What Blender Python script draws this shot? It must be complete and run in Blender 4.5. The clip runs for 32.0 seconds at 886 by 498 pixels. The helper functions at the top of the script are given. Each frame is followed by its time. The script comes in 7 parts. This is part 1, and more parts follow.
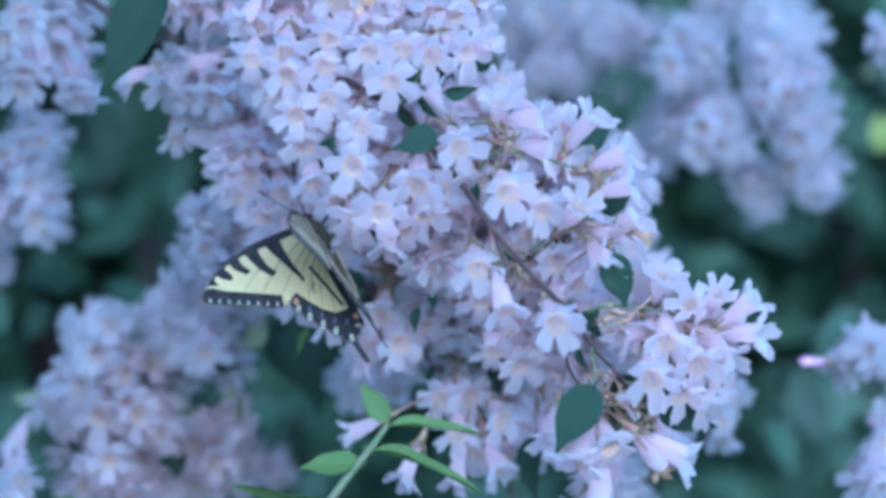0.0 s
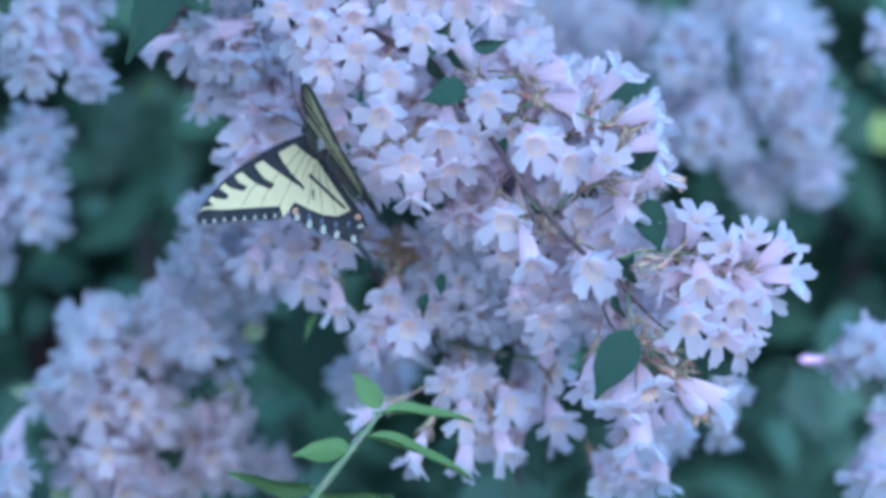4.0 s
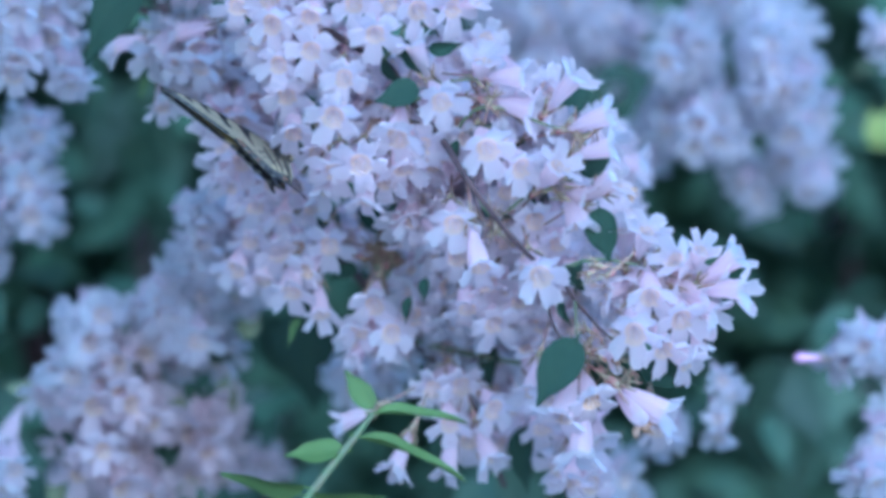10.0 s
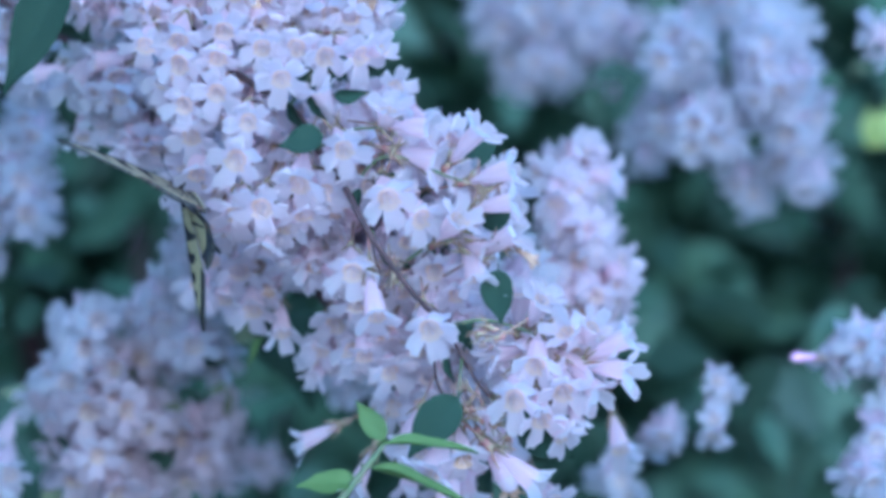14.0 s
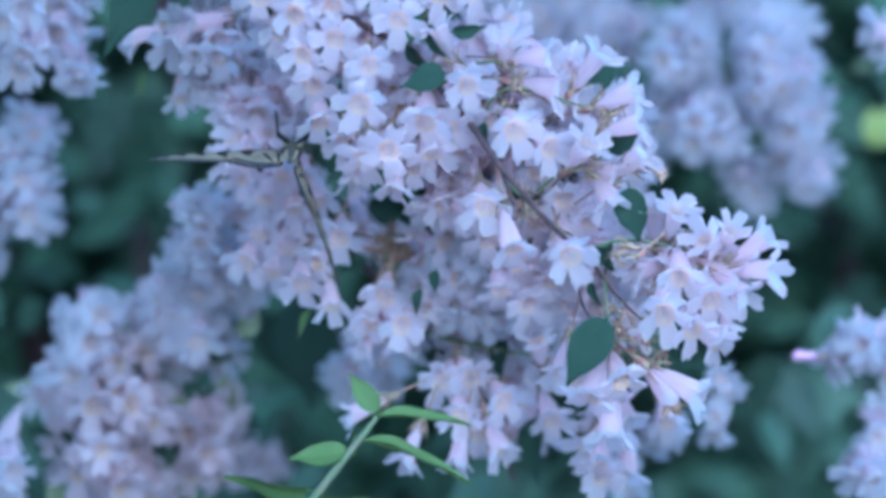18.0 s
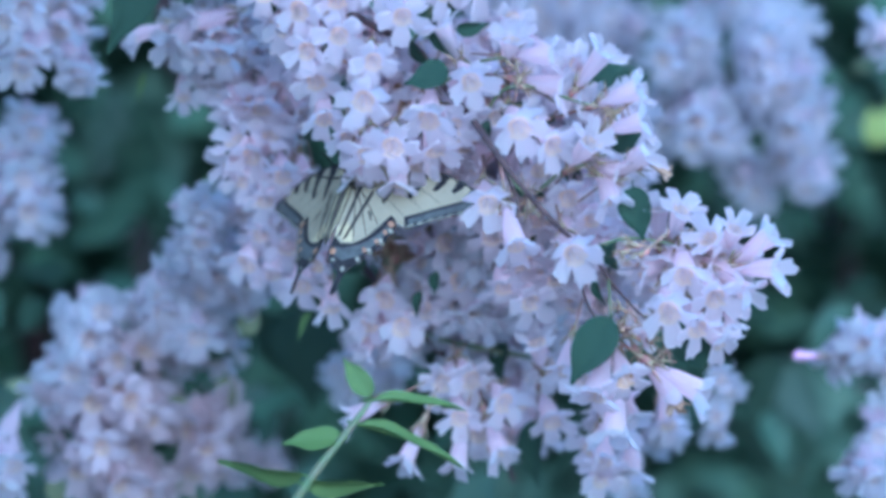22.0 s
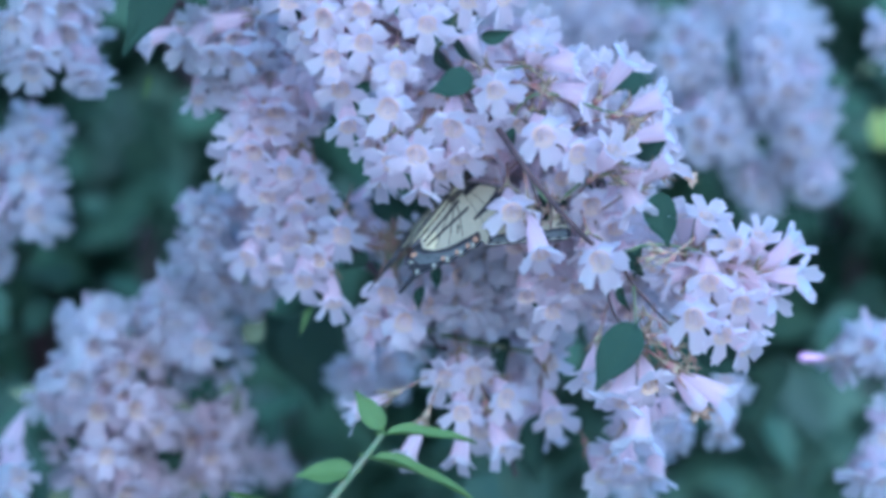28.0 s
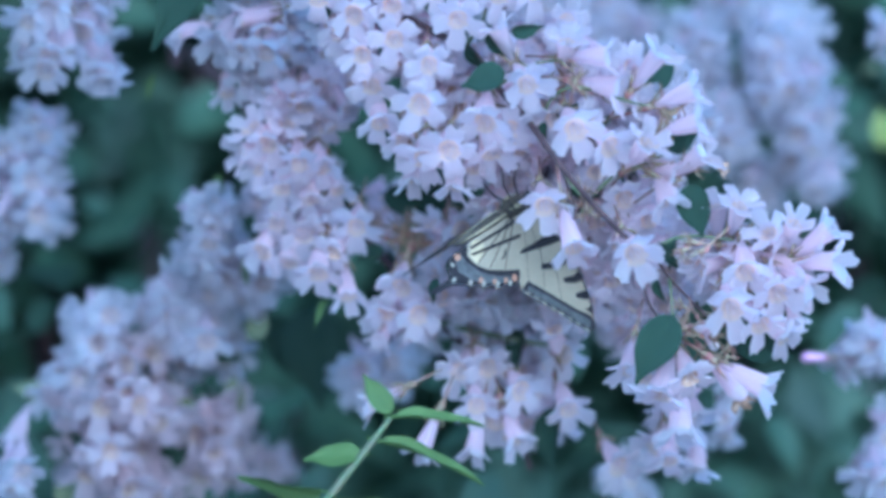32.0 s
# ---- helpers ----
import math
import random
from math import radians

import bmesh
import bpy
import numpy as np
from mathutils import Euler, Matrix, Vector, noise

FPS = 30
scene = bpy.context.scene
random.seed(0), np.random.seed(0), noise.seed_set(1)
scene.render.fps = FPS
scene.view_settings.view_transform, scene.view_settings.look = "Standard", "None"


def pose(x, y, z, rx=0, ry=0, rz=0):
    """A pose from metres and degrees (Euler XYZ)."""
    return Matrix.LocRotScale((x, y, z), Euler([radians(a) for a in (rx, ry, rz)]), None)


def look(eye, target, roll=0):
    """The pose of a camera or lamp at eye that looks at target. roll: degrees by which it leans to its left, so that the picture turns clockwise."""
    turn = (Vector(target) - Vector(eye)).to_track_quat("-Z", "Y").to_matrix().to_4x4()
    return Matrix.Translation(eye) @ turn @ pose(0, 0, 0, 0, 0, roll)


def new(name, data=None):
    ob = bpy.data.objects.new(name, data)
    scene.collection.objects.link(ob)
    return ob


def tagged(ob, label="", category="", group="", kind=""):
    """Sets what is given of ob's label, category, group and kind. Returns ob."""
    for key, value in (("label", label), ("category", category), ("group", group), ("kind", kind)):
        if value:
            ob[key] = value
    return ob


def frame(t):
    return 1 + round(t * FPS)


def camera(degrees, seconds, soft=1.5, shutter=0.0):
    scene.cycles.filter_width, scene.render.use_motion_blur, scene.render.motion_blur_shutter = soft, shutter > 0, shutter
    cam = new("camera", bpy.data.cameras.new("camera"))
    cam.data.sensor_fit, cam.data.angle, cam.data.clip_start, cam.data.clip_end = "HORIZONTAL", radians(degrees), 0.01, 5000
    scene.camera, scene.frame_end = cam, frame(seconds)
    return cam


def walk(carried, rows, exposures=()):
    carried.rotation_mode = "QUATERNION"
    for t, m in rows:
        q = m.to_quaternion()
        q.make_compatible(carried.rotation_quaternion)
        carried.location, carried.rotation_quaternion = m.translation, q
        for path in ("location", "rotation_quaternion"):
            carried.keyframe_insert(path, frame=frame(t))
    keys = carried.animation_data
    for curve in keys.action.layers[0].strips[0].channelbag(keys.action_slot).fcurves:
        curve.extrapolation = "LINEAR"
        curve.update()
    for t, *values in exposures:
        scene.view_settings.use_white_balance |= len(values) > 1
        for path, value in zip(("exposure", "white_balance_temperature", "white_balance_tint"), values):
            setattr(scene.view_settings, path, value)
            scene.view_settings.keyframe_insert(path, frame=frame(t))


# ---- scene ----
D = 1.243     # distance of the plane of focus
H = 1.25      # height of the lens above the ground

cam = camera(12.0, 32.0, soft=3.9)
cam.data.dof.use_dof = True
cam.data.dof.focus_distance = D - 0.012
cam.data.dof.aperture_fstop = 6.0
walk(cam, [
    (0, pose(0, 0, H, 90.047, 0, 0.047)), (0.5, pose(0, 0, H, 90.047, 0, 0.055)), (1, pose(0, 0, H, 90.043, 0, 0.067)), (1.5, pose(0, 0, H, 90.039, 0, 0.063)),
    (2, pose(0, 0, H, 90.031, 0, 0.055)), (2.5, pose(0, 0, H, 90.023, 0, 0.047)), (3, pose(0, 0, H, 90.023, 0, 0.047)), (3.5, pose(0, 0, H, 90.023, 0, 0.047)),
    (5.5, pose(0, 0, H, 90.012, 0, 0.035)), (6, pose(0, 0, H, 90.012, 0, 0.031)), (6.5, pose(0, 0, H, 90.012, 0, 0.023)), (7, pose(0, 0, H, 90.008, 0, 0.023)),
    (7.5, pose(0, 0, H, 90.004, 0, 0.023)), (8, pose(0, 0, H, 90.000, 0, 0.015)), (8.5, pose(0, 0, H, 90.000, 0, 0.008)), (9, pose(0, 0, H, 90.000, 0, 0.000)),
    (9.5, pose(0, 0, H, 90.000, 0, -0.008)), (10, pose(0, 0, H, 89.996, 0, -0.016)), (10.5, pose(0, 0, H, 89.992, 0, -0.032)), (11, pose(0, 0, H, 89.988, 0, -0.040)),
    (11.5, pose(0, 0, H, 89.984, 0, -0.051)), (12, pose(0, 0, H, 89.980, 0, -0.063)), (12.5, pose(0, 0, H, 89.976, 0, -0.075)), (13, pose(0, 0, H, 89.980, 0, -0.078)),
    (13.5, pose(0, 0, H, 89.984, 0, -0.075)), (14, pose(0, 0, H, 89.988, 0, -0.071)), (14.5, pose(0, 0, H, 89.988, 0, -0.071)), (16.5, pose(0, 0, H, 89.959, 0, -0.035)),
    (17, pose(0, 0, H, 89.961, 0, -0.039)), (17.5, pose(0, 0, H, 89.961, 0, -0.043)), (18, pose(0, 0, H, 89.965, 0, -0.047)), (18.5, pose(0, 0, H, 89.957, 0, -0.055)),
    (19, pose(0, 0, H, 89.953, 0, -0.055)), (19.5, pose(0, 0, H, 89.945, 0, -0.055)), (20, pose(0, 0, H, 89.953, 0, -0.051)), (20.5, pose(0, 0, H, 89.953, 0, -0.051)),
    (21, pose(0, 0, H, 89.961, 0, -0.051)), (21.5, pose(0, 0, H, 89.961, 0, -0.047)), (22, pose(0, 0, H, 89.965, 0, -0.039)), (22.5, pose(0, 0, H, 89.965, 0, -0.031)),
    (23, pose(0, 0, H, 89.965, 0, -0.024)), (23.5, pose(0, 0, H, 89.965, 0, -0.024)), (24, pose(0, 0, H, 89.969, 0, -0.020)), (24.5, pose(0, 0, H, 89.972, 0, -0.012)),
    (25, pose(0, 0, H, 89.976, 0, -0.004)), (25.5, pose(0, 0, H, 89.976, 0, 0.000)), (27.5, pose(0, 0, H, 89.994, 0, 0.035)), (28, pose(0, 0, H, 89.992, 0, 0.039)),
    (28.5, pose(0, 0, H, 89.980, 0, 0.047)), (29, pose(0, 0, H, 89.972, 0, 0.043)), (29.5, pose(0, 0, H, 89.965, 0, 0.039)), (30, pose(0, 0, H, 89.961, 0, 0.035)),
    (30.5, pose(0, 0, H, 89.961, 0, 0.043)), (31, pose(0, 0, H, 89.964, 0, 0.055)), (31.5, pose(0, 0, H, 89.980, 0, 0.070)), (32, pose(0, 0, H, 89.988, 0, 0.076)),
], exposures=[(0.0, 1.97, 4020, 2), (32.0, 1.97, 4020, 2)])

# world: open shade under a clear evening sky
world = bpy.data.worlds.new("sky")
scene.world = world
world.use_nodes = True
wn = world.node_tree
sky = wn.nodes.new("ShaderNodeTexSky")
sky.sky_type = "NISHITA"
sky.sun_disc = False
sky.sun_elevation = radians(24)
sky.sun_rotation = radians(165)
wn.links.new(sky.outputs["Color"], wn.nodes["Background"].inputs["Color"])
wn.nodes["Background"].inputs["Strength"].default_value = 0.095
sun_data = bpy.data.lights.new("sun", "SUN")
sun_data.energy, sun_data.angle, sun_data.color = 1.35, radians(100), (1.0, 0.98, 0.95)
sun = new("sun", sun_data)
sun.matrix_world = look((0.7, -2.4, 2.2), (0, 1.3, 1.25))


# ---------------------------------------------------------------- materials
def material(name, color, rough=0.6, spot=None, scale=300.0, amount=0.5, thin=0.0, bump=0.0, vary=0.0, sheen=0.0):
    """A surface with two scales of noise between two colours, some light coming through, and fine relief."""
    m = bpy.data.materials.new(name)
    m.use_nodes = True
    nt = m.node_tree
    b = nt.nodes["Principled BSDF"]
    out = nt.nodes["Material Output"]
    link = nt.links.new
    b.inputs["Roughness"].default_value = rough
    if sheen:
        b.inputs["Sheen Weight"].default_value = sheen
    tc = nt.nodes.new("ShaderNodeTexCoord")
    n1 = nt.nodes.new("ShaderNodeTexNoise")
    n1.inputs["Scale"].default_value, n1.inputs["Detail"].default_value = scale, 4
    n2 = nt.nodes.new("ShaderNodeTexNoise")
    n2.inputs["Scale"].default_value, n2.inputs["Detail"].default_value = scale * 6, 2
    link(tc.outputs["Object"], n1.inputs["Vector"])
    link(tc.outputs["Object"], n2.inputs["Vector"])
    add = nt.nodes.new("ShaderNodeMath")
    add.operation = "MULTIPLY_ADD"
    link(n2.outputs["Fac"], add.inputs[0])
    add.inputs[1].default_value = 0.4
    link(n1.outputs["Fac"], add.inputs[2])
    ramp = nt.nodes.new("ShaderNodeMapRange")
    ramp.inputs["From Min"].default_value, ramp.inputs["From Max"].default_value = 0.5, 0.9
    ramp.inputs["To Max"].default_value = amount
    link(add.outputs[0], ramp.inputs["Value"])
    mix = nt.nodes.new("ShaderNodeMix")
    mix.data_type = "RGBA"
    mix.inputs["A"].default_value = (*color, 1)
    mix.inputs["B"].default_value = (*(spot or color), 1)
    link(ramp.outputs["Result"], mix.inputs["Factor"])
    col = mix.outputs["Result"]
    if vary:
        info = nt.nodes.new("ShaderNodeObjectInfo")
        geo = nt.nodes.new("ShaderNodeNewGeometry")
        rnd = nt.nodes.new("ShaderNodeMath")
        rnd.operation = "ADD"
        link(info.outputs["Random"], rnd.inputs[0])
        link(geo.outputs["Random Per Island"], rnd.inputs[1])
        fr = nt.nodes.new("ShaderNodeMath")
        fr.operation = "FRACT"
        link(rnd.outputs[0], fr.inputs[0])
        val = nt.nodes.new("ShaderNodeMapRange")
        val.inputs["To Min"].default_value, val.inputs["To Max"].default_value = 1 - vary, 1 + vary
        link(fr.outputs[0], val.inputs["Value"])
        hsv = nt.nodes.new("ShaderNodeHueSaturation")
        link(val.outputs["Result"], hsv.inputs["Value"])
        link(col, hsv.inputs["Color"])
        col = hsv.outputs["Color"]
    link(col, b.inputs["Base Color"])
    if bump:
        bp = nt.nodes.new("ShaderNodeBump")
        bp.inputs["Strength"].default_value, bp.inputs["Distance"].default_value = bump, 0.0004
        link(n2.outputs["Fac"], bp.inputs["Height"])
        link(bp.outputs["Normal"], b.inputs["Normal"])
    if thin:
        tr = nt.nodes.new("ShaderNodeBsdfTranslucent")
        link(col, tr.inputs["Color"])
        ms = nt.nodes.new("ShaderNodeMixShader")
        ms.inputs[0].default_value = thin
        link(b.outputs[0], ms.inputs[1])
        link(tr.outputs[0], ms.inputs[2])
        link(ms.outputs[0], out.inputs["Surface"])
    return m


PETAL = material("petal_white_pink", (0.82, 0.775, 0.80), 0.75, (0.82, 0.70, 0.76), 110, 0.5, 0.82, 0.2, 0.05)
# the _PALE set: bluish shade on the rear flowers, put into the petal colour
PETAL_PALE = material("petal_shade_tinted_white", (0.75, 0.745, 0.77), 0.75, (0.75, 0.68, 0.73), 60, 0.6, 0.82, 0.2, 0.05)
TUBE_PALE = material("petal_outside_shade_tinted", (0.74, 0.685, 0.73), 0.75, (0.74, 0.60, 0.67), 60, 0.6, 0.82, 0.2, 0.06)
THROAT_PALE = material("throat_shade_tinted", (0.76, 0.71, 0.68), 0.75, (0.76, 0.62, 0.52), 200, 0.8, 0.82, 0.2, 0.1)
TUBE = material("petal_outside_pink", (0.82, 0.73, 0.765), 0.75, (0.82, 0.62, 0.69), 130, 0.5, 0.82, 0.2, 0.06)
THROAT = material("throat_apricot", (0.87, 0.79, 0.72), 0.75, (0.88, 0.70, 0.53), 260, 0.9, 0.82, 0.2, 0.08)
WITHER = material("petal_withered", (0.60, 0.44, 0.31), 0.8, (0.44, 0.28, 0.17), 300, 0.9, 0.25, 0.5, 0.15)
CALYX = material("calyx_red_green", (0.22, 0.24, 0.12), 0.6, (0.30, 0.10, 0.11), 260, 0.95, 0.1, 0.4, 0.2)
BUDPINK = material("bud_magenta", (0.70, 0.40, 0.60), 0.5, (0.66, 0.46, 0.60), 200, 0.6, 0.25)
LEAF = material("leaf_green", (0.025, 0.050, 0.032), 0.65, (0.040, 0.070, 0.040), 140, 0.8, 0.2, 0.5, 0.2)
LEAF_YOUNG = material("leaf_young", (0.105, 0.170, 0.038), 0.6, (0.140, 0.195, 0.055), 120, 0.7, 0.35, 0.4, 0.12)
LEAF_BACK = material("leaf_shade_green", (0.047, 0.090, 0.054), 0.6, (0.074, 0.118, 0.064), 60, 0.8, 0.24, 0.4, 0.42)
LEAF_OLIVE = material("leaf_olive", (0.16, 0.20, 0.10), 0.55, (0.22, 0.22, 0.12), 90, 0.7, 0.25, 0.4, 0.15)
LEAF_YELLOW = material("leaf_yellow", (0.30, 0.33, 0.075), 0.6, (0.22, 0.28, 0.07), 60, 0.7, 0.3, 0.3, 0.1)
# the _DULL set: darker petals that paint in the shade on the low truss
PETAL_DULL = material("petal_shade_darkened_mauve", (0.65, 0.585, 0.61), 0.75, (0.63, 0.51, 0.53), 60, 0.7, 0.74, 0.2, 0.10)
TUBE_DULL = material("petal_outside_shade_darkened", (0.62, 0.54, 0.57), 0.75, (0.60, 0.45, 0.46), 60, 0.7, 0.74, 0.2, 0.10)
THROAT_DULL = material("throat_shade_darkened", (0.70, 0.60, 0.52), 0.75, (0.66, 0.50, 0.36), 200, 0.8, 0.7, 0.2, 0.1)
BARK = material("bark_brown", (0.030, 0.018, 0.020), 0.9, (0.075, 0.042, 0.040), 380, 0.9, 0.0, 0.9, 0.1)
SHOOT = material("shoot_green", (0.10, 0.15, 0.06), 0.6, (0.15, 0.13, 0.08), 300, 0.8, 0.1, 0.4, 0.1)
# ground below the view, kept pale as a reflector to fill the flowers from below
PALE_GROUND = material("pale_bounce_ground", (0.26, 0.23, 0.18), 0.95, (0.36, 0.33, 0.27), 9, 0.9, 0.0, 1.0)
WING_UP = material("wing_yellow", (0.54, 0.45, 0.22), 0.6, (0.45, 0.37, 0.19), 260, 0.7, 0.36, 0.3)
WING_DOWN = material("wing_cream", (0.345, 0.295, 0.195), 0.65, (0.275, 0.235, 0.15), 220, 0.7, 0.33, 0.3)
BLACK = material("wing_black", (0.012, 0.011, 0.013), 0.7, (0.028, 0.025, 0.025), 500, 0.8, 0.0, 0.4)
GREY = material("wing_grey_black", (0.030, 0.031, 0.030), 0.75, (0.075, 0.076, 0.070), 500, 0.9, 0.0, 0.4)
PALE = material("wing_pale_spot", (0.24, 0.22, 0.16), 0.6, (0.18, 0.165, 0.12), 400, 0.5, 0.1)
PALE_UNDER = material("wing_buff_base", (0.50, 0.41, 0.23), 0.6, (0.44, 0.36, 0.20), 400, 0.5, 0.25)
ORANGE = material("wing_orange_spot", (0.27, 0.14, 0.07), 0.6, (0.22, 0.11, 0.06), 400, 0.5, 0.1)
BLUE = material("wing_blue_dust", (0.04, 0.05, 0.09), 0.6, (0.03, 0.03, 0.05), 900, 0.9, 0.0)
BLACK.node_tree.nodes["Principled BSDF"].inputs["Specular IOR Level"].default_value = 0.12
LEAF.node_tree.nodes["Principled BSDF"].inputs["Specular IOR Level"].default_value = 0.25
FUR = material("body_fur_black", (0.020, 0.017, 0.015), 0.9, (0.07, 0.055, 0.03), 700, 0.8, 0.0, 0.9)
FUR_YELLOW = material("body_stripe_yellow", (0.34, 0.30, 0.18), 0.9, (0.22, 0.19, 0.11), 700, 0.7, 0.0, 0.9)


# ---------------------------------------------------------------- small tools
def spot(u, v, d=D):
    """The place that lies u mm to the right and v mm up, on the plane of focus, of the axis of view, moved out to d metres."""
    return Vector((u * d / D / 1000, d, H + v * d / D / 1000))


def mesh_of(name, bm, mats, smooth=True):
    me = bpy.data.meshes.new(name)
    bm.normal_update()
    bm.to_mesh(me)
    bm.free()
    for m in mats:
        me.materials.append(m)
    if smooth:
        me.polygons.foreach_set("use_smooth", [True] * len(me.polygons))
    return me


def part(name, bm, mat, parent, label=""):
    ob = new(name, mesh_of(name, bm, mat if isinstance(mat, (list, tuple)) else [mat]))
    ob.parent = parent
    return tagged(ob, label)


def piece(name, me, parent, m):
    """An object of its own on a shared mesh, at the pose m in its parent's space."""
    ob = new(name, me)
    ob.parent = parent
    ob.matrix_basis = m
    return ob


def aim(place, axis, spin=0.0, size=1.0):
    """A pose at place whose z axis points along axis."""
    q = Vector(axis).to_track_quat("Z", "Y").to_matrix().to_4x4()
    return Matrix.Translation(place) @ q @ Matrix.Rotation(spin, 4, "Z") @ Matrix.Diagonal((size, size, size, 1))


def tube(bm, pts, radii, sides=8, mat=0):
    """A rounded stem along points."""
    rings = []
    for i, p in enumerate(pts):
        p = Vector(p)
        t = (Vector(pts[min(i + 1, len(pts) - 1)]) - Vector(pts[max(i - 1, 0)])).normalized()
        q = t.to_track_quat("Z", "Y")
        r = radii[i] if isinstance(radii, (list, tuple)) else radii
        rings.append([bm.verts.new(p + q @ Vector((r * math.cos(a), r * math.sin(a), 0)))
                      for a in (2 * math.pi * k / sides for k in range(sides))])
    for a, b in zip(rings, rings[1:]):
        for k in range(sides):
            f = bm.faces.new((a[k], a[(k + 1) % sides], b[(k + 1) % sides], b[k]))
            f.material_index = mat
    for ring in (rings[0][::-1], rings[-1]):
        bm.faces.new(ring).material_index = mat
    return bm


def bend(points, n=6):
    """A smooth line through points."""
    pts = [Vector(p) for p in points]
    pts = [pts[0] * 2 - pts[1]] + pts + [pts[-1] * 2 - pts[-2]]
    out = []
    for a, b, c, d in zip(pts, pts[1:], pts[2:], pts[3:]):
        for k in range(n):
            s = k / n
            out.append(0.5 * (2 * b + (c - a) * s + (2 * a - 5 * b + 4 * c - d) * s * s + (3 * b - a - 3 * c + d) * s ** 3))
    return out + [pts[-2]]


# ---------------------------------------------------------------- flowers and leaves
def flower_mesh(name, seed, flare=1.0, lobe=4.9, mats=None, slim=1.0):
    """A bell-shaped corolla: tube, five lobes (two short ones above, three longer below) and the apricot inside of the throat.
    Mouth at the origin, facing +z, the longest lobe towards -y."""
    rnd = random.Random(seed)
    bm = bmesh.new()
    n = 60
    shape = [(0.92, -0.2), (0.94, -0.2), (0.96, 0.1), (1.10, 0.1), (0.96, 0.1)]
    lobes = [(g * rnd.uniform(0.88, 1.1), c + rnd.uniform(-0.6, 0.5), rnd.uniform(-0.4, 0.4), rnd.uniform(-0.12, 0.12)) for g, c in shape]
    pinch = rnd.uniform(0.10, 0.16)
    oval = rnd.uniform(0.86, 1.0)

    def ring(r, z, wob=0.0):
        return [bm.verts.new((r * slim * (1 + 0.035 * math.cos(5 * a + 1.5)) * math.cos(a) * 0.001, r * slim * oval * math.sin(a) * 0.001, (z + wob * math.sin(3 * a + seed)) * 0.001))
                for a in (2 * math.pi * k / n + math.pi / 10 for k in range(n))]

    outer = [ring(0.7, -14), ring(0.95, -12.6), ring(1.5, -10.6), ring(2.5, -7.8), ring(3.0, -5.0, 0.14), ring(3.4, -2.6, 0.18), ring(3.7, -1.4, 0.12)]
    for a, b in zip(outer, outer[1:]):
        for k in range(n):
            bm.faces.new((a[k], a[(k + 1) % n], b[(k + 1) % n], b[k])).material_index = 1
    face = [ring(0.3, -4.0), ring(1.2, -3.7), ring(2.0, -3.1), ring(2.6, -2.4, 0.06), ring(3.0, -1.8, 0.08), ring(3.4, -1.2, 0.1)]
    for s in (0.08, 0.2, 0.38, 0.58, 0.78, 0.92, 1.0):
        loop = []
        for k in range(n):
            a = 2 * math.pi * k / n
            j = int(k * 5 / n) % 5
            w = abs(math.sin(2.5 * a))
            big, curl, tw, skew = lobes[j]
            notch = 1 - 0.10 * max(0.0, w - 0.96) / 0.04 * s
            cut = min(1.0, max(0.0, (w - 0.10) / 0.62))
            length = lobe * big * (0.04 + 0.96 * cut * cut * (3 - 2 * cut)) * notch * (1 + 0.34 * (rnd.random() - 0.5) * s)
            r = 3.4 * slim + length * s * (0.42 + 0.64 * flare)
            z = (-1.2 + (1.2 - 0.95 * flare) * length * s + 0.85 * (1 - (1 - s) ** 2) * flare + curl * s * s * 1.9 - 0.6 * flare * s ** 3
                 - 0.4 * (1 - w) * s + tw * s * math.cos(2.5 * a) * 3 + rnd.uniform(-0.24, 0.24) * s)
            aa = a + skew * s * w - pinch * 0.5 * math.sin(5 * a) * (1 - s) * s * 4 + math.pi / 10
            loop.append(bm.verts.new((r * math.cos(aa) * 0.001, r * (oval + (1 - oval) * s) * math.sin(aa) * 0.001, z * 0.001)))
        face.append(loop)
    for i, (a, b) in enumerate(zip(face, face[1:])):
        for k in range(n):
            bm.faces.new((a[k], a[(k + 1) % n], b[(k + 1) % n], b[k])).material_index = 2 if i < 3 or (i < 6 and 32 < k < 52) else 0
    # pale stamens and the style
    for k in range(5):
        c, q = math.cos(1.25 * k), math.sin(1.25 * k)
        tube(bm, [(0.0006 * c, 0.0006 * q, -0.0036), (0.0013 * c, 0.0013 * q, -0.0018), (0.0014 * c, 0.0014 * q, -0.0008)], [0.00012, 0.00012, 0.00026], 4, 0)
    return mesh_of(name, bm, mats or [PETAL, TUBE, THROAT])


def bud_mesh(name, mats):
    bm = bmesh.new()
    n = 14
    prof = [(0.6, -13), (1.3, -11), (2.1, -7), (2.7, -3.5), (3.0, -0.5), (2.6, 1.5), (1.5, 2.8), (0.3, 3.2)]
    rings = [[bm.verts.new(((r * (1 + 0.10 * math.cos(5 * a))) * math.cos(a) * 0.001, r * math.sin(a) * 0.001, z * 0.001))
              for a in (2 * math.pi * k / n for k in range(n))] for r, z in prof]
    for i, (a, b) in enumerate(zip(rings, rings[1:])):
        for k in range(n):
            bm.faces.new((a[k], a[(k + 1) % n], b[(k + 1) % n], b[k])).material_index = 0 if i > 3 else 1
    return mesh_of(name, bm, mats)


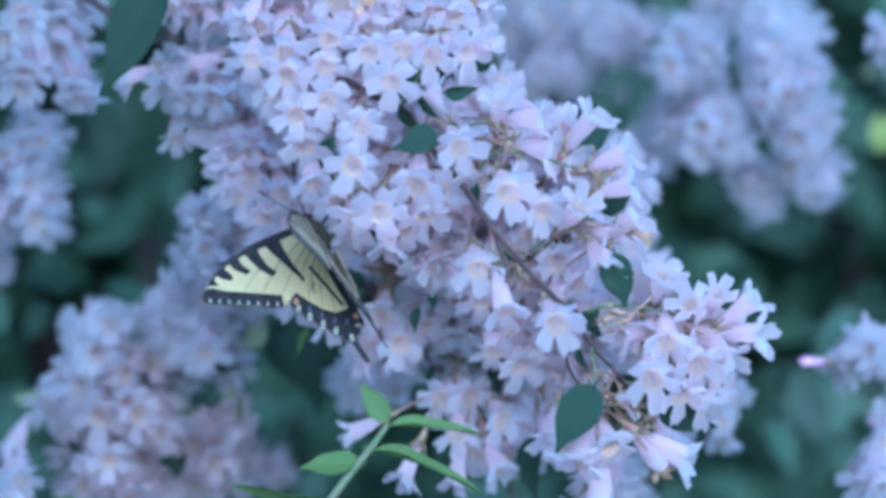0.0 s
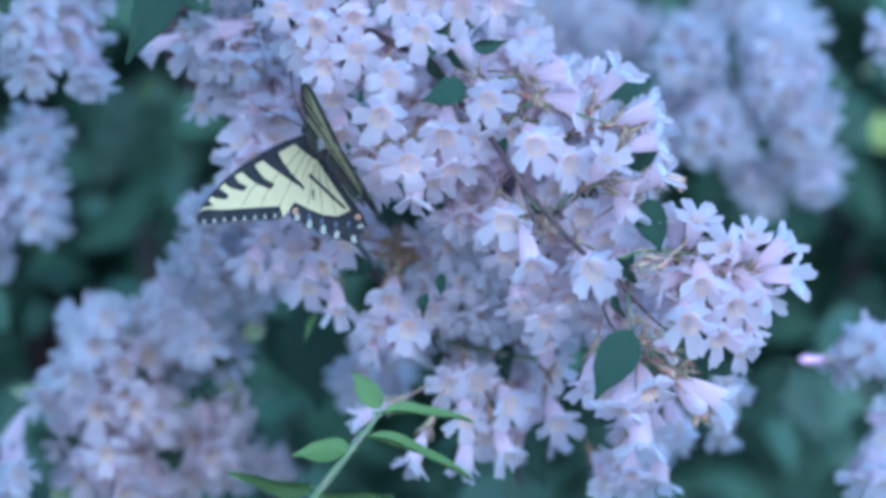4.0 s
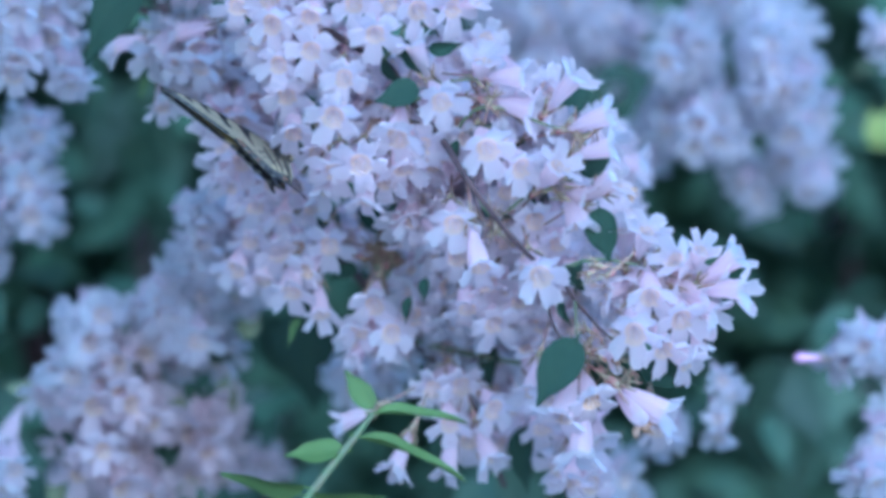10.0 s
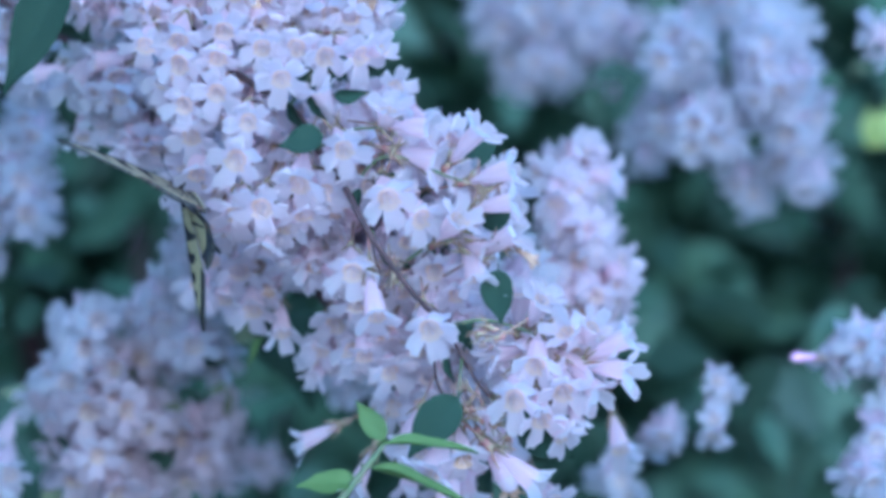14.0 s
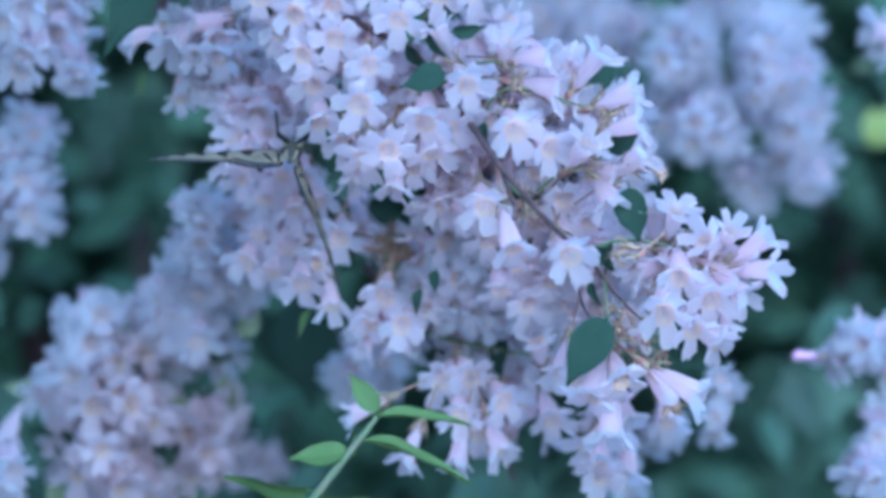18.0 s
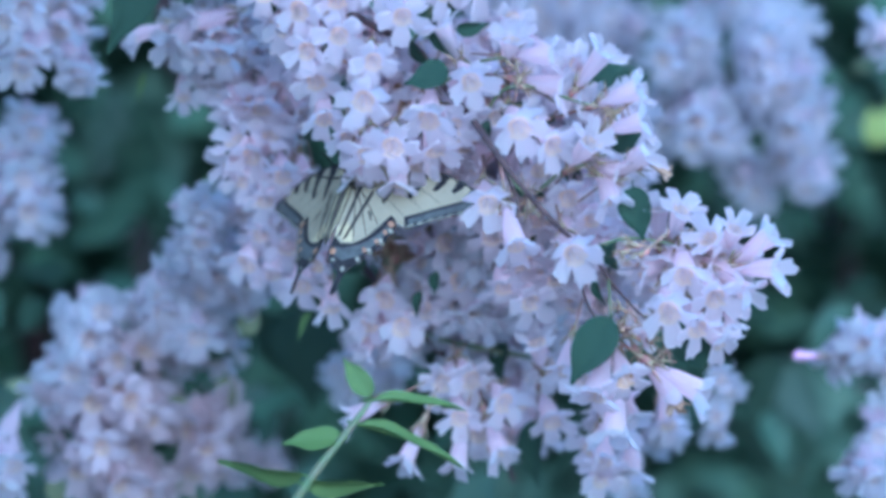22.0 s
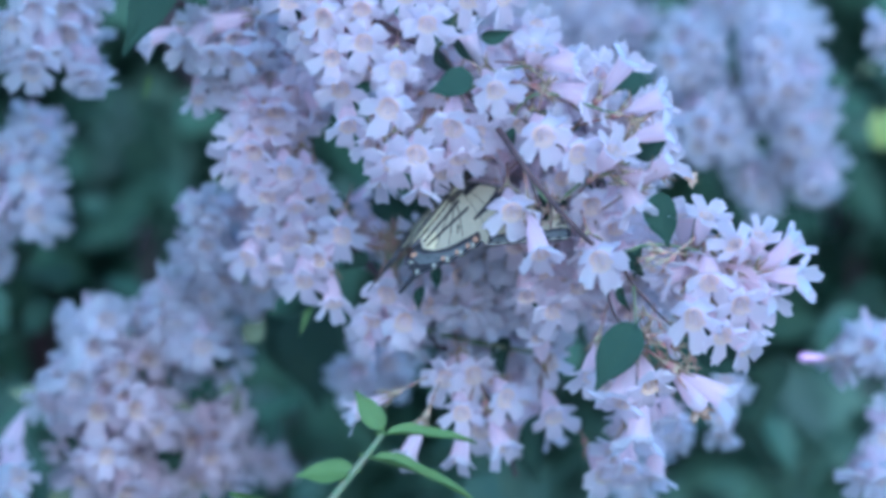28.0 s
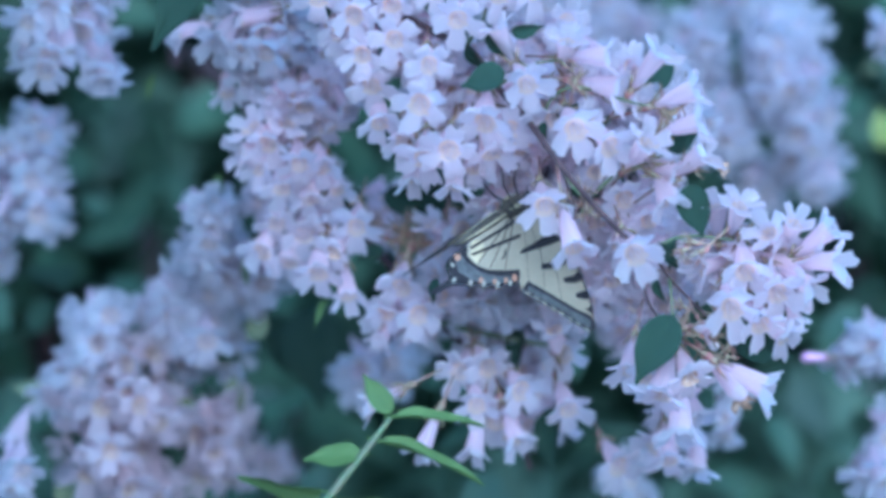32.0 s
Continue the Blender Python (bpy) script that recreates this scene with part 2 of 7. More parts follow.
def calyx_mesh():
    """Five narrow sepals, a bristly ovary and its stalk, behind the tube (z from -13 mm back)."""
    bm = bmesh.new()
    tube(bm, [(0, 0, -0.0128), (0, 0, -0.0142), (0, 0, -0.0162), (0.0005, 0, -0.0178), (0.0012, 0.0004, -0.026)],
         [0.0008, 0.0013, 0.0011, 0.0004, 0.0003], 7)
    for k in range(5):
        a = 2 * math.pi * k / 5
        c, s = math.cos(a), math.sin(a)
        tube(bm, [(0.0009 * c, 0.0009 * s, -0.0137), (0.0021 * c, 0.0021 * s, -0.0118), (0.0032 * c, 0.0032 * s, -0.0092)],
             [0.00042, 0.0004, 0.0001], 4)
    return mesh_of("calyx", bm, [CALYX])


def leaf_mesh(name, mat, length=1.0, width=0.55, fold=0.25, droop=0.25, seed=1, thick=0.006):
    """An ovate leaf with a drawn-out tip, folded along its midrib, of unit length along +y from its stalk."""
    rnd = random.Random(seed)
    bm = bmesh.new()
    rows, cols = 20, 8
    for side in (0, 1):
        grid = []
        for i in range(rows + 1):
            s = i / rows
            w = width * 0.5 * (math.sin(math.pi * s ** 0.72) ** 0.85) * (1 - 0.25 * s) * (1 - 0.55 * max(0.0, (s - 0.68) / 0.32) ** 0.8 * (1 - max(0.0, (s - 0.9) / 0.1))) + 0.006
            if i == rows:
                w = 0.002
            line = []
            for j in range(cols + 1):
                q = (j / cols - 0.5) * 2
                x = q * w * (1 + 0.05 * rnd.uniform(-1, 1) * (abs(q) > 0.9)) + 0.03 * math.sin(2.6 * s + seed) * s
                z = fold * abs(x) - droop * s * s * length + 0.020 * math.sin(9 * s + 2.5 * abs(q) + seed) * abs(q) - 0.010 * abs(math.sin(math.pi * (6.5 * s - 1.6 * abs(q)))) * (1 - abs(q)) * min(1.0, 6 * abs(q)) - thick * side
                line.append(bm.verts.new((x, s * length, z)))
            grid.append(line)
        for a, b in zip(grid, grid[1:]):
            for j in range(cols):
                v = (a[j], a[j + 1], b[j + 1], b[j])
                bm.faces.new(v if side == 0 else v[::-1])
    tube(bm, [(0, -0.12, 0.004), (0, 0, 0), (0, length * 0.5, -droop * 0.25 - 0.004), (0, length * 0.93, -droop * 0.87 - 0.004)],
         [0.014, 0.014, 0.009, 0.003], 5)
    return mesh_of(name, bm, [mat])


FLOWERS = [flower_mesh("flower", 3 + k, f, l) for k, (f, l) in enumerate(
    ((1.0, 4.6), (0.8, 5.1), (1.05, 4.4), (0.62, 5.2), (0.9, 5.1), (0.72, 4.8), (0.95, 4.9), (0.55, 5.2), (0.85, 4.5), (0.68, 5.3)))]
TRUMPETS = [flower_mesh("trumpet_flower", 31 + k, f, l, None, 0.84) for k, (f, l) in enumerate(((0.35, 4.4), (0.55, 4.8), (0.75, 4.4), (0.45, 4.0)))]
# flowers further back, with the cool shade painted in
FLOWERS_PALE = [flower_mesh("shade_tinted_or_wilted_flower", 71 + k, f, l, [PETAL_PALE, TUBE_PALE, THROAT_PALE]) for k, (f, l) in enumerate(
    ((1.0, 4.6), (0.8, 5.1), (0.62, 5.2), (0.9, 5.1), (0.72, 4.8), (0.45, 4.9)))]
# bells of the low truss, their shade painted into the petals
FLOWERS_DULL = [flower_mesh("shade_darkened_flower", 91 + k, f, l, [PETAL_DULL, TUBE_DULL, THROAT_DULL]) for k, (f, l) in enumerate(
    ((1.0, 4.6), (0.8, 5.1), (0.6, 5.0), (0.9, 4.8)))]
OLD = flower_mesh("withered_flower", 51, 0.5, 3.6, [WITHER, WITHER, WITHER])
FADED = flower_mesh("shade_tinted_or_wilted_flower", 52, 0.95, 4.8, [PETAL, TUBE, WITHER])
BUD = bud_mesh("flower_bud", [PETAL, TUBE])
PINK_BUD = bud_mesh("flower_bud", [BUDPINK, BUDPINK])
CALYX_MESH = calyx_mesh()
LEAVES = [leaf_mesh("leaf", LEAF, 1, w, f, d, k) for k, (w, f, d) in enumerate(((0.56, 0.25, 0.2), (0.5, 0.4, 0.3), (0.68, 0.15, 0.1), (0.40, 0.35, 0.12)))]
YOUNG = [leaf_mesh("young_leaf", LEAF_YOUNG, 1, w, f, d, 9 + k) for k, (w, f, d) in enumerate(((0.34, 0.45, 0.12), (0.21, 0.45, 0.22), (0.48, 0.3, 0.15)))]
OLIVE = leaf_mesh("leaf", LEAF_OLIVE, 1, 0.6, 0.2, 0.2, 21)
SHADY = leaf_mesh("leaf", LEAF_BACK, 1, 0.6, 0.2, 0.2, 23)
GOLD = leaf_mesh("leaf", LEAF_YELLOW, 1, 0.7, 0.2, 0.2, 22)
rand = random.Random(11)


def branch(name, place, label, category="branch", group=""):
    return tagged(place_at(new(name), place), label, category, group)


def place_at(ob, place):
    ob.matrix_basis = Matrix.Translation(place)
    return ob


def bloom(host, u, v, d, ang, tilt, size=1.0, kind="o", calyx=True):
    """One flower. ang: the way it points as seen from the front (0 right, 90 up); tilt: degrees by which it turns to
    the front.
    kind: o open, t trumpet, b bud, f faded throat, s white tinted for shade, d mauve darkened for shade, w withered, p
    pink bud."""
    a, e = radians(ang + rand.gauss(0, 7)), radians(tilt * 0.88 + rand.gauss(0, 7))
    axis = (math.cos(a) * math.cos(e), -math.sin(e), math.sin(a) * math.cos(e))
    me = {"o": rand.choice(FLOWERS), "t": rand.choice(TRUMPETS), "b": BUD, "f": FADED, "w": OLD, "p": PINK_BUD, "s": rand.choice(FLOWERS_PALE), "d": rand.choice(FLOWERS_DULL)}[kind]
    name = "flower_bud" if kind in "bp" else "flower"
    ob = piece(name, me, host, aim(spot(u, v, d) - host.location, axis, rand.gauss(0, 0.25), size) @ Matrix.Diagonal((rand.uniform(0.9, 1.08), rand.uniform(0.88, 1.08), 1, 1)))
    if calyx:
        piece("calyx", CALYX_MESH, ob, Matrix.Identity(4))
    return ob


def blooms(host, d, rows):
    """A spray: rows of u, v, mm to the front of d, ang, tilt, size and kind."""
    for u, v, near, ang, tilt, size, kind in rows:
        bloom(host, u, v, d - near / 1000, ang, tilt, size, kind)


def fill(host, u, v, wide, high, d, deep, count, seed, size=1.0, down=0.5, calyx=False, lean=0.0, pale=False):
    """A loose truss of flowers round a middle, facing out of it, hanging a little."""
    r = random.Random(seed)
    k = 0
    while k < count:
        x, z, y = r.uniform(-1, 1), r.uniform(-1, 1), r.uniform(-1, 1)
        if x * x + z * z + y * y > 1:
            continue
        k += 1
        ax = Vector((x * 0.9 + lean + r.uniform(-0.4, 0.4), -0.6 + y * 0.5 + r.uniform(-0.35, 0.35), z * 0.7 - down + r.uniform(-0.4, 0.4)))
        ang, tilt = math.degrees(math.atan2(ax.z, ax.x)), math.degrees(math.asin(max(-1, min(1, -ax.y / ax.length))))
        roll = r.random()
        kind = "o" if roll < 0.72 else "t" if roll < 0.86 else "f" if roll < 0.93 else "b" if roll < 0.98 else "w"
        if pale:
            kind = pale if isinstance(pale, str) else "s"
        bloom(host, u + x * wide, v + z * high, d + y * deep, ang, tilt, size * r.uniform(0.85, 1.08), kind, calyx)


def spent(host, u, v, d, spread, count, seed):
    """A fan of spent calyces on thin red stalks, their flowers dropped."""
    r = random.Random(seed)
    for k in range(count):
        axis = Vector((r.uniform(-1, 1), r.uniform(-0.9, 0.3), r.uniform(-0.6, 1)))
        piece("calyx", CALYX_MESH, host, aim(spot(u + r.uniform(-spread, spread), v + r.uniform(-spread, spread) * 0.7, d) - host.location + axis.normalized() * 0.014, axis, r.uniform(0, 6), r.uniform(0.6, 0.95)))


def leaf(host, u, v, d, ang, length, turn=0.0, tip=0.0, me=None, name="leaf"):
    """One leaf from its stalk at u, v: ang as seen from the front, length in mm, turn about its midrib, tip to the front."""
    m = (Matrix.Translation(spot(u, v, d) - host.location) @ Matrix.Rotation(-radians(ang - 90), 4, "Y") @ Matrix.Rotation(radians(-tip), 4, "X")
         @ Matrix(((1, 0, 0, 0), (0, 0, -1, 0), (0, 1, 0, 0), (0, 0, 0, 1))) @ Matrix.Rotation(radians(turn), 4, "Y")
         @ Matrix.Diagonal((length / 1000, length / 1000, length / 1000, 1)))
    return piece(name, me or LEAVES[rand.randrange(3)], host, m)


def stem(host, rows, mat=None, name="stem", label=""):
    """A stem through rows of u, v, d, radius in mm."""
    line = bend([spot(u, v, d) - host.location for u, v, d, r in rows])
    rad = np.interp(np.linspace(0, len(rows) - 1, len(line)), range(len(rows)), [r / 1000 for *_, r in rows])
    return part(name, tube(bmesh.new(), line, list(rad), 8), mat or BARK, host, label)


# ---------------------------------------------------------------- ground and the shrub behind
def ground():
    """One sheet of unseen ground out to the horizon, finer and uneven near the shrub, pale to reflect light up."""
    bm = bmesh.new()
    steps = [-3000, -600, -120, -30, -10, -5, -3, -2, -1.2, -0.6, 0, 0.6, 1.2, 2, 3, 5, 10, 30, 120, 600, 3000]
    grid = [[bm.verts.new((x, y + 1.5, 0.05 * noise.noise(Vector((x, y, 0))) if abs(x) < 20 and abs(y) < 20 else 0.0)) for x in steps] for y in steps]
    for a, b in zip(grid, grid[1:]):
        for j in range(len(steps) - 1):
            bm.faces.new((a[j], a[j + 1], b[j + 1], b[j]))
    tagged(new("ground", mesh_of("ground", bm, [PALE_GROUND])), "unseen ground, made pale to bounce light up", "ground", kind="structure")


ground()
shrub = tagged(place_at(new("beautybush"), Vector((0.1, 2.3, 0))), "large beautybush shrub with dark green leaves on arching canes", "shrub")


def canes():
    r = random.Random(4)
    for k in range(26):
        a = r.uniform(0, 6.28)
        base = Vector((0.25 * math.cos(a), 0.18 * math.sin(a), 0))
        lean = Vector((math.cos(a), math.sin(a), 0)) * r.uniform(0.35, 0.95)
        top = r.uniform(1.3, 2.2)
        line = bend([base, base + lean * 0.25 + Vector((0, 0, top * 0.5)), base + lean * 0.6 + Vector((0, 0, top * 0.9)),
                     base + lean + Vector((0, 0, top)), base + lean * 1.35 + Vector((0, 0, top * 0.88))])
        part("cane", tube(bmesh.new(), line, list(np.linspace(0.011, 0.002, len(line))), 7), BARK, shrub)
    # the long canes that carry the sprays in front
    for x, y, z in ((-0.086, 1.33, 1.382), (-0.172, 1.36, 1.378), (-0.093, 1.44, 1.312), (0.10, 1.80, 1.33), (-0.11, 1.62, 1.20), (0.17, 1.74, 1.22)):
        end = Vector((x, y, z)) - shrub.location
        base = Vector((r.uniform(-0.2, 0.2), r.uniform(-0.15, 0.1), 0))
        high = max(end.z + 0.22, 1.55)
        line = bend([base, base.lerp(end, 0.2) + Vector((0, 0, high * 0.62)), Vector((base.x * 0.5 + end.x * 0.5, base.y * 0.45 + end.y * 0.55, high)), Vector((end.x, end.y + 0.12, end.z + 0.1)), end])
        part("cane", tube(bmesh.new(), line, list(np.linspace(0.010, 0.002, len(line))), 7), BARK, shrub)


canes()


def foliage(name, seed, count, box, size, label, power=3.0):
    """Leaves by the thousand, filling a body of the shrub."""
    r = np.random.RandomState(seed)
    x0, x1, y0, y1, z0, z1 = box
    q = r.uniform(-1, 1, (count * 4, 3))
    bulge = 1 + 0.22 * np.sin(5.1 * q[:, 0] + seed) * np.sin(4.3 * q[:, 2] + 2 * seed) + 0.1 * np.sin(11 * q[:, 0]) * np.cos(9 * q[:, 1])
    q = q[(np.abs(q) ** power).sum(axis=1) < bulge][:count]
    count = len(q)
    c = np.array(((x0 + x1) / 2, (y0 + y1) / 2, (z0 + z1) / 2)) + q * np.array(((x1 - x0) / 2, (y1 - y0) / 2, (z1 - z0) / 2))
    ax = r.normal(size=(count, 3)) + np.array((0, -0.5, -0.5))
    ax /= np.linalg.norm(ax, axis=1)[:, None]
    side = np.cross(ax, r.normal(size=(count, 3)) + np.array((0, 0.4, 1.3)))
    side /= np.linalg.norm(side, axis=1)[:, None]
    up = np.cross(side, ax)
    L = (size * r.uniform(0.6, 1.25, count))[:, None]
    prof = ((0.0, 0.0, 0.0), (0.25, 0.24, 0.05), (0.55, 0.25, 0.04), (0.82, 0.11, -0.02), (1.0, 0.0, -0.10))
    verts = []
    for s, w, h in prof:
        if w:
            verts += [c + ax * L * s - side * L * w + up * L * h, c + ax * L * s + up * L * (h - 0.06), c + ax * L * s + side * L * w + up * L * h]
        else:
            verts.append(c + ax * L * s + up * L * h)
    v = np.stack(verts, axis=1).reshape(-1, 3)
    quads = ((1, 2, 5, 4), (2, 3, 6, 5), (4, 5, 8, 7), (5, 6, 9, 8))
    tris = ((0, 2, 1), (0, 3, 2), (7, 8, 10), (8, 9, 10))
    faces = [tuple(k * 11 + i for i in f) for k in range(count) for f in quads + tris]
    me = bpy.data.meshes.new(name)
    me.from_pydata(v.tolist(), [], faces)
    me.materials.append(LEAF_BACK)
    me.polygons.foreach_set("use_smooth", [True] * len(me.polygons))
    ob = new(name, me)
    ob.parent = shrub
    ob.matrix_parent_inverse = Matrix.Translation(-Vector(shrub.location))
    return tagged(ob, label, kind="stuff")


foliage("leaves", 1, 1500, (-0.42, 0.42, 1.64, 1.82, 0.98, 1.52), 0.040, "scattered dark green leaves")
foliage("leaves", 2, 5200, (-0.6, 0.6, 1.75, 2.35, 0.85, 1.7), 0.050, "dense dark green leaves")
foliage("leaves", 3, 11000, (-1.35, 1.55, 1.75, 3.3, 0.05, 2.3), 0.060, "dark green leaves of the shrub", 2.2)
foliage("leaves", 4, 6000, (-0.8, 0.8, 2.35, 2.9, 0.8, 1.75), 0.075, "dense dark green leaves in the heart of the shrub")
# numbers 5, 6 and 8 sit above the view, added only to block light
foliage("leaves", 5, 4200, (-0.8, -0.04, 1.27, 2.0, 1.385, 2.0), 0.050, "unseen overhead leaves added to shade the flowers")
foliage("leaves", 7, 300, (-0.34, 0.34, 1.45, 1.60, 1.02, 1.25), 0.030, "scattered leaves between the trusses")
foliage("leaves", 6, 1000, (-0.02, 0.8, 1.45, 2.1, 1.42, 2.05), 0.055, "unseen overhead leaves added to shade the flowers")
# added overhead towards the camera, to darken the left side
foliage("leaves", 8, 900, (-0.75, -0.13, 0.98, 1.36, 1.40, 1.85), 0.050, "unseen overhead leaves added to shade the flowers")

# ---------------------------------------------------------------- the upper spray, partly behind the bough
upper = branch("flowering_twig", spot(-82.3, 58.5, 1.27), "arching beautybush twig with pale pink bell flowers", "branch", "sprays of the bough")
stem(upper, [(-157.3, 116.8, 1.36, 1.54), (-120.7, 93.5, 1.335, 1.4), (-87.3, 71.8, 1.312, 1.12), (-64.0, 66.8, 1.30, 0.84), (-44.0, 53.5, 1.28, 0.56)])
blooms(upper, 1.292, [
    (-83.7, 57.2, 2, -100, 60, 1.0, "s"),
    (-66.7, 58.8, 4, -70, 75, 1.05, "f"),
    (-77.7, 64.5, 8, 195, 8, 1.1, "t"),
    (-96.0, 60.5, 0, 190, 25, 1.0, "t"),
    (-75.7, 46.8, -4, -95, 55, 1.0, "s"),
    (-76.5, 69.3, -3, 150, 40, 1.0, "s"),
    (-70.7, 48.5, -6, -80, 60, 0.95, "f"),
    (-59.0, 48.5, -6, -75, 60, 1.0, "s"),
    (-83.2, 63.5, -6, 170, 40, 1.0, "s"),
    (-72.3, 70.2, -4, 110, 40, 1.0, "s"),
    (-60.7, 66.8, -4, 60, 40, 1.0, "b"),
    (-80.7, 41.8, -8, -95, 40, 0.95, "t"),
    (-64.8, 42.7, -9, -90, 50, 1.0, "s"),
])
blooms(upper, 1.292, [
    (-56.5, 39.3, -10, -90, 45, 1.0, "s"),
])
fill(upper, -69.8, 58.5, 17.5, 14.2, 1.29, 0.012, 20, 5, down=0.6, pale=True)
fill(upper, -55.7, 45.2, 18.3, 14.2, 1.293, 0.01, 22, 37, down=0.6)
fill(upper, -70.7, 83.5, 15.0, 8.3, 1.29, 0.012, 16, 35, down=0.7)
leaf(upper, -84.3, 91.8, 1.258, -120, 42.5, 10, 4, LEAVES[3])
leaf(upper, -80.7, 76.8, 1.3, 150, 20.0, 0, 0)
leaf(upper, -57.3, 63.5, 1.29, -30, 10.0, 20, 0)
# ---------------------------------------------------------------- the bough in focus
bough = branch("flowering_bough", spot(-37.3, 63.5, 1.243), "arching beautybush bough laden with pale pink bells", "branch", "sprays of the bough")
stem(bough, [(-80.7, 123.5, 1.33, 1.61), (-59.0, 91.8, 1.28, 1.43), (-40.7, 71.8, 1.255, 1.18), (-26.5, 61.8, 1.25, 1.05), (-14.0, 55.2, 1.248, 0.99), (-6.5, 44.3, 1.248, 1.0), (3.0, 32.8, 1.238, 1.0), (10.2, 21.8, 1.222, 0.9), (19.3, 10.2, 1.222, 0.85), (29.3, -0.5, 1.226, 0.8), (36.8, -5.7, 1.242, 0.5)])
stem(bough, [(10.5, 21.5, 1.224, 0.35), (13.8, 12.0, 1.224, 0.3), (15.0, 8.5, 1.224, 0.25), (14.6, 4.5, 1.225, 0.2)], name="side_shoot")
stem(bough, [(17.0, 12.5, 1.224, 0.35), (18.0, 8.0, 1.224, 0.3), (17.5, 3.5, 1.225, 0.22)], name="side_shoot")
stem(bough, [(11.0, 21.8, 1.243, 0.5), (14.0, 15.2, 1.238, 0.4), (17.7, 10.2, 1.237, 0.4), (16.7, 5.2, 1.236, 0.3)], SHOOT, name="side_shoot")
stem(bough, [(21.8, 12.7, 1.243, 0.5), (29.3, 18.5, 1.24, 0.5), (36.0, 20.2, 1.238, 0.4), (42.7, 23.5, 1.238, 0.3)], SHOOT, name="side_shoot")
stem(bough, [(-6.5, 44.3, 1.246, 0.6), (2.7, 50.2, 1.24, 0.5), (12.7, 51.8, 1.236, 0.4)], SHOOT, name="side_shoot")
stem(bough, [(-15.7, 56.0, 1.248, 0.6), (-10.7, 63.5, 1.243, 0.5), (-8.2, 71.8, 1.24, 0.4)], SHOOT, name="side_shoot")
stem(bough, [(5.2, 31.0, 1.243, 0.6), (9.3, 40.2, 1.24, 0.5), (17.7, 43.5, 1.236, 0.5), (36.0, 37.7, 1.234, 0.4), (44.3, 38.5, 1.234, 0.4)], SHOOT, name="side_shoot")
blooms(bough, 1.243, [
    (-48.7, 66.2, 6, -95, 65, 1.0, "o"),
    (-37.3, 68.5, 6, -90, 65, 0.95, "o"),
    (-46.7, 54.3, 5, -120, 60, 1.0, "o"),
    (-36.8, 58.8, 9, -90, 70, 1.0, "o"),
    (-26.7, 50.7, 16, -80, 60, 1.0, "o"),
    (-17.7, 63.8, 13, -90, 68, 1.08, "o"),
    (-29.8, 39.2, 15, -95, 62, 1.1, "o"),
    (-43.8, 44.5, 0, -80, 60, 1.0, "o"),
    (-41.3, 33.5, -2, -90, 45, 1.05, "t"),
    (-21.8, 25.3, 12, -88, 72, 1.08, "o"),
    (-49.0, 72.7, 5, -95, 50, 1.0, "o"),
    (-24.0, 72.7, 8, -60, 60, 1.05, "o"),
    (-35.7, 76.8, 6, -80, 60, 1.0, "o"),
])
blooms(bough, 1.243, [
    (-4.7, 71.2, 9, -60, 60, 1.1, "o"),
    (6.0, 72.2, 6, -30, 55, 1.05, "o"),
    (-7.0, 62.8, 10, 125, 12, 1.0, "t"),
    (-59.0, 71.0, 3, -95, 60, 1.0, "o"),
    (-14.0, 73.5, 6, -80, 65, 1.0, "o"),
    (12.0, 76.0, 4, 20, 40, 1.0, "t"),
    (-52.3, 61.0, -3, -95, 60, 1.0, "o"),
    (14.2, 58.8, 10, 75, 48, 1.0, "o"),
    (27.3, 52.3, 10, 8, 14, 1.05, "t"),
    (42.0, 53.8, 12, 58, 14, 1.08, "t"),
    (52.3, 42.2, 12, 28, 14, 1.05, "t"),
    (53.2, 32.5, 10, 12, 16, 1.0, "t"),
    (54.7, 23.8, 12, 24, 16, 1.08, "t"),
])
blooms(bough, 1.243, [
    (30.2, 42.5, 10, -22, 20, 1.15, "t"),
    (2.3, 44.2, 18, -70, 62, 1.08, "o"),
    (-11.2, 32.7, 14, -75, 55, 1.1, "o"),
    (-2.3, 31.0, 6, -60, 50, 1.0, "o"),
    (16.0, 30.5, 16, -70, 66, 1.12, "o"),
    (26.7, 25.3, 14, -50, 60, 1.0, "o"),
    (38.0, 27.7, 17, 60, 55, 1.1, "o"),
    (20.2, 36.0, 8, 40, 40, 1.0, "t"),
    (36.0, 39.3, 6, -20, 30, 1.0, "t"),
    (-29.3, 22.5, 6, -90, 55, 1.05, "o"),
    (-20.3, 13.5, 2, -92, 25, 1.05, "t"),
    (-8.2, 23.5, 6, -85, 45, 1.05, "o"),
    (-34.8, 27.7, -4, -95, 45, 1.0, "o"),
])
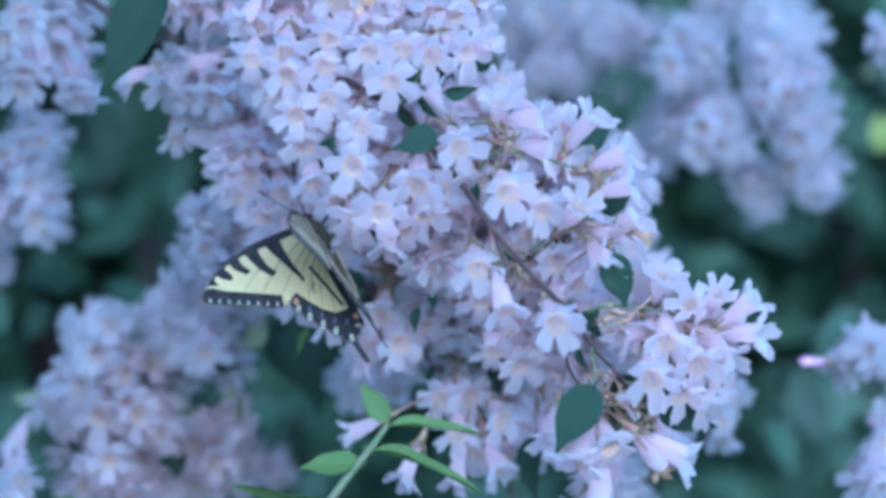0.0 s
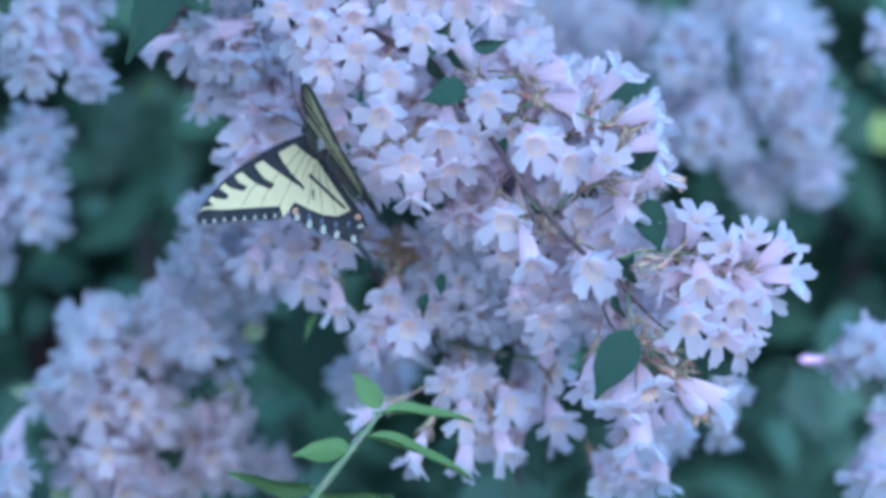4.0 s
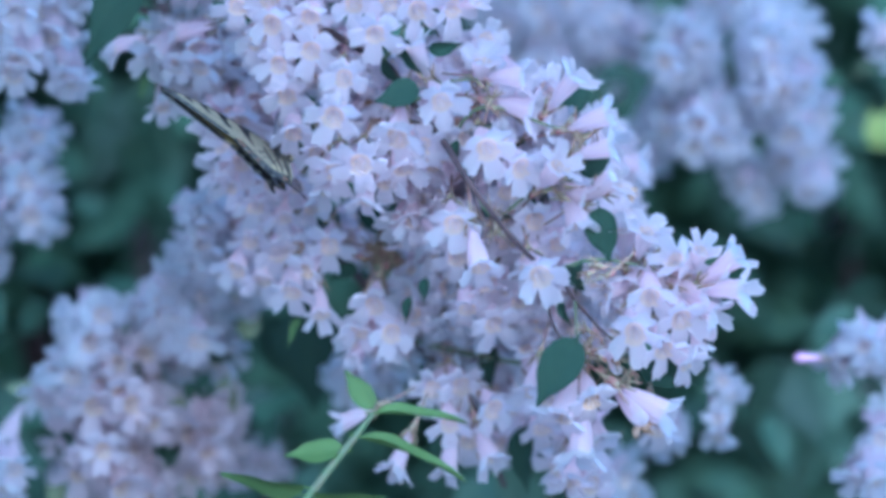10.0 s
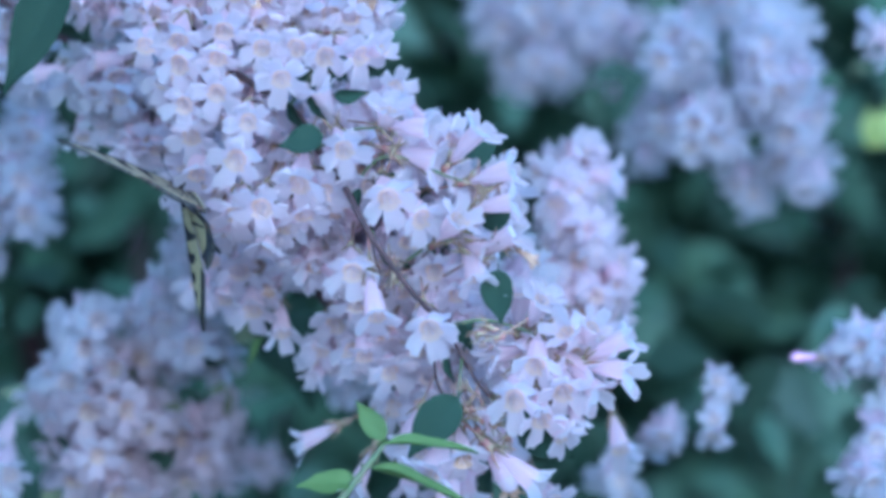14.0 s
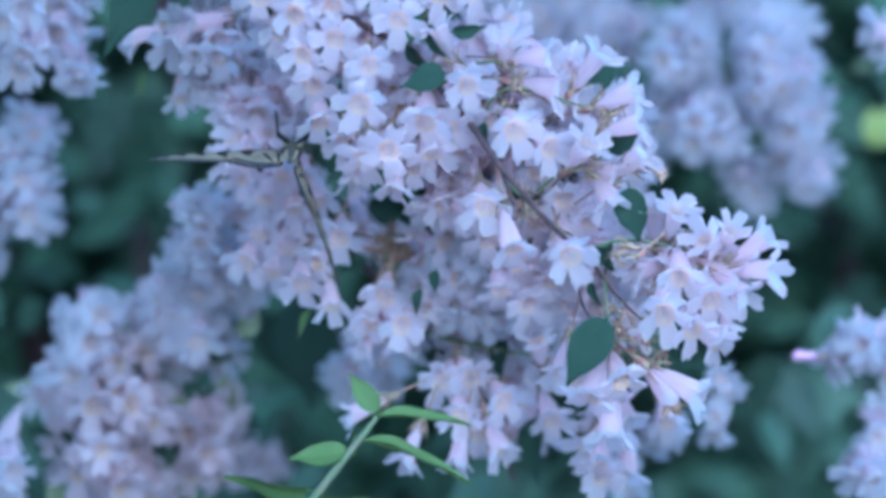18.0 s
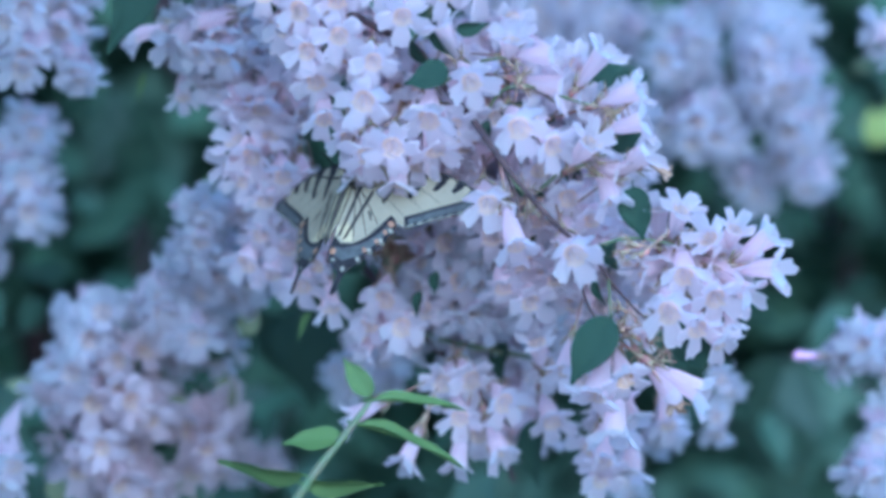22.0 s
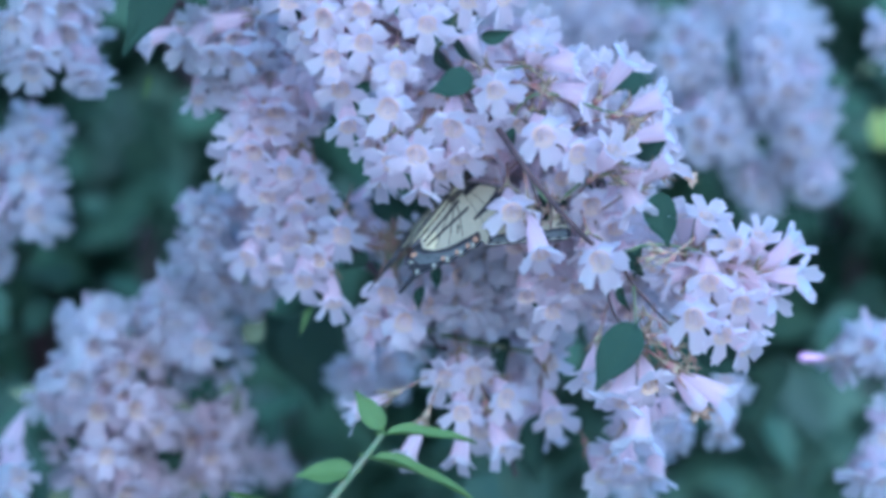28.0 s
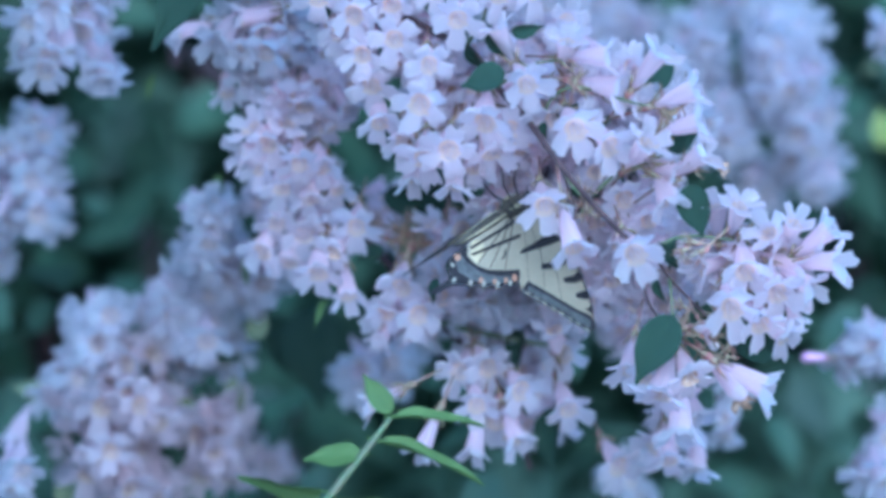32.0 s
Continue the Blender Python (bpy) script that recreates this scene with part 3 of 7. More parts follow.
blooms(bough, 1.243, [
    (-32.3, 16.0, -4, -90, 25, 1.0, "t"),
    (6.5, 8.0, 12, -85, 66, 1.08, "o"),
    (14.7, -5.2, 16, -88, 18, 1.2, "t"),
    (22.7, 17.7, -2, -80, 50, 1.0, "o"),
    (30.2, 9.3, -4, -90, 50, 1.05, "o"),
    (14.3, 13.5, -16, -85, 55, 1.0, "o"),
    (7.7, -1.5, -20, -85, 55, 1.05, "o"),
    (37.7, 2.7, -6, -70, 50, 1.0, "o"),
    (20.2, -12.3, -20, -85, 45, 1.05, "t"),
    (43.3, 7.7, 8, -78, 25, 1.15, "t"),
    (-14.0, 19.3, 2, -80, 35, 1.0, "t"),
    (1.0, 26.0, -10, -70, 45, 1.0, "o"),
    (46.0, 16.8, 8, -20, 20, 1.0, "t"),
])
blooms(bough, 1.243, [
    (20.2, 48.5, 3, 30, 30, 1.0, "b"),
    (9.3, 33.5, 4, -100, 50, 0.9, "o"),
    (21.8, 2.7, -18, -85, 45, 1.05, "t"),
    (16.8, -9.8, -18, -90, 50, 1.05, "o"),
    (26.0, -14.8, -18, -80, 55, 1.0, "o"),
    (19.3, -21.5, -18, -85, 50, 1.0, "o"),
    (11.0, -17.3, -18, -85, 50, 1.0, "o"),
    (28.5, -4.8, -4, -95, 40, 1.0, "t"),
    (36.0, 10.2, -6, -80, 35, 1.05, "t"),
    (2.7, 11.8, -18, -80, 40, 1.0, "o"),
    (-4.0, 15.2, -18, -80, 40, 0.95, "t"),
])
spent(bough, 43.5, 19.3, 1.236, 5, 5, 3)
spent(bough, 12.7, 46.0, 1.236, 4, 4, 4)
spent(bough, 44.3, 37.7, 1.236, 4, 4, 5)
spent(bough, 17.7, 7.7, 1.236, 3, 5, 6)
fill(bough, -37.3, 58.5, 23.3, 13.3, 1.256, 0.008, 26, 8, down=0.7)
fill(bough, -15.7, 40.2, 18.3, 14.2, 1.262, 0.008, 20, 9, down=0.7)
fill(bough, -40.7, 85.2, 28.3, 13.3, 1.252, 0.01, 34, 31, down=0.7)
fill(bough, -4.0, 82.7, 20.0, 10.0, 1.25, 0.01, 20, 32, down=0.5)
fill(bough, 12.7, 6.8, 15.0, 11.7, 1.272, 0.006, 16, 33, down=0.7)
fill(bough, 37.7, 18.5, 11.7, 10.0, 1.264, 0.006, 12, 34, down=0.5)
fill(bough, 1.0, 40.2, 15.0, 10.0, 1.262, 0.006, 12, 36, down=0.6)
fill(bough, 29.3, 45.2, 18.3, 11.7, 1.256, 0.008, 12, 19, down=0.1, lean=0.5)
fill(bough, 29.3, 6.8, 11.7, 8.3, 1.262, 0.008, 10, 30, down=0.5)
fill(bough, 19.3, 23.5, 23.3, 10.0, 1.26, 0.008, 14, 29, down=0.4)
fill(bough, -4.0, 9.0, 9.0, 7.0, 1.262, 0.006, 9, 153, down=0.5)
fill(bough, 22.0, 10.0, 26.0, 14.0, 1.284, 0.008, 34, 131, down=0.5, pale=True)
fill(bough, -2.0, 24.0, 20.0, 14.0, 1.280, 0.008, 24, 132, down=0.5)
fill(bough, 8.0, 52.0, 24.0, 14.0, 1.270, 0.008, 24, 133, down=0.4)
fill(bough, 40.0, 34.0, 14.0, 12.0, 1.270, 0.008, 14, 134, down=0.2, lean=0.4)
leaf(bough, -4.5, 48.2, 1.228, 192, 14.2, 20, 10, LEAVES[2])
leaf(bough, -9.3, 62.7, 1.236, -62, 15.8, 55, 0, LEAVES[1])
leaf(bough, -2.3, 60.5, 1.24, 0, 10.3, 30, 0)
leaf(bough, -15.7, 56.8, 1.245, -60, 10.0, 60, 0)
leaf(bough, 10.2, 36.0, 1.24, 5, 11.7, 50, 0)
leaf(bough, 37.7, 41.8, 1.252, 55, 15.8, 20, 0, LEAVES[0])
leaf(bough, 42.7, 25.2, 1.252, 20, 11.7, 25, 0)
leaf(bough, 24.3, 23.5, 1.25, -60, 11.7, 50, 0)
leaf(bough, 33.5, 18.5, 1.252, -90, 11.7, 60, 0)
leaf(bough, 6.8, 33.5, 1.236, -100, 7.5, 50, 0)
leaf(bough, 14.3, 13.5, 1.25, -20, 10.0, 60, 0)
# ---------------------------------------------------------------- the tip of the bough
tip = branch("flowering_twig", spot(61.0, -16.5, 1.238), "drooping beautybush twig end with a dense truss of bells", "branch", "sprays of the bough")
stem(tip, [(30.2, 1.2, 1.243, 0.62), (36.8, -5.7, 1.242, 0.56), (41.8, -13.2, 1.241, 0.5), (50.2, -22.3, 1.24, 0.43), (56.0, -26.5, 1.239, 0.37), (61.0, -28.2, 1.238, 0.31)])
stem(tip, [(36.0, -4.8, 1.242, 0.7), (46.0, -1.2, 1.24, 0.6), (56.0, -1.8, 1.238, 0.5), (69.3, -4.8, 1.238, 0.4)], SHOOT, name="side_shoot")
stem(tip, [(33.5, -13.2, 1.24, 0.5), (35.2, -19.8, 1.236, 0.5), (37.7, -24.0, 1.234, 0.5), (42.7, -28.2, 1.234, 0.5)], BARK, name="side_shoot")
stem(tip, [(41.8, -13.2, 1.241, 0.5), (42.7, -26.5, 1.238, 0.5), (43.5, -36.5, 1.236, 0.4), (42.7, -45.7, 1.236, 0.3)], SHOOT, name="side_shoot")
stem(tip, [(43.0, -28.5, 1.238, 0.5), (50.2, -35.7, 1.236, 0.4), (54.3, -39.8, 1.236, 0.4)], SHOOT, name="side_shoot")
blooms(tip, 1.238, [
    (31.8, -6.8, 14, -70, 60, 1.1, "o"),
    (63.3, 9.3, 6, 80, 40, 1.0, "o"),
    (70.2, 0.2, 10, 160, 55, 1.0, "o"),
    (79.7, 3.5, 8, 70, 40, 1.05, "t"),
    (90.2, 1.0, 8, 40, 12, 1.1, "t"),
    (92.3, -9.3, 10, -12, 14, 1.2, "t"),
    (86.0, -4.8, 4, 10, 20, 1.1, "t"),
    (84.3, -17.3, 9, -25, 18, 1.2, "t"),
    (64.5, -12.8, 13, -90, 66, 1.12, "o"),
    (59.7, -23.5, 17, -85, 68, 1.2, "o"),
    (74.0, -19.2, 13, -60, 60, 1.05, "o"),
    (69.0, -28.5, 12, -70, 55, 1.05, "o"),
    (76.0, -32.3, 8, -45, 18, 1.0, "t"),
])
blooms(tip, 1.238, [
    (78.7, -27.5, 6, -80, 14, 0.95, "t"),
    (50.2, -10.7, 3, -160, 40, 1.0, "t"),
    (57.7, -9.8, 4, -120, 45, 1.0, "o"),
    (76.0, -8.2, 6, -30, 45, 1.05, "o"),
    (81.0, -11.5, 6, -20, 30, 1.05, "t"),
    (54.3, -16.5, 0, -130, 40, 1.0, "t"),
    (66.0, -3.2, 2, 100, 40, 1.0, "o"),
    (56.0, 9.3, -2, 100, 40, 1.0, "o"),
    (47.7, -6.5, -4, 120, 40, 1.0, "o"),
    (74.3, -2.3, 2, 60, 30, 1.0, "b"),
    (58.7, 18.5, 4, -30, 10, 0.45, "w"),
    (37.3, -49.0, 8, -100, 35, 1.15, "o"),
    (47.8, -44.0, 9, -80, 42, 1.05, "f"),
])
blooms(tip, 1.238, [
    (70.2, -46.8, 8, -32, 10, 1.25, "t"),
    (61.0, -46.8, 6, -40, 12, 1.1, "b"),
    (43.8, -59.8, 4, -95, 18, 1.3, "t"),
    (41.0, -68.2, -44, -85, 30, 1.1, "o"),
    (33.5, -43.2, -2, -110, 40, 1.0, "t"),
    (36.0, -63.2, -46, -150, 35, 1.0, "o"),
    (50.2, -54.8, -30, -70, 25, 1.0, "t"),
    (29.3, -41.5, -8, -110, 30, 1.0, "o"),
    (62.7, -50.7, 2, -60, 10, 0.7, "w"),
    (43.5, -34.8, -2, -95, 30, 0.8, "b"),
    (50.2, -28.2, 6, -170, 20, 0.6, "b"),
    (54.3, -33.2, 6, -60, 20, 0.6, "b"),
])
spent(tip, 51.0, -24.8, 1.231, 6, 5, 7)
spent(tip, 50.2, -3.2, 1.232, 4, 3, 8)
spent(tip, 56.0, -30.7, 1.232, 4, 4, 9)
fill(tip, 67.7, -11.5, 15.0, 11.7, 1.25, 0.008, 18, 13, down=0.3, lean=0.3)
fill(tip, 39.3, -6.5, 10.0, 10.0, 1.256, 0.008, 14, 15, down=0.5)
fill(tip, 37.7, -16.5, 10.0, 10.0, 1.266, 0.008, 14, 16, down=0.6)
fill(tip, 45.5, -59.8, 8.0, 14.0, 1.295, 0.01, 7, 14, down=0.8)
fill(tip, 44.0, -8.0, 12.0, 16.0, 1.280, 0.008, 18, 135, down=0.5)
leaf(tip, 42.7, -24.5, 1.226, -121, 23.3, 10, 0, LEAVES[0])
leaf(tip, 48.5, 14.3, 1.236, -82, 16.7, 25, 0, LEAVES[2])
leaf(tip, 43.5, -1.5, 1.24, -110, 10.0, 40, 0)
leaf(tip, 39.3, -3.2, 1.24, -60, 10.0, 50, 0)
leaf(tip, 61.0, -29.8, 1.256, -30, 20.0, 20, 0)
leaf(tip, 37.7, -13.2, 1.238, -80, 8.3, 50, 0)
# ---------------------------------------------------------------- the lower sprays, a little behind
lower = branch("flowering_twig", spot(-4.0, -26.5, 1.3), "hanging beautybush twig crowded with pale bells", "branch", "sprays of the bough")
stem(lower, [(-80.7, 53.5, 1.44, 2.5), (-50.7, 23.5, 1.35, 1.8), (-30.7, 0.2, 1.325, 1.4), (-7.3, -26.5, 1.32, 1.2), (11.0, -46.5, 1.32, 0.9), (19.3, -69.8, 1.32, 0.8)])
stem(lower, [(-7.3, -26.5, 1.32, 0.9), (6.0, -29.8, 1.31, 0.7), (24.3, -33.2, 1.31, 0.6)], SHOOT, name="side_shoot")
blooms(lower, 1.284, [
    (-32.5, 0.8, 4, -90, 60, 1.0, "o"),
    (-19.5, -17.0, 8, -90, 60, 1.0, "o"),
    (-13.7, -24.8, 10, -88, 66, 1.0, "o"),
    (-0.7, 0.2, 6, -80, 66, 1.0, "o"),
    (2.7, -11.3, 6, -90, 66, 1.0, "o"),
    (26.0, -27.2, 10, 90, 55, 1.0, "o"),
    (3.3, -51.8, 6, -85, 66, 1.0, "o"),
    (17.0, -47.2, 8, -60, 68, 1.0, "o"),
    (7.2, -40.5, 0, -60, 55, 1.0, "o"),
    (-29.7, -51.2, 4, 205, 12, 1.0, "t"),
    (-13.3, -64.8, 2, -105, 8, 1.0, "t"),
    (2.2, -66.2, 4, -90, 25, 1.0, "t"),
    (15.8, -62.3, 2, -80, 25, 1.05, "t"),
])
blooms(lower, 1.284, [
    (-24.0, -24.8, 2, -100, 50, 1.0, "t"),
    (-39.8, -6.5, 0, -140, 45, 0.8, "f"),
    (-7.3, -19.8, 2, -60, 60, 1.0, "o"),
    (-44.0, -13.2, 0, -100, 45, 1.0, "o"),
    (-34.8, -19.8, 0, -100, 40, 1.0, "t"),
    (-10.7, 3.5, -2, 150, 30, 1.0, "t"),
    (19.3, -19.8, -2, -80, 50, 1.0, "o"),
    (11.0, -19.8, -4, -80, 40, 1.0, "o"),
    (29.3, -36.5, -2, -60, 50, 1.0, "o"),
    (24.3, -6.5, -4, -70, 45, 1.0, "o"),
    (-7.3, -6.5, -6, -100, 40, 1.0, "t"),
    (-2.3, -41.5, -4, -120, 50, 1.0, "o"),
    (9.3, -56.5, -4, -80, 50, 1.0, "o"),
])
blooms(lower, 1.284, [
    (31.0, -53.2, -6, -70, 50, 1.0, "o"),
    (46.0, -69.8, -4, -60, 50, 1.1, "o"),
    (65.2, -54.0, -20, -80, 45, 1.0, "o"),
])
blooms(lower, 1.284, [
    (-58.7, 25.2, 2, -95, 60, 1.0, "o"),
    (-49.0, 19.3, 4, -88, 62, 1.0, "o"),
    (-64.0, 31.8, 0, 150, 45, 1.0, "o"),
    (-52.3, 33.5, -2, 60, 45, 1.0, "o"),
    (-42.3, 18.5, 0, -85, 50, 1.0, "t"),
    (-62.3, 18.5, -2, -130, 40, 1.0, "t"),
    (-54.0, 11.8, -4, -90, 45, 1.0, "o"),
    (-45.7, 8.5, -4, -90, 40, 1.0, "t"),
    (-37.3, 11.8, -4, -80, 40, 1.0, "t"),
    (-67.3, 23.5, -4, 190, 40, 0.9, "o"),
    (-55.7, 1.8, -12, -95, 50, 1.0, "o"),
    (-47.3, -1.5, -10, -90, 55, 1.0, "o"),
    (-52.3, -9.8, -14, -90, 50, 1.0, "o"),
])
blooms(lower, 1.284, [
    (-60.7, -6.5, -14, -110, 50, 1.0, "o"),
    (-42.3, 0.2, -10, -80, 40, 1.0, "f"),
])
fill(lower, 7.7, -24.8, 28.3, 18.3, 1.325, 0.014, 40, 23, down=0.6, pale=True)
fill(lower, 4.3, -14.8, 18.3, 10.0, 1.287, 0.008, 18, 27, down=0.6, pale=True)
fill(lower, -19.0, -28.2, 10.0, 5.8, 1.29, 0.008, 6, 28, down=0.6)
fill(lower, 29.3, -6.5, 15.0, 16.7, 1.305, 0.012, 28, 26, down=0.6, pale=True)
fill(lower, 15.3, -47.8, 15.3, 19.7, 1.33, 0.014, 17, 24, down=0.6)
fill(lower, -49.0, 6.8, 15.0, 21.7, 1.34, 0.014, 30, 25, down=0.6)
fill(lower, 6.0, -8.0, 24.0, 12.0, 1.335, 0.010, 26, 136, down=0.5, pale=True)
fill(lower, 14.0, -12.0, 16.0, 14.0, 1.292, 0.008, 20, 152, down=0.3, pale=True)
fill(lower, -24.0, 4.0, 12.0, 8.0, 1.345, 0.010, 12, 137, down=0.5)
fill(lower, 16.0, -3.0, 15.0, 9.0, 1.278, 0.006, 10, 161, down=0.45, pale=True)
fill(lower, 27.0, -24.0, 7.0, 7.0, 1.282, 0.006, 5, 162, down=0.4, pale=True)
spent(lower, -17.0, -1.0, 1.296, 7, 16, 151)
leaf(lower, -14.0, 2.8, 1.31, -110, 17.0, 40, 0, OLIVE)
leaf(lower, -24.0, -4.8, 1.298, 200, 10.0, 30, 0)
leaf(lower, -30.7, 6.8, 1.31, 120, 10.0, 20, 0)
leaf(lower, -24.0, 11.8, 1.33, -20, 18.3, 20, 0)
leaf(lower, -15.7, 11.8, 1.33, -30, 15.0, 40, 0)
leaf(lower, 26.0, -51.5, 1.31, -100, 21.7, 40, 0, LEAVES[1])
leaf(lower, -40.7, -19.8, 1.3, -120, 10.0, 40, 0, YOUNG[0])
leaf(lower, -29.0, 10.2, 1.33, -150, 13.3, 40, 0)
leaf(lower, -60.7, -13.2, 1.35, 20, 11.7, 20, 0, YOUNG[1])
leaf(lower, 16.0, -26.5, 1.31, -100, 16.7, 50, 0)
leaf(lower, -4.0, -33.2, 1.33, -60, 15.0, 30, 0)
leaf(lower, 24.9, 4.6, 1.268, -90, 7.0, 20, 0, LEAVES[0])
leaf(lower, -8.3, -13.7, 1.268, -110, 8.0, 35, 0, LEAVES[1])
leaf(lower, 22.4, -15.4, 1.268, -70, 7.0, 30, 0, LEAVES[2])
leaf(lower, -3.8, -8.0, 1.268, -100, 7.0, 40, 0, LEAVES[2])
# ---------------------------------------------------------------- the green shoot
shoot = branch("green_shoot", spot(-30.7, -56.5, 1.2), "young green shoot with pointed leaves in opposite pairs", "plant")
stem(shoot, [(-67.3, -118.2, 1.21, 1.9), (-50.7, -89.8, 1.205, 1.7), (-37.3, -69.8, 1.2, 1.3), (-25.7, -54.8, 1.2, 1.0), (-20.3, -47.8, 1.2, 0.7)], SHOOT)
leaf(shoot, -20.0, -46.4, 1.2, 127, 14.5, 10, 10, YOUNG[2], name="young_leaf")
leaf(shoot, -19.2, -47.4, 1.2, 4, 26.0, -62, 4, YOUNG[1], name="young_leaf")
leaf(shoot, -23.4, -54.6, 1.2, -12, 32.0, -70, 4, YOUNG[1], name="young_leaf")
leaf(shoot, -28.6, -58.8, 1.2, 181, 18.5, 40, 14, YOUNG[2], name="young_leaf")
leaf(shoot, -40.2, -69.4, 1.206, 176, 26.5, -55, 15, YOUNG[0], name="young_leaf")
leaf(shoot, -39.6, -71.8, 1.2, -7, 23.0, 45, 10, YOUNG[0], name="young_leaf")
# ---------------------------------------------------------------- trusses further back on the shrub
truss_top = branch("flower_truss", spot(86.0, 48.5, 1.56), "large pale truss of beautybush bells in shade", "flowers", "trusses further back")
stem(truss_top, [(89.3, 51.8, 1.81, 2.0), (87.7, 53.5, 1.680, 1.6), (86.0, 48.5, 1.58, 1.2)])
fill(truss_top, 100.2, 58.5, 14.2, 15.8, 1.433, 0.03, 24, 41, pale=True)
fill(truss_top, 73.5, 58.5, 10.0, 13.3, 1.463, 0.03, 14, 42, pale=True)
fill(truss_top, 107.7, 25.2, 9.2, 10.0, 1.433, 0.02, 9, 43, pale=True)
fill(truss_top, 66.0, 33.5, 10.0, 11.7, 1.478, 0.02, 13, 44, pale=True)
fill(truss_top, 91.0, 18.5, 7.5, 9.2, 1.448, 0.02, 8, 45, pale=True)
fill(truss_top, 106.0, 41.8, 10.0, 10.0, 1.418, 0.02, 10, 46, pale=True)
fill(truss_top, 81.0, 35.2, 10.0, 11.7, 1.448, 0.02, 12, 49, pale=True)
fill(truss_top, 84.3, 73.5, 15.0, 7.5, 1.478, 0.03, 10, 50, pale=True)
fill(truss_top, 78.0, 36.0, 13.0, 10.0, 1.42, 0.02, 24, 141, pale=True)
fill(truss_top, 99.0, 53.0, 13.0, 13.0, 1.41, 0.02, 20, 142, pale=True)
fill(truss_top, 70.0, 58.0, 10.0, 13.0, 1.42, 0.02, 18, 144, pale=True)
fill(truss_top, 104.0, 24.0, 12.0, 8.0, 1.44, 0.02, 6, 145, pale=True)
fill(truss_top, 94.3, 43.5, 8.3, 6.7, 1.463, 0.02, 7, 59, pale=True)
leaf(truss_top, 86.0, 63.5, 1.485, 200, 18.3, 20, 0, SHADY)
leaf(truss_top, 67.7, 48.5, 1.485, -30, 20.0, 20, 0, SHADY)
leaf(truss_top, 87.7, 48.5, 1.485, -70, 18.3, 20, 0, SHADY)
leaf(truss_top, 77.7, 45.2, 1.485, -120, 16.7, 20, 0, SHADY)
leaf(truss_top, 97.7, 30.2, 1.485, -60, 18.3, 20, 0, SHADY)
leaf(truss_top, 84.3, 23.5, 1.485, -100, 18.3, 20, 0, SHADY)
leaf(truss_top, 76.0, 23.5, 1.485, -20, 15.0, 20, 0, SHADY)
leaf(truss_top, 61.0, 43.5, 1.485, 120, 18.3, 20, 0, SHADY)
leaf(truss_top, 101.0, 18.5, 1.485, -30, 15.0, 20, 0, SHADY)
leaf(truss_top, 91.0, 70.2, 1.485, 60, 15.0, 20, 0, SHADY)
leaf(truss_top, 109.3, 35.2, 1.485, 10, 13.3, 20, 0, SHADY)
leaf(truss_top, 62.7, 63.5, 1.485, -80, 20.0, 20, 0, SHADY)
leaf(truss_top, 111.0, 51.8, 1.485, -20, 11.7, 20, 0, SHADY)
leaf(truss_top, 56.0, 51.8, 1.485, 180, 15.0, 20, 0, SHADY)
truss_far = branch("flower_truss", spot(36.0, 63.5, 1.62), "far truss of pale lilac bells", "flowers", "trusses further back")
stem(truss_far, [(39.3, 66.8, 1.87, 2.0), (37.7, 68.5, 1.740, 1.6), (36.0, 63.5, 1.640, 1.2)])
fill(truss_far, 36.0, 65.2, 21.7, 16.7, 1.510, 0.03, 40, 47, pale=True)
fill(truss_far, 17.7, 70.2, 11.7, 11.7, 1.526, 0.03, 16, 48, pale=True)
fill(truss_far, 51.0, 63.5, 13.3, 15.0, 1.510, 0.03, 20, 40, pale=True)
fill(truss_far, 29.3, 50.2, 13.3, 6.7, 1.526, 0.03, 10, 39, pale=True)
truss_behind = branch("flower_truss", spot(51.0, 8.5, 1.37), "pale truss close behind the bough", "flowers", "trusses further back")
stem(truss_behind, [(54.3, 11.8, 1.62, 2.0), (52.7, 13.5, 1.490, 1.6), (51.0, 8.5, 1.390, 1.2)])
fill(truss_behind, 48.5, 20.2, 15.0, 14.2, 1.345, 0.02, 28, 91, lean=0.3)
fill(truss_behind, 50.2, -1.5, 15.3, 18.3, 1.345, 0.02, 34, 92)
fill(truss_behind, 51.0, -21.5, 12.5, 10.0, 1.35, 0.02, 14, 93)
truss_corner = branch("flower_truss", spot(-120.7, 63.5, 1.33), "beautybush truss with pale pink hanging bells", "flowers", "trusses further back")
stem(truss_corner, [(-117.3, 66.8, 1.58, 2.0), (-119.0, 68.5, 1.45, 1.6), (-120.7, 63.5, 1.35, 1.2)])
fill(truss_corner, -125.7, 65.2, 10.0, 15.0, 1.32, 0.02, 18, 51, pale=True, down=0.9)
fill(truss_corner, -110.8, 69.5, 6.5, 13.0, 1.33, 0.015, 12, 52, pale=True, down=0.9)
fill(truss_corner, -109.3, 50.5, 4.3, 4.0, 1.325, 0.01, 4, 53, pale=True, down=0.9)
fill(truss_corner, -129.3, 55.5, 4.0, 4.0, 1.33, 0.02, 4, 54, pale=True, down=0.9)
truss_side = branch("flower_truss", spot(-125.7, 18.5, 1.47), "bluish white beautybush truss in shade", "flowers", "trusses further back")
stem(truss_side, [(-122.3, 21.8, 1.72, 2.0), (-124.0, 23.5, 1.59, 1.6), (-125.7, 18.5, 1.49, 1.2)])
fill(truss_side, -126.5, 18.5, 13.3, 18.3, 1.384, 0.03, 30, 55, pale=True)
fill(truss_side, -120.7, 34.3, 6.7, 6.7, 1.384, 0.02, 8, 56, pale=True)
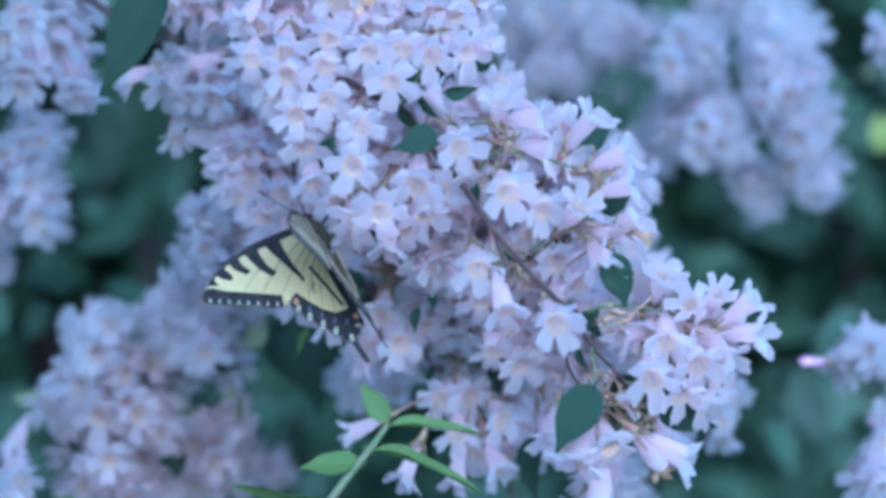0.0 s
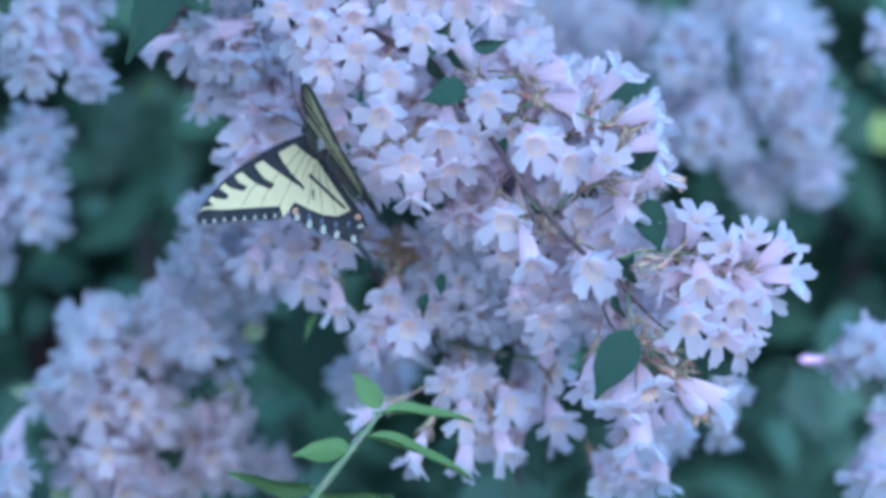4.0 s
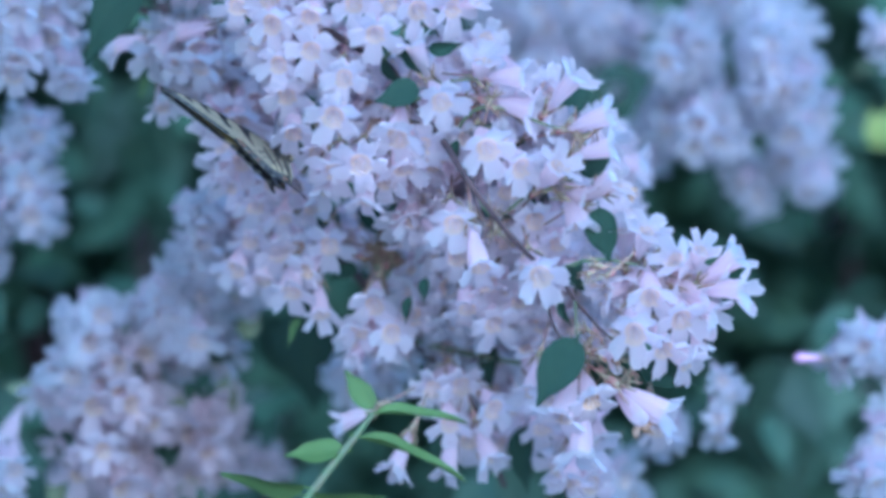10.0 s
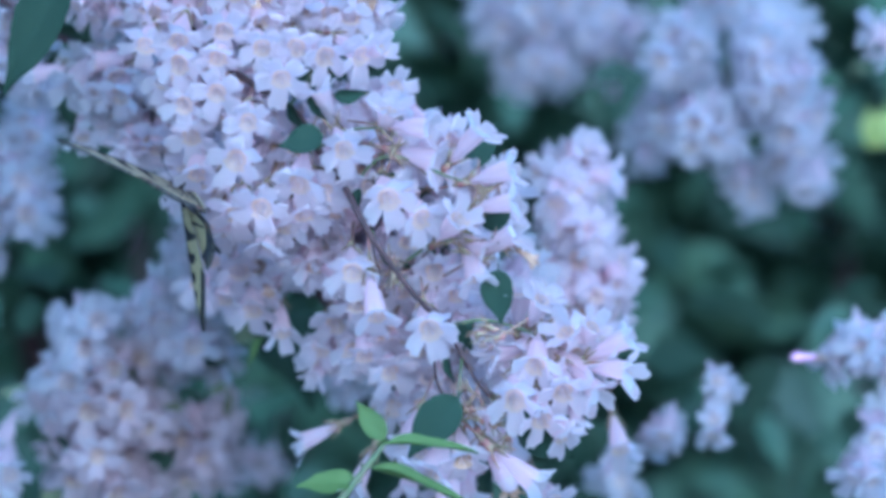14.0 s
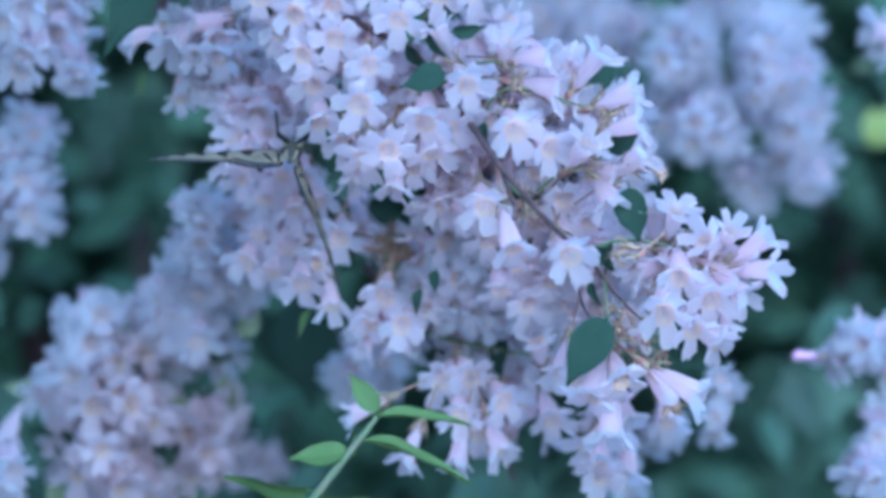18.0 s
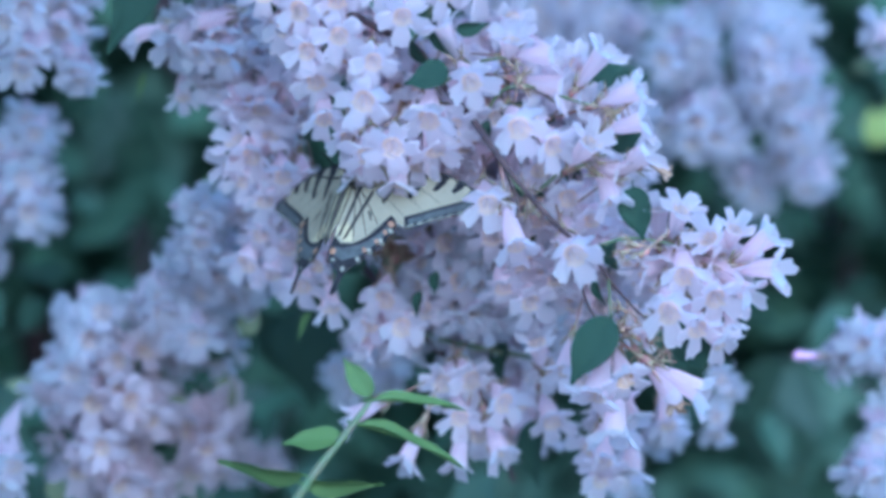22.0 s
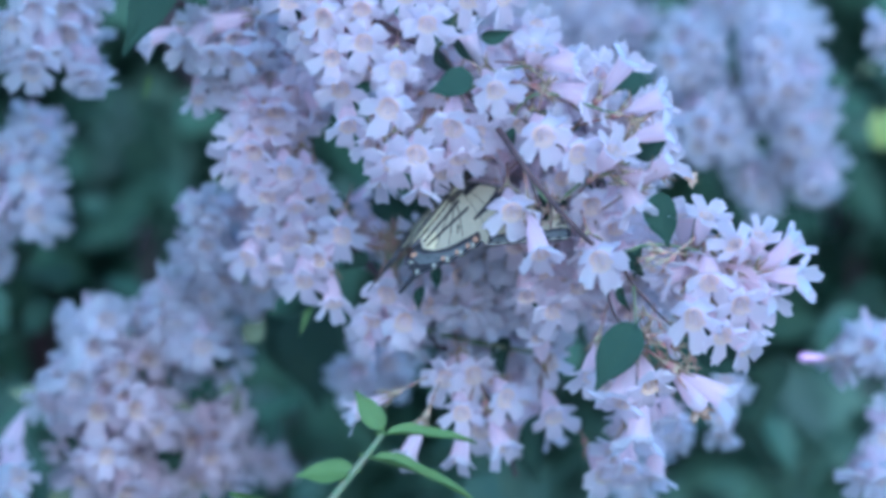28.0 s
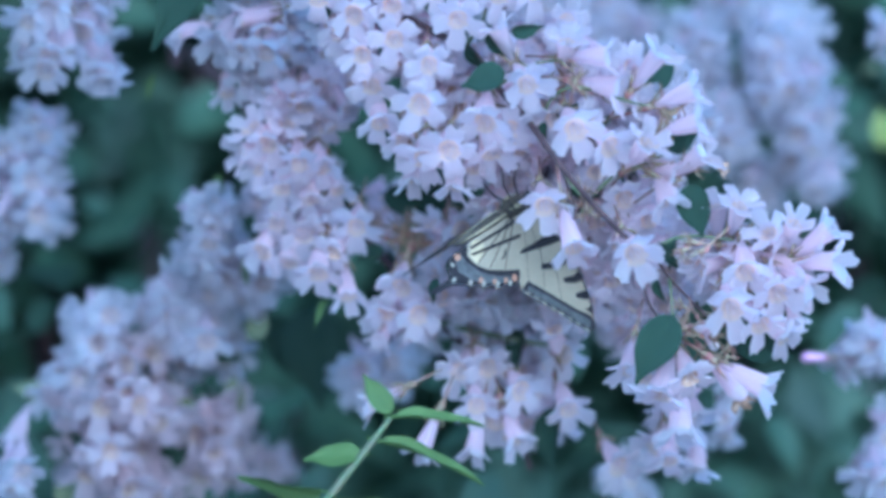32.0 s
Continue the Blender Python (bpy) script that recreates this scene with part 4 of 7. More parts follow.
fill(truss_side, -134.0, 3.5, 10.0, 10.0, 1.398, 0.03, 12, 57, pale=True)
truss_low = branch("flower_truss", spot(-89.0, -41.5, 1.36), "broad truss of pale mauve and white bells", "flowers", "trusses further back")
stem(truss_low, [(-85.7, -38.2, 1.61, 2.0), (-87.3, -36.5, 1.48, 1.6), (-89.0, -41.5, 1.38, 1.2)])
fill(truss_low, -102.3, -24.0, 12.5, 10.0, 1.363, 0.03, 18, 61, pale=True, down=0.1, size=1.1)
fill(truss_low, -84.0, -14.8, 11.7, 9.2, 1.371, 0.03, 15, 68, pale=True, down=-0.1, size=1.1)
fill(truss_low, -70.7, -28.2, 12.5, 10.0, 1.371, 0.03, 15, 62, pale=True, down=0.2, size=1.1)
fill(truss_low, -92.3, -43.2, 25.0, 15.0, 1.363, 0.04, 34, 63, pale="d", down=0.4, size=1.1)
fill(truss_low, -97.3, -64.8, 23.3, 11.7, 1.355, 0.04, 27, 64, pale="d", size=1.1)
fill(truss_low, -69.8, -56.5, 10.8, 17.5, 1.371, 0.03, 24, 65, pale="d", size=1.1)
fill(truss_low, -127.3, -64.8, 6.7, 10.0, 1.347, 0.02, 8, 66, pale=True)
fill(truss_low, -110.7, -41.5, 10.0, 8.3, 1.363, 0.02, 12, 67, pale=True)
truss_mid = branch("flower_truss", spot(-65.7, 0.2, 1.42), "bluish white truss behind the twig", "flowers", "trusses further back")
stem(truss_mid, [(-62.3, 3.5, 1.67, 2.0), (-64.0, 5.2, 1.54, 1.6), (-65.7, 0.2, 1.44, 1.2)])
fill(truss_mid, -72.0, 5.0, 5.0, 12.0, 1.33, 0.01, 14, 143, pale=True)
fill(truss_mid, -69.0, 3.5, 10.0, 11.7, 1.363, 0.02, 20, 71, pale=True)
fill(truss_mid, -60.7, -9.8, 13.3, 10.0, 1.363, 0.02, 18, 72, pale=True)
fill(truss_mid, -72.3, -4.8, 6.7, 8.3, 1.363, 0.02, 8, 73, pale=True)
leaf(truss_mid, -67.5, 21.5, 1.34, -105, 11.0, 15, 0, YOUNG[0])
leaf(truss_mid, -60.5, -3.5, 1.34, -85, 9.0, 20, 0, YOUNG[1])
leaf(truss_mid, -87.0, 51.0, 1.36, -110, 9.0, 20, 0, YOUNG[1])
truss_right = branch("flower_truss", spot(124.3, -43.2, 1.48), "pale truss with one magenta bud", "flowers", "trusses further back")
stem(truss_right, [(127.7, -39.8, 1.73, 2.0), (126.0, -38.2, 1.6, 1.6), (124.3, -43.2, 1.5, 1.2)])
fill(truss_right, 119.3, -30.7, 10.0, 6.7, 1.345, 0.02, 12, 74, pale=True, lean=-0.4)
fill(truss_right, 131.0, -55.0, 5.0, 9.0, 1.356, 0.02, 12, 75, pale=True)
fill(truss_right, 126.0, -68.2, 10.0, 6.7, 1.345, 0.02, 10, 76, pale=True)
fill(truss_right, 134.3, -29.8, 10.0, 10.0, 1.365, 0.02, 10, 77, pale=True)
bloom(truss_right, 105.7, -32.2, 1.341, 175, 20, 0.6, "p")
truss_small = branch("flower_truss", spot(84.3, -48.2, 1.48), "small pair of pale bells among leaves", "flowers", "trusses further back")
stem(truss_small, [(87.7, -44.8, 1.73, 2.0), (86.0, -43.2, 1.6, 1.6), (84.3, -48.2, 1.5, 1.2)])
fill(truss_small, 83.5, -41.5, 3.7, 3.7, 1.357, 0.01, 3, 78, pale=True, size=0.85)
fill(truss_small, 82.3, -52.3, 2.0, 6.7, 1.357, 0.01, 3, 79, pale=True, size=0.8)
truss_edge = branch("flower_truss", spot(126.0, 61.0, 1.5), "pale bell at the edge of the shrub", "flowers", "trusses further back")
stem(truss_edge, [(129.3, 64.3, 1.75, 2.0), (127.7, 66.0, 1.62, 1.6), (126.0, 61.0, 1.52, 1.2)])
blooms(truss_edge, 1.38, [
    (127.0, 63.5, 0, 184, 8, 1.25, "t"),
    (131.0, 58.0, 0, 200, 15, 1.1, "t"),
    (133.0, 66.0, -4, 150, 30, 1.0, "s"),
])
truss_patch = branch("flower_truss", spot(-20.7, -38.2, 1.5), "bluish white bells deep in the shrub", "flowers", "trusses further back")
stem(truss_patch, [(-17.3, -34.8, 1.75, 2.0), (-19.0, -33.2, 1.62, 1.6), (-20.7, -38.2, 1.52, 1.2)])
fill(truss_patch, -24.0, -38.2, 10.0, 6.7, 1.392, 0.02, 12, 82, pale=True)
fill(truss_patch, -14.0, -34.8, 6.7, 6.7, 1.392, 0.02, 6, 83, pale=True)
leaf(truss_patch, -40.0, -17.0, 1.42, -88, 36.0, 8, 0, LEAVES[2])
leaf(truss_patch, -52.0, -20.0, 1.43, -60, 30.0, 20, 0, LEAVES[0])
truss_base = branch("flower_truss", spot(56.0, -66.5, 1.5), "pale bluish bells low in the shrub", "flowers", "trusses further back")
stem(truss_base, [(59.3, -63.2, 1.75, 2.0), (57.7, -61.5, 1.62, 1.6), (56.0, -66.5, 1.52, 1.2)])
fill(truss_base, 54.3, -68.2, 8.3, 6.7, 1.392, 0.02, 5, 84, pale=True)
fill(truss_base, 66.0, -55.7, 5.0, 5.0, 1.368, 0.02, 4, 85, pale=True)
fill(truss_base, -52.3, -63.0, 8.0, 5.0, 1.46, 0.02, 4, 86, pale="d")
truss_deep = branch("flower_truss", spot(-92.3, 8.5, 1.9), "dusky pink bells deep in shade", "flowers", "trusses further back")
stem(truss_deep, [(-89.0, 11.8, 2.15, 2.0), (-90.7, 13.5, 2.02, 1.6), (-92.3, 8.5, 1.92, 1.2)])
fill(truss_deep, -92.3, 7.7, 5.0, 6.7, 1.9, 0.02, 5, 87, pale=True)
fill(truss_deep, -48.2, -52.3, 4.2, 4.2, 1.8, 0.02, 3, 88, pale=True)
fill(truss_deep, 114.3, 10.2, 10.0, 5.0, 1.9, 0.02, 6, 89, pale=True)
fill(truss_deep, 6.0, 66.8, 6.7, 6.7, 1.9, 0.02, 5, 90, pale=True)
leaf(truss_low, -104.0, -59.8, 1.363, -60, 15.0, 20, 0, OLIVE)
leaf(truss_low, -87.3, -68.2, 1.363, -100, 15.0, 20, 0, OLIVE)
leaf(truss_low, -114.0, -68.2, 1.363, -80, 13.3, 20, 0, OLIVE)
leaf(truss_low, -84.0, -43.2, 1.363, -30, 13.3, 20, 0, OLIVE)
leaf(truss_low, -107.3, -29.8, 1.363, -120, 11.7, 20, 0, OLIVE)
leaf(truss_low, -77.3, -64.8, 1.363, -70, 13.3, 20, 0, OLIVE)
leaf(truss_low, -59.0, -26.5, 1.363, 60, 13.3, 20, 0, OLIVE)
leaf(truss_low, -89.0, -33.2, 1.363, 200, 11.7, 20, 0, OLIVE)
leaf(truss_low, -75.7, -39.8, 1.363, -40, 13.3, 20, 0, LEAVES[1])
leaf(truss_low, -110.7, -53.2, 1.363, -90, 15.0, 20, 0, LEAVES[1])
leaf(truss_low, -80.7, -53.2, 1.363, -60, 13.3, 20, 0, LEAVES[1])
leaf(truss_low, -64.0, -38.2, 1.363, -80, 11.7, 20, 0, OLIVE)
leaf(truss_low, -94.0, -59.8, 1.363, -100, 13.3, 20, 0, OLIVE)
leaf(truss_low, -119.0, -43.2, 1.363, 160, 11.7, 20, 0, OLIVE)
leaf(truss_low, -100.7, -34.8, 1.363, -60, 10.0, 20, 0, LEAVES[1])
leaf(truss_low, -70.7, -29.8, 1.363, -20, 11.7, 20, 0, LEAVES[1])
gold = branch("yellow_leaf_twig", spot(129.3, 36.8, 1.6), "twig with yellowed leaves", "plant")
stem(gold, [(139.3, 56.8, 1.66, 1.5), (134.3, 43.5, 1.62, 1.2), (129.3, 35.2, 1.6, 0.8)], SHOOT)
leaf(gold, 128.6, 29.5, 1.52, 92, 15.0, 20, 0, GOLD)
leaf(gold, 132.0, 30.0, 1.52, 80, 16.0, 20, 0, GOLD)
leaf(gold, 127.0, 54.0, 1.56, 200, 8.0, 40, 0, OLIVE)

# ---------------------------------------------------------------- the swallowtail
FORE = [(0, 6.6), (3, 7.6), (8, 8.6), (14, 9.0), (20, 9.0), (27, 8.1), (34, 6.2), (39, 3.9), (41.8, 1.9), (42.2, 0.2), (41, -1.4),
        (37, -3.4), (32, -6.0), (27, -9.0), (23, -11.4), (20.6, -12.2), (14, -9.5), (7, -5), (0, -1.5)]
HIND = [(0, 3.5), (7, -1.5), (13, -7), (17, -10), (18.9, -12.2), (18.8, -14.6), (17.4, -16), (17, -18.4), (15.2, -19.8), (14.6, -22.4),
        (12.8, -23.8), (12, -26.4), (10.4, -27.6), (9.2, -29.6), (8.4, -31), (8, -33.5), (8, -36), (7.6, -38.2), (6.4, -38.4), (6.2, -36),
        (6.4, -33.5), (6.2, -31.2), (5.2, -30), (4, -29.6), (3, -28.2), (1.6, -28.2), (0.9, -25), (0.5, -14), (0, -3.5)]
FORE_MARGIN = [(40.2, 3.2), (41.8, 1.9), (42.2, 0.2), (41, -1.4), (37, -3.4), (32, -6.0), (27, -9.0), (23, -11.4), (20.6, -12.2), (19.2, -8.6),
               (24, -5.8), (29.6, -2.6), (34.6, 0.2), (37.6, 2.6)]
FORE_BANDS = [[(10.2, 8.8), (15, 9.0), (14.2, 4.5), (13.0, 0), (11.6, -5.0), (10.6, -8.0), (10.2, -7.4), (10.8, -2), (10.9, 3)],
              [(18.0, 9.1), (22.2, 8.8), (21.6, 5), (20.8, 1.5), (18.8, -2.4), (17.2, -1.8), (18.4, 1.6), (18.6, 5)],
              [(25.2, 8.4), (28.4, 7.7), (27.8, 4.6), (25.8, 1.6), (24.2, 2.0), (25.4, 5)],
              [(31.4, 7.0), (34, 6.2), (33.4, 4.2), (31.4, 2.0), (30.2, 2.8)],
              [(36.2, 5.4), (38, 4.4), (37.4, 3.2), (35.6, 2.4)],
              [(1.2, 7), (4.6, 8), (3.6, 3), (2.2, -2.4), (0.4, -1.6), (0.9, 3)]]
HIND_MARGIN = [(15.6, -9.1), (17, -10), (18.9, -12.2), (18.8, -14.6), (17.4, -16), (17, -18.4), (15.2, -19.8), (14.6, -22.4), (12.8, -23.8), (12, -26.4),
               (10.4, -27.6), (9.2, -29.6), (8.4, -31), (8, -33.5), (8, -36), (7.6, -38.2), (6.4, -38.4), (6.2, -36), (6.4, -33.5), (6.2, -31.2),
               (5.2, -30), (4, -29.6), (3, -28.2), (1.6, -28.2), (0.9, -25), (0.7, -19), (3.6, -21.2), (7.4, -20.6), (10.6, -17.8), (13.2, -13.6)]


def blob(x, y, w, h, turn=0.0, n=10):
    c, s = math.cos(turn), math.sin(turn)
    return [(x + w * math.cos(a) * c - h * math.sin(a) * s, y + w * math.cos(a) * s + h * math.sin(a) * c) for a in (2 * math.pi * k / n for k in range(n))]


def vein(a, b, w=0.16):
    d = (Vector(b) - Vector(a)).normalized()
    o = Vector((-d.y, d.x)) * w
    m = (Vector(a) + Vector(b)) / 2 + Vector((0, 0.5))
    return [tuple(Vector(a) + o), tuple(m + o), tuple(Vector(b) + o * 0.6), tuple(Vector(b) - o * 0.6), tuple(m - o), tuple(Vector(a) - o)]


def wing(name, side, outline, upper, under, parent, hinge, label):
    """A wing lying flat, x out from its hinge; upper and under: lists of (outline, material number), painted scales in thin layers."""
    bm = bmesh.new()

    def sheet(pts, z, mat, up):
        vs = [bm.verts.new((side * x * 0.001, y * 0.001, (z + 0.0022 * x * x * 0.35) * 0.001)) for x, y in pts]
        if (side > 0) == up:
            vs = vs[::-1]
        bm.faces.new(vs).material_index = mat
        return vs

    top = sheet(outline, 0.07, 0, True)
    low = sheet(outline, -0.07, 1, False)
    ring_a, ring_b = top, low[::-1]
    n = len(top)
    for k in range(n):
        bm.faces.new((ring_a[k], ring_b[k], ring_b[(k + 1) % n], ring_a[(k + 1) % n])).material_index = 2
    bmesh.ops.recalc_face_normals(bm, faces=bm.faces[:])
    for k, (pts, mat, layer) in enumerate(upper):
        sheet(pts, 0.07 + 0.06 * layer, mat, True)
    for k, (pts, mat, layer) in enumerate(under):
        sheet(pts, -0.07 - 0.06 * layer, mat, False)
    bmesh.ops.triangulate(bm, faces=bm.faces[:])
    me = mesh_of(name, bm, [WING_UP, WING_DOWN, BLACK, GREY, PALE, ORANGE, BLUE, PALE_UNDER], smooth=False)
    ob = new(name, me)
    ob.parent = parent
    ob.location = hinge
    return tagged(ob, label)


def fore_layers(dark):
    """Painted layers of a forewing: dark 2 for the upper side, 3 for the paler underside with its dusted margin."""
    out = [(FORE_MARGIN, 2, 1)]
    for band in FORE_BANDS:
        mid = sum(x for x, y in band) / len(band)
        wide = 1.25 if dark == 2 else 0.95
        out.append(([(mid + (x - mid) * wide, y) for x, y in band], 2, 1))
    if dark == 3:
        out.append(([(39.4, 2.2), (41.2, 0.4), (36.6, -2.4), (31.4, -5.0), (26.4, -8.0), (21.8, -10.6), (20.6, -9.2), (25, -6.4), (30.2, -3.4), (35.2, -0.6)], 3, 2))
    out.append(([(0, 6.6), (3, 7.6), (8, 8.6), (14, 9.0), (20, 9.0), (27, 8.1), (34, 6.2), (39, 3.9), (39, 3.3), (34, 5.5), (27, 7.4), (20, 8.3), (8, 7.8), (3, 6.8), (0, 5.6)], 2, 2))
    for k in range(8):
        q = k / 7
        out.append((blob(40.6 - 18.4 * q, -0.5 - 10.0 * q, 0.8, 0.45, 2.1) if dark == 2 else blob(40.8 - 18.6 * q, -0.9 - 10.2 * q, 0.4, 1.1, 2.1), 4, 3))
    for a, b in (((0.5, 3), (19.2, -8.4)), ((0.5, 4), (12, 0.5)), ((0.5, 1), (12, -7.4)), ((13, 1), (24, -5.4)), ((19, 2), (29, -2.4))):
        out.append((vein(a, b, 0.10), 2, 3))
    return out


def hind_layers(dark):
    scale = 1.0 if dark == 2 else 0.72
    out = [(HIND_MARGIN, 2, 1)]
    if dark == 3:
        out.append(([(16.0, -12.6), (13.4, -17.0), (10.0, -20.4), (5.0, -22.8), (2.2, -22.6), (2.4, -25.4), (6.2, -26.8), (10.6, -24.4), (14.2, -20.2), (17.0, -14.6)], 3, 2))
        out.append(([(2.4, -1), (3.4, -1), (2.8, -19), (1.9, -19)], 2, 2))
    else:
        out.append(([(0, 2), (2.2, 0), (2.8, -10), (3.0, -21), (0.9, -20), (0.4, -8)], 2, 2))
    out.append(([(6.8, -2), (7.8, -2.8), (4.6, -19.5), (3.6, -20.2)], 2, 2))
    for x, y, w, h, a in ((17.4, -14.4, 1.3, 0.8, -0.8), (15.6, -18.2, 1.6, 0.8, -0.9), (13.2, -22.0, 1.6, 0.8, -0.9), (10.8, -25.6, 1.5, 0.8, -0.8), (7.4, -29.6, 1.4, 0.8, -1.2), (3.4, -27.2, 1.1, 0.7, 0.2)):
        out.append((blob(x, y, w * scale, h * scale, a), 4, 3))
    out.append((blob(16.8, -12.2, 1.2, 0.9, -0.7), 5, 4))
    out.append((blob(2.4, -24.4, 1.0, 1.1, 0.2), 5, 4))
    if dark == 2:
        for x, y in ((14.2, -16.0), (12.0, -19.4), (9.2, -22.6), (6.0, -24.6)):
            out.append((blob(x, y, 1.2, 0.5, -0.9), 6, 2))
    else:
        for x, y in ((14.4, -18.6), (11.8, -22.2), (16.0, -15.2)):
            out.append((blob(x, y, 1.0, 0.6, -0.9), 5, 4))
        out.append(([(0.6, -17), (4.0, -20.6), (7.4, -20.0), (5.6, -16.4), (2.4, -13.5)], 7, 1))
    for a, b in (((0.5, 0), (13.0, -13.4)), ((0.5, 0), (10.6, -17.6)), ((0.5, 0), (7.4, -20.4))):
        out.append((vein(a, b, 0.12 if dark == 2 else 0.18), 2, 3))
    out.append((vein((8.4, -9.4), (10.2, -12.4), 0.3), 2, 4))
    return out


butterfly = tagged(new("butterfly"), "tiger swallowtail butterfly, yellow with black stripes, feeding on flowers", "butterfly")


def round_body(name, prof, mat, parent, label="", squash=0.92):
    """A body turned round the y axis through rows of y and radius, in mm."""
    bm = bmesh.new()
    n = 14
    rings = [[bm.verts.new((r * math.cos(a) * 0.001, y * 0.001, r * squash * math.sin(a) * 0.001)) for a in (2 * math.pi * k / n for k in range(n))] for y, r in prof]
    for a, b in zip(rings, rings[1:]):
        for k in range(n):
            bm.faces.new((a[k], a[(k + 1) % n], b[(k + 1) % n], b[k]))
    bm.faces.new(rings[0][::-1])
    bm.faces.new(rings[-1])
    bmesh.ops.recalc_face_normals(bm, faces=bm.faces[:])
    return part(name, bm, mat, parent, label)


def mm(*pts):
    return [Vector(p) / 1000 for p in pts]


thorax = round_body("thorax", [(-3.2, 1.6), (-2, 2.5), (0.5, 3.1), (3.5, 3.1), (5.8, 2.3), (6.8, 1.3)], FUR, butterfly, "furry black thorax")
abdomen = round_body("abdomen", [(-2.4, 1.5), (-5, 1.8), (-10, 1.7), (-14, 1.5), (-18, 1.1), (-21, 0.7), (-22.5, 0.3)], FUR, butterfly, "black abdomen with yellow sides")
for s in (-1, 1):
    part("stripe", tube(bmesh.new(), mm((s * 1.3, -2.5, -0.7), (s * 1.55, -6, -0.8), (s * 1.45, -11, -0.7), (s * 1.1, -17, -0.5), (s * 0.6, -20.6, -0.2)), [0.0003, 0.0004, 0.0004, 0.0003, 0.0002], 6), FUR_YELLOW, abdomen, "yellow side stripe")
    part("stripe", tube(bmesh.new(), mm((s * 1.9, -1.5, -2.0), (s * 2.4, 1.5, -2.0), (s * 2.0, 5, -1.5)), [0.0003, 0.0007, 0.0003], 6), FUR_YELLOW, thorax, "yellow side stripe")
head = round_body("head", [(6.3, 0.9), (7.0, 1.6), (8.3, 1.7), (9.3, 1.1), (9.8, 0.4)], FUR, butterfly)
for s in (-1, 1):
    bm = bmesh.new()
    bmesh.ops.create_uvsphere(bm, u_segments=10, v_segments=8, radius=0.0009, matrix=Matrix.Translation(mm((s * 1.4, 8.4, 0.3))[0]))
    part("eye", bm, BLACK, head)
    part("antenna", tube(bmesh.new(), mm((s * 0.5, 9.2, 0.9), (s * 2.6, 14, 2.4), (s * 5.2, 19, 3.0), (s * 7.0, 22, 2.6), (s * 7.8, 23.6, 2.2)), [0.00016, 0.00014, 0.00014, 0.0003, 0.00026], 5), BLACK, head)
    for k, (y, reach) in enumerate(((4.5, 3.5), (2.0, 0.5), (-0.5, -4.0))):
        part("leg", tube(bmesh.new(), mm((s * 1.2, y, -2.2), (s * 4.6, y + reach * 0.5, -4.6), (s * 5.0, y + reach, -9.0), (s * 5.8, y + reach * 1.3, -11.0)), [0.0004, 0.0003, 0.00022, 0.00016], 5), BLACK, butterfly)
part("proboscis", tube(bmesh.new(), mm((0, 9.5, -0.4), (0, 12, -1.6), (0, 15, -3.0), (0, 17, -5.0)), [0.0002, 0.00018, 0.00016, 0.00012], 5), BLACK, head)
right_wings, left_wings = [], []
for s, pair in ((1, right_wings), (-1, left_wings)):
    hinge = (s * 0.001, 0, 0.001)
    pair.append((wing("forewing", s, FORE, fore_layers(2), fore_layers(3), butterfly, hinge, "yellow forewing with black tiger stripes"), hinge))
    hinge = (s * 0.001, 0, 0.0003)
    pair.append((wing("hindwing", s, HIND, hind_layers(2), hind_layers(3), butterfly, hinge, "yellow hindwing with a black tailed margin"), hinge))



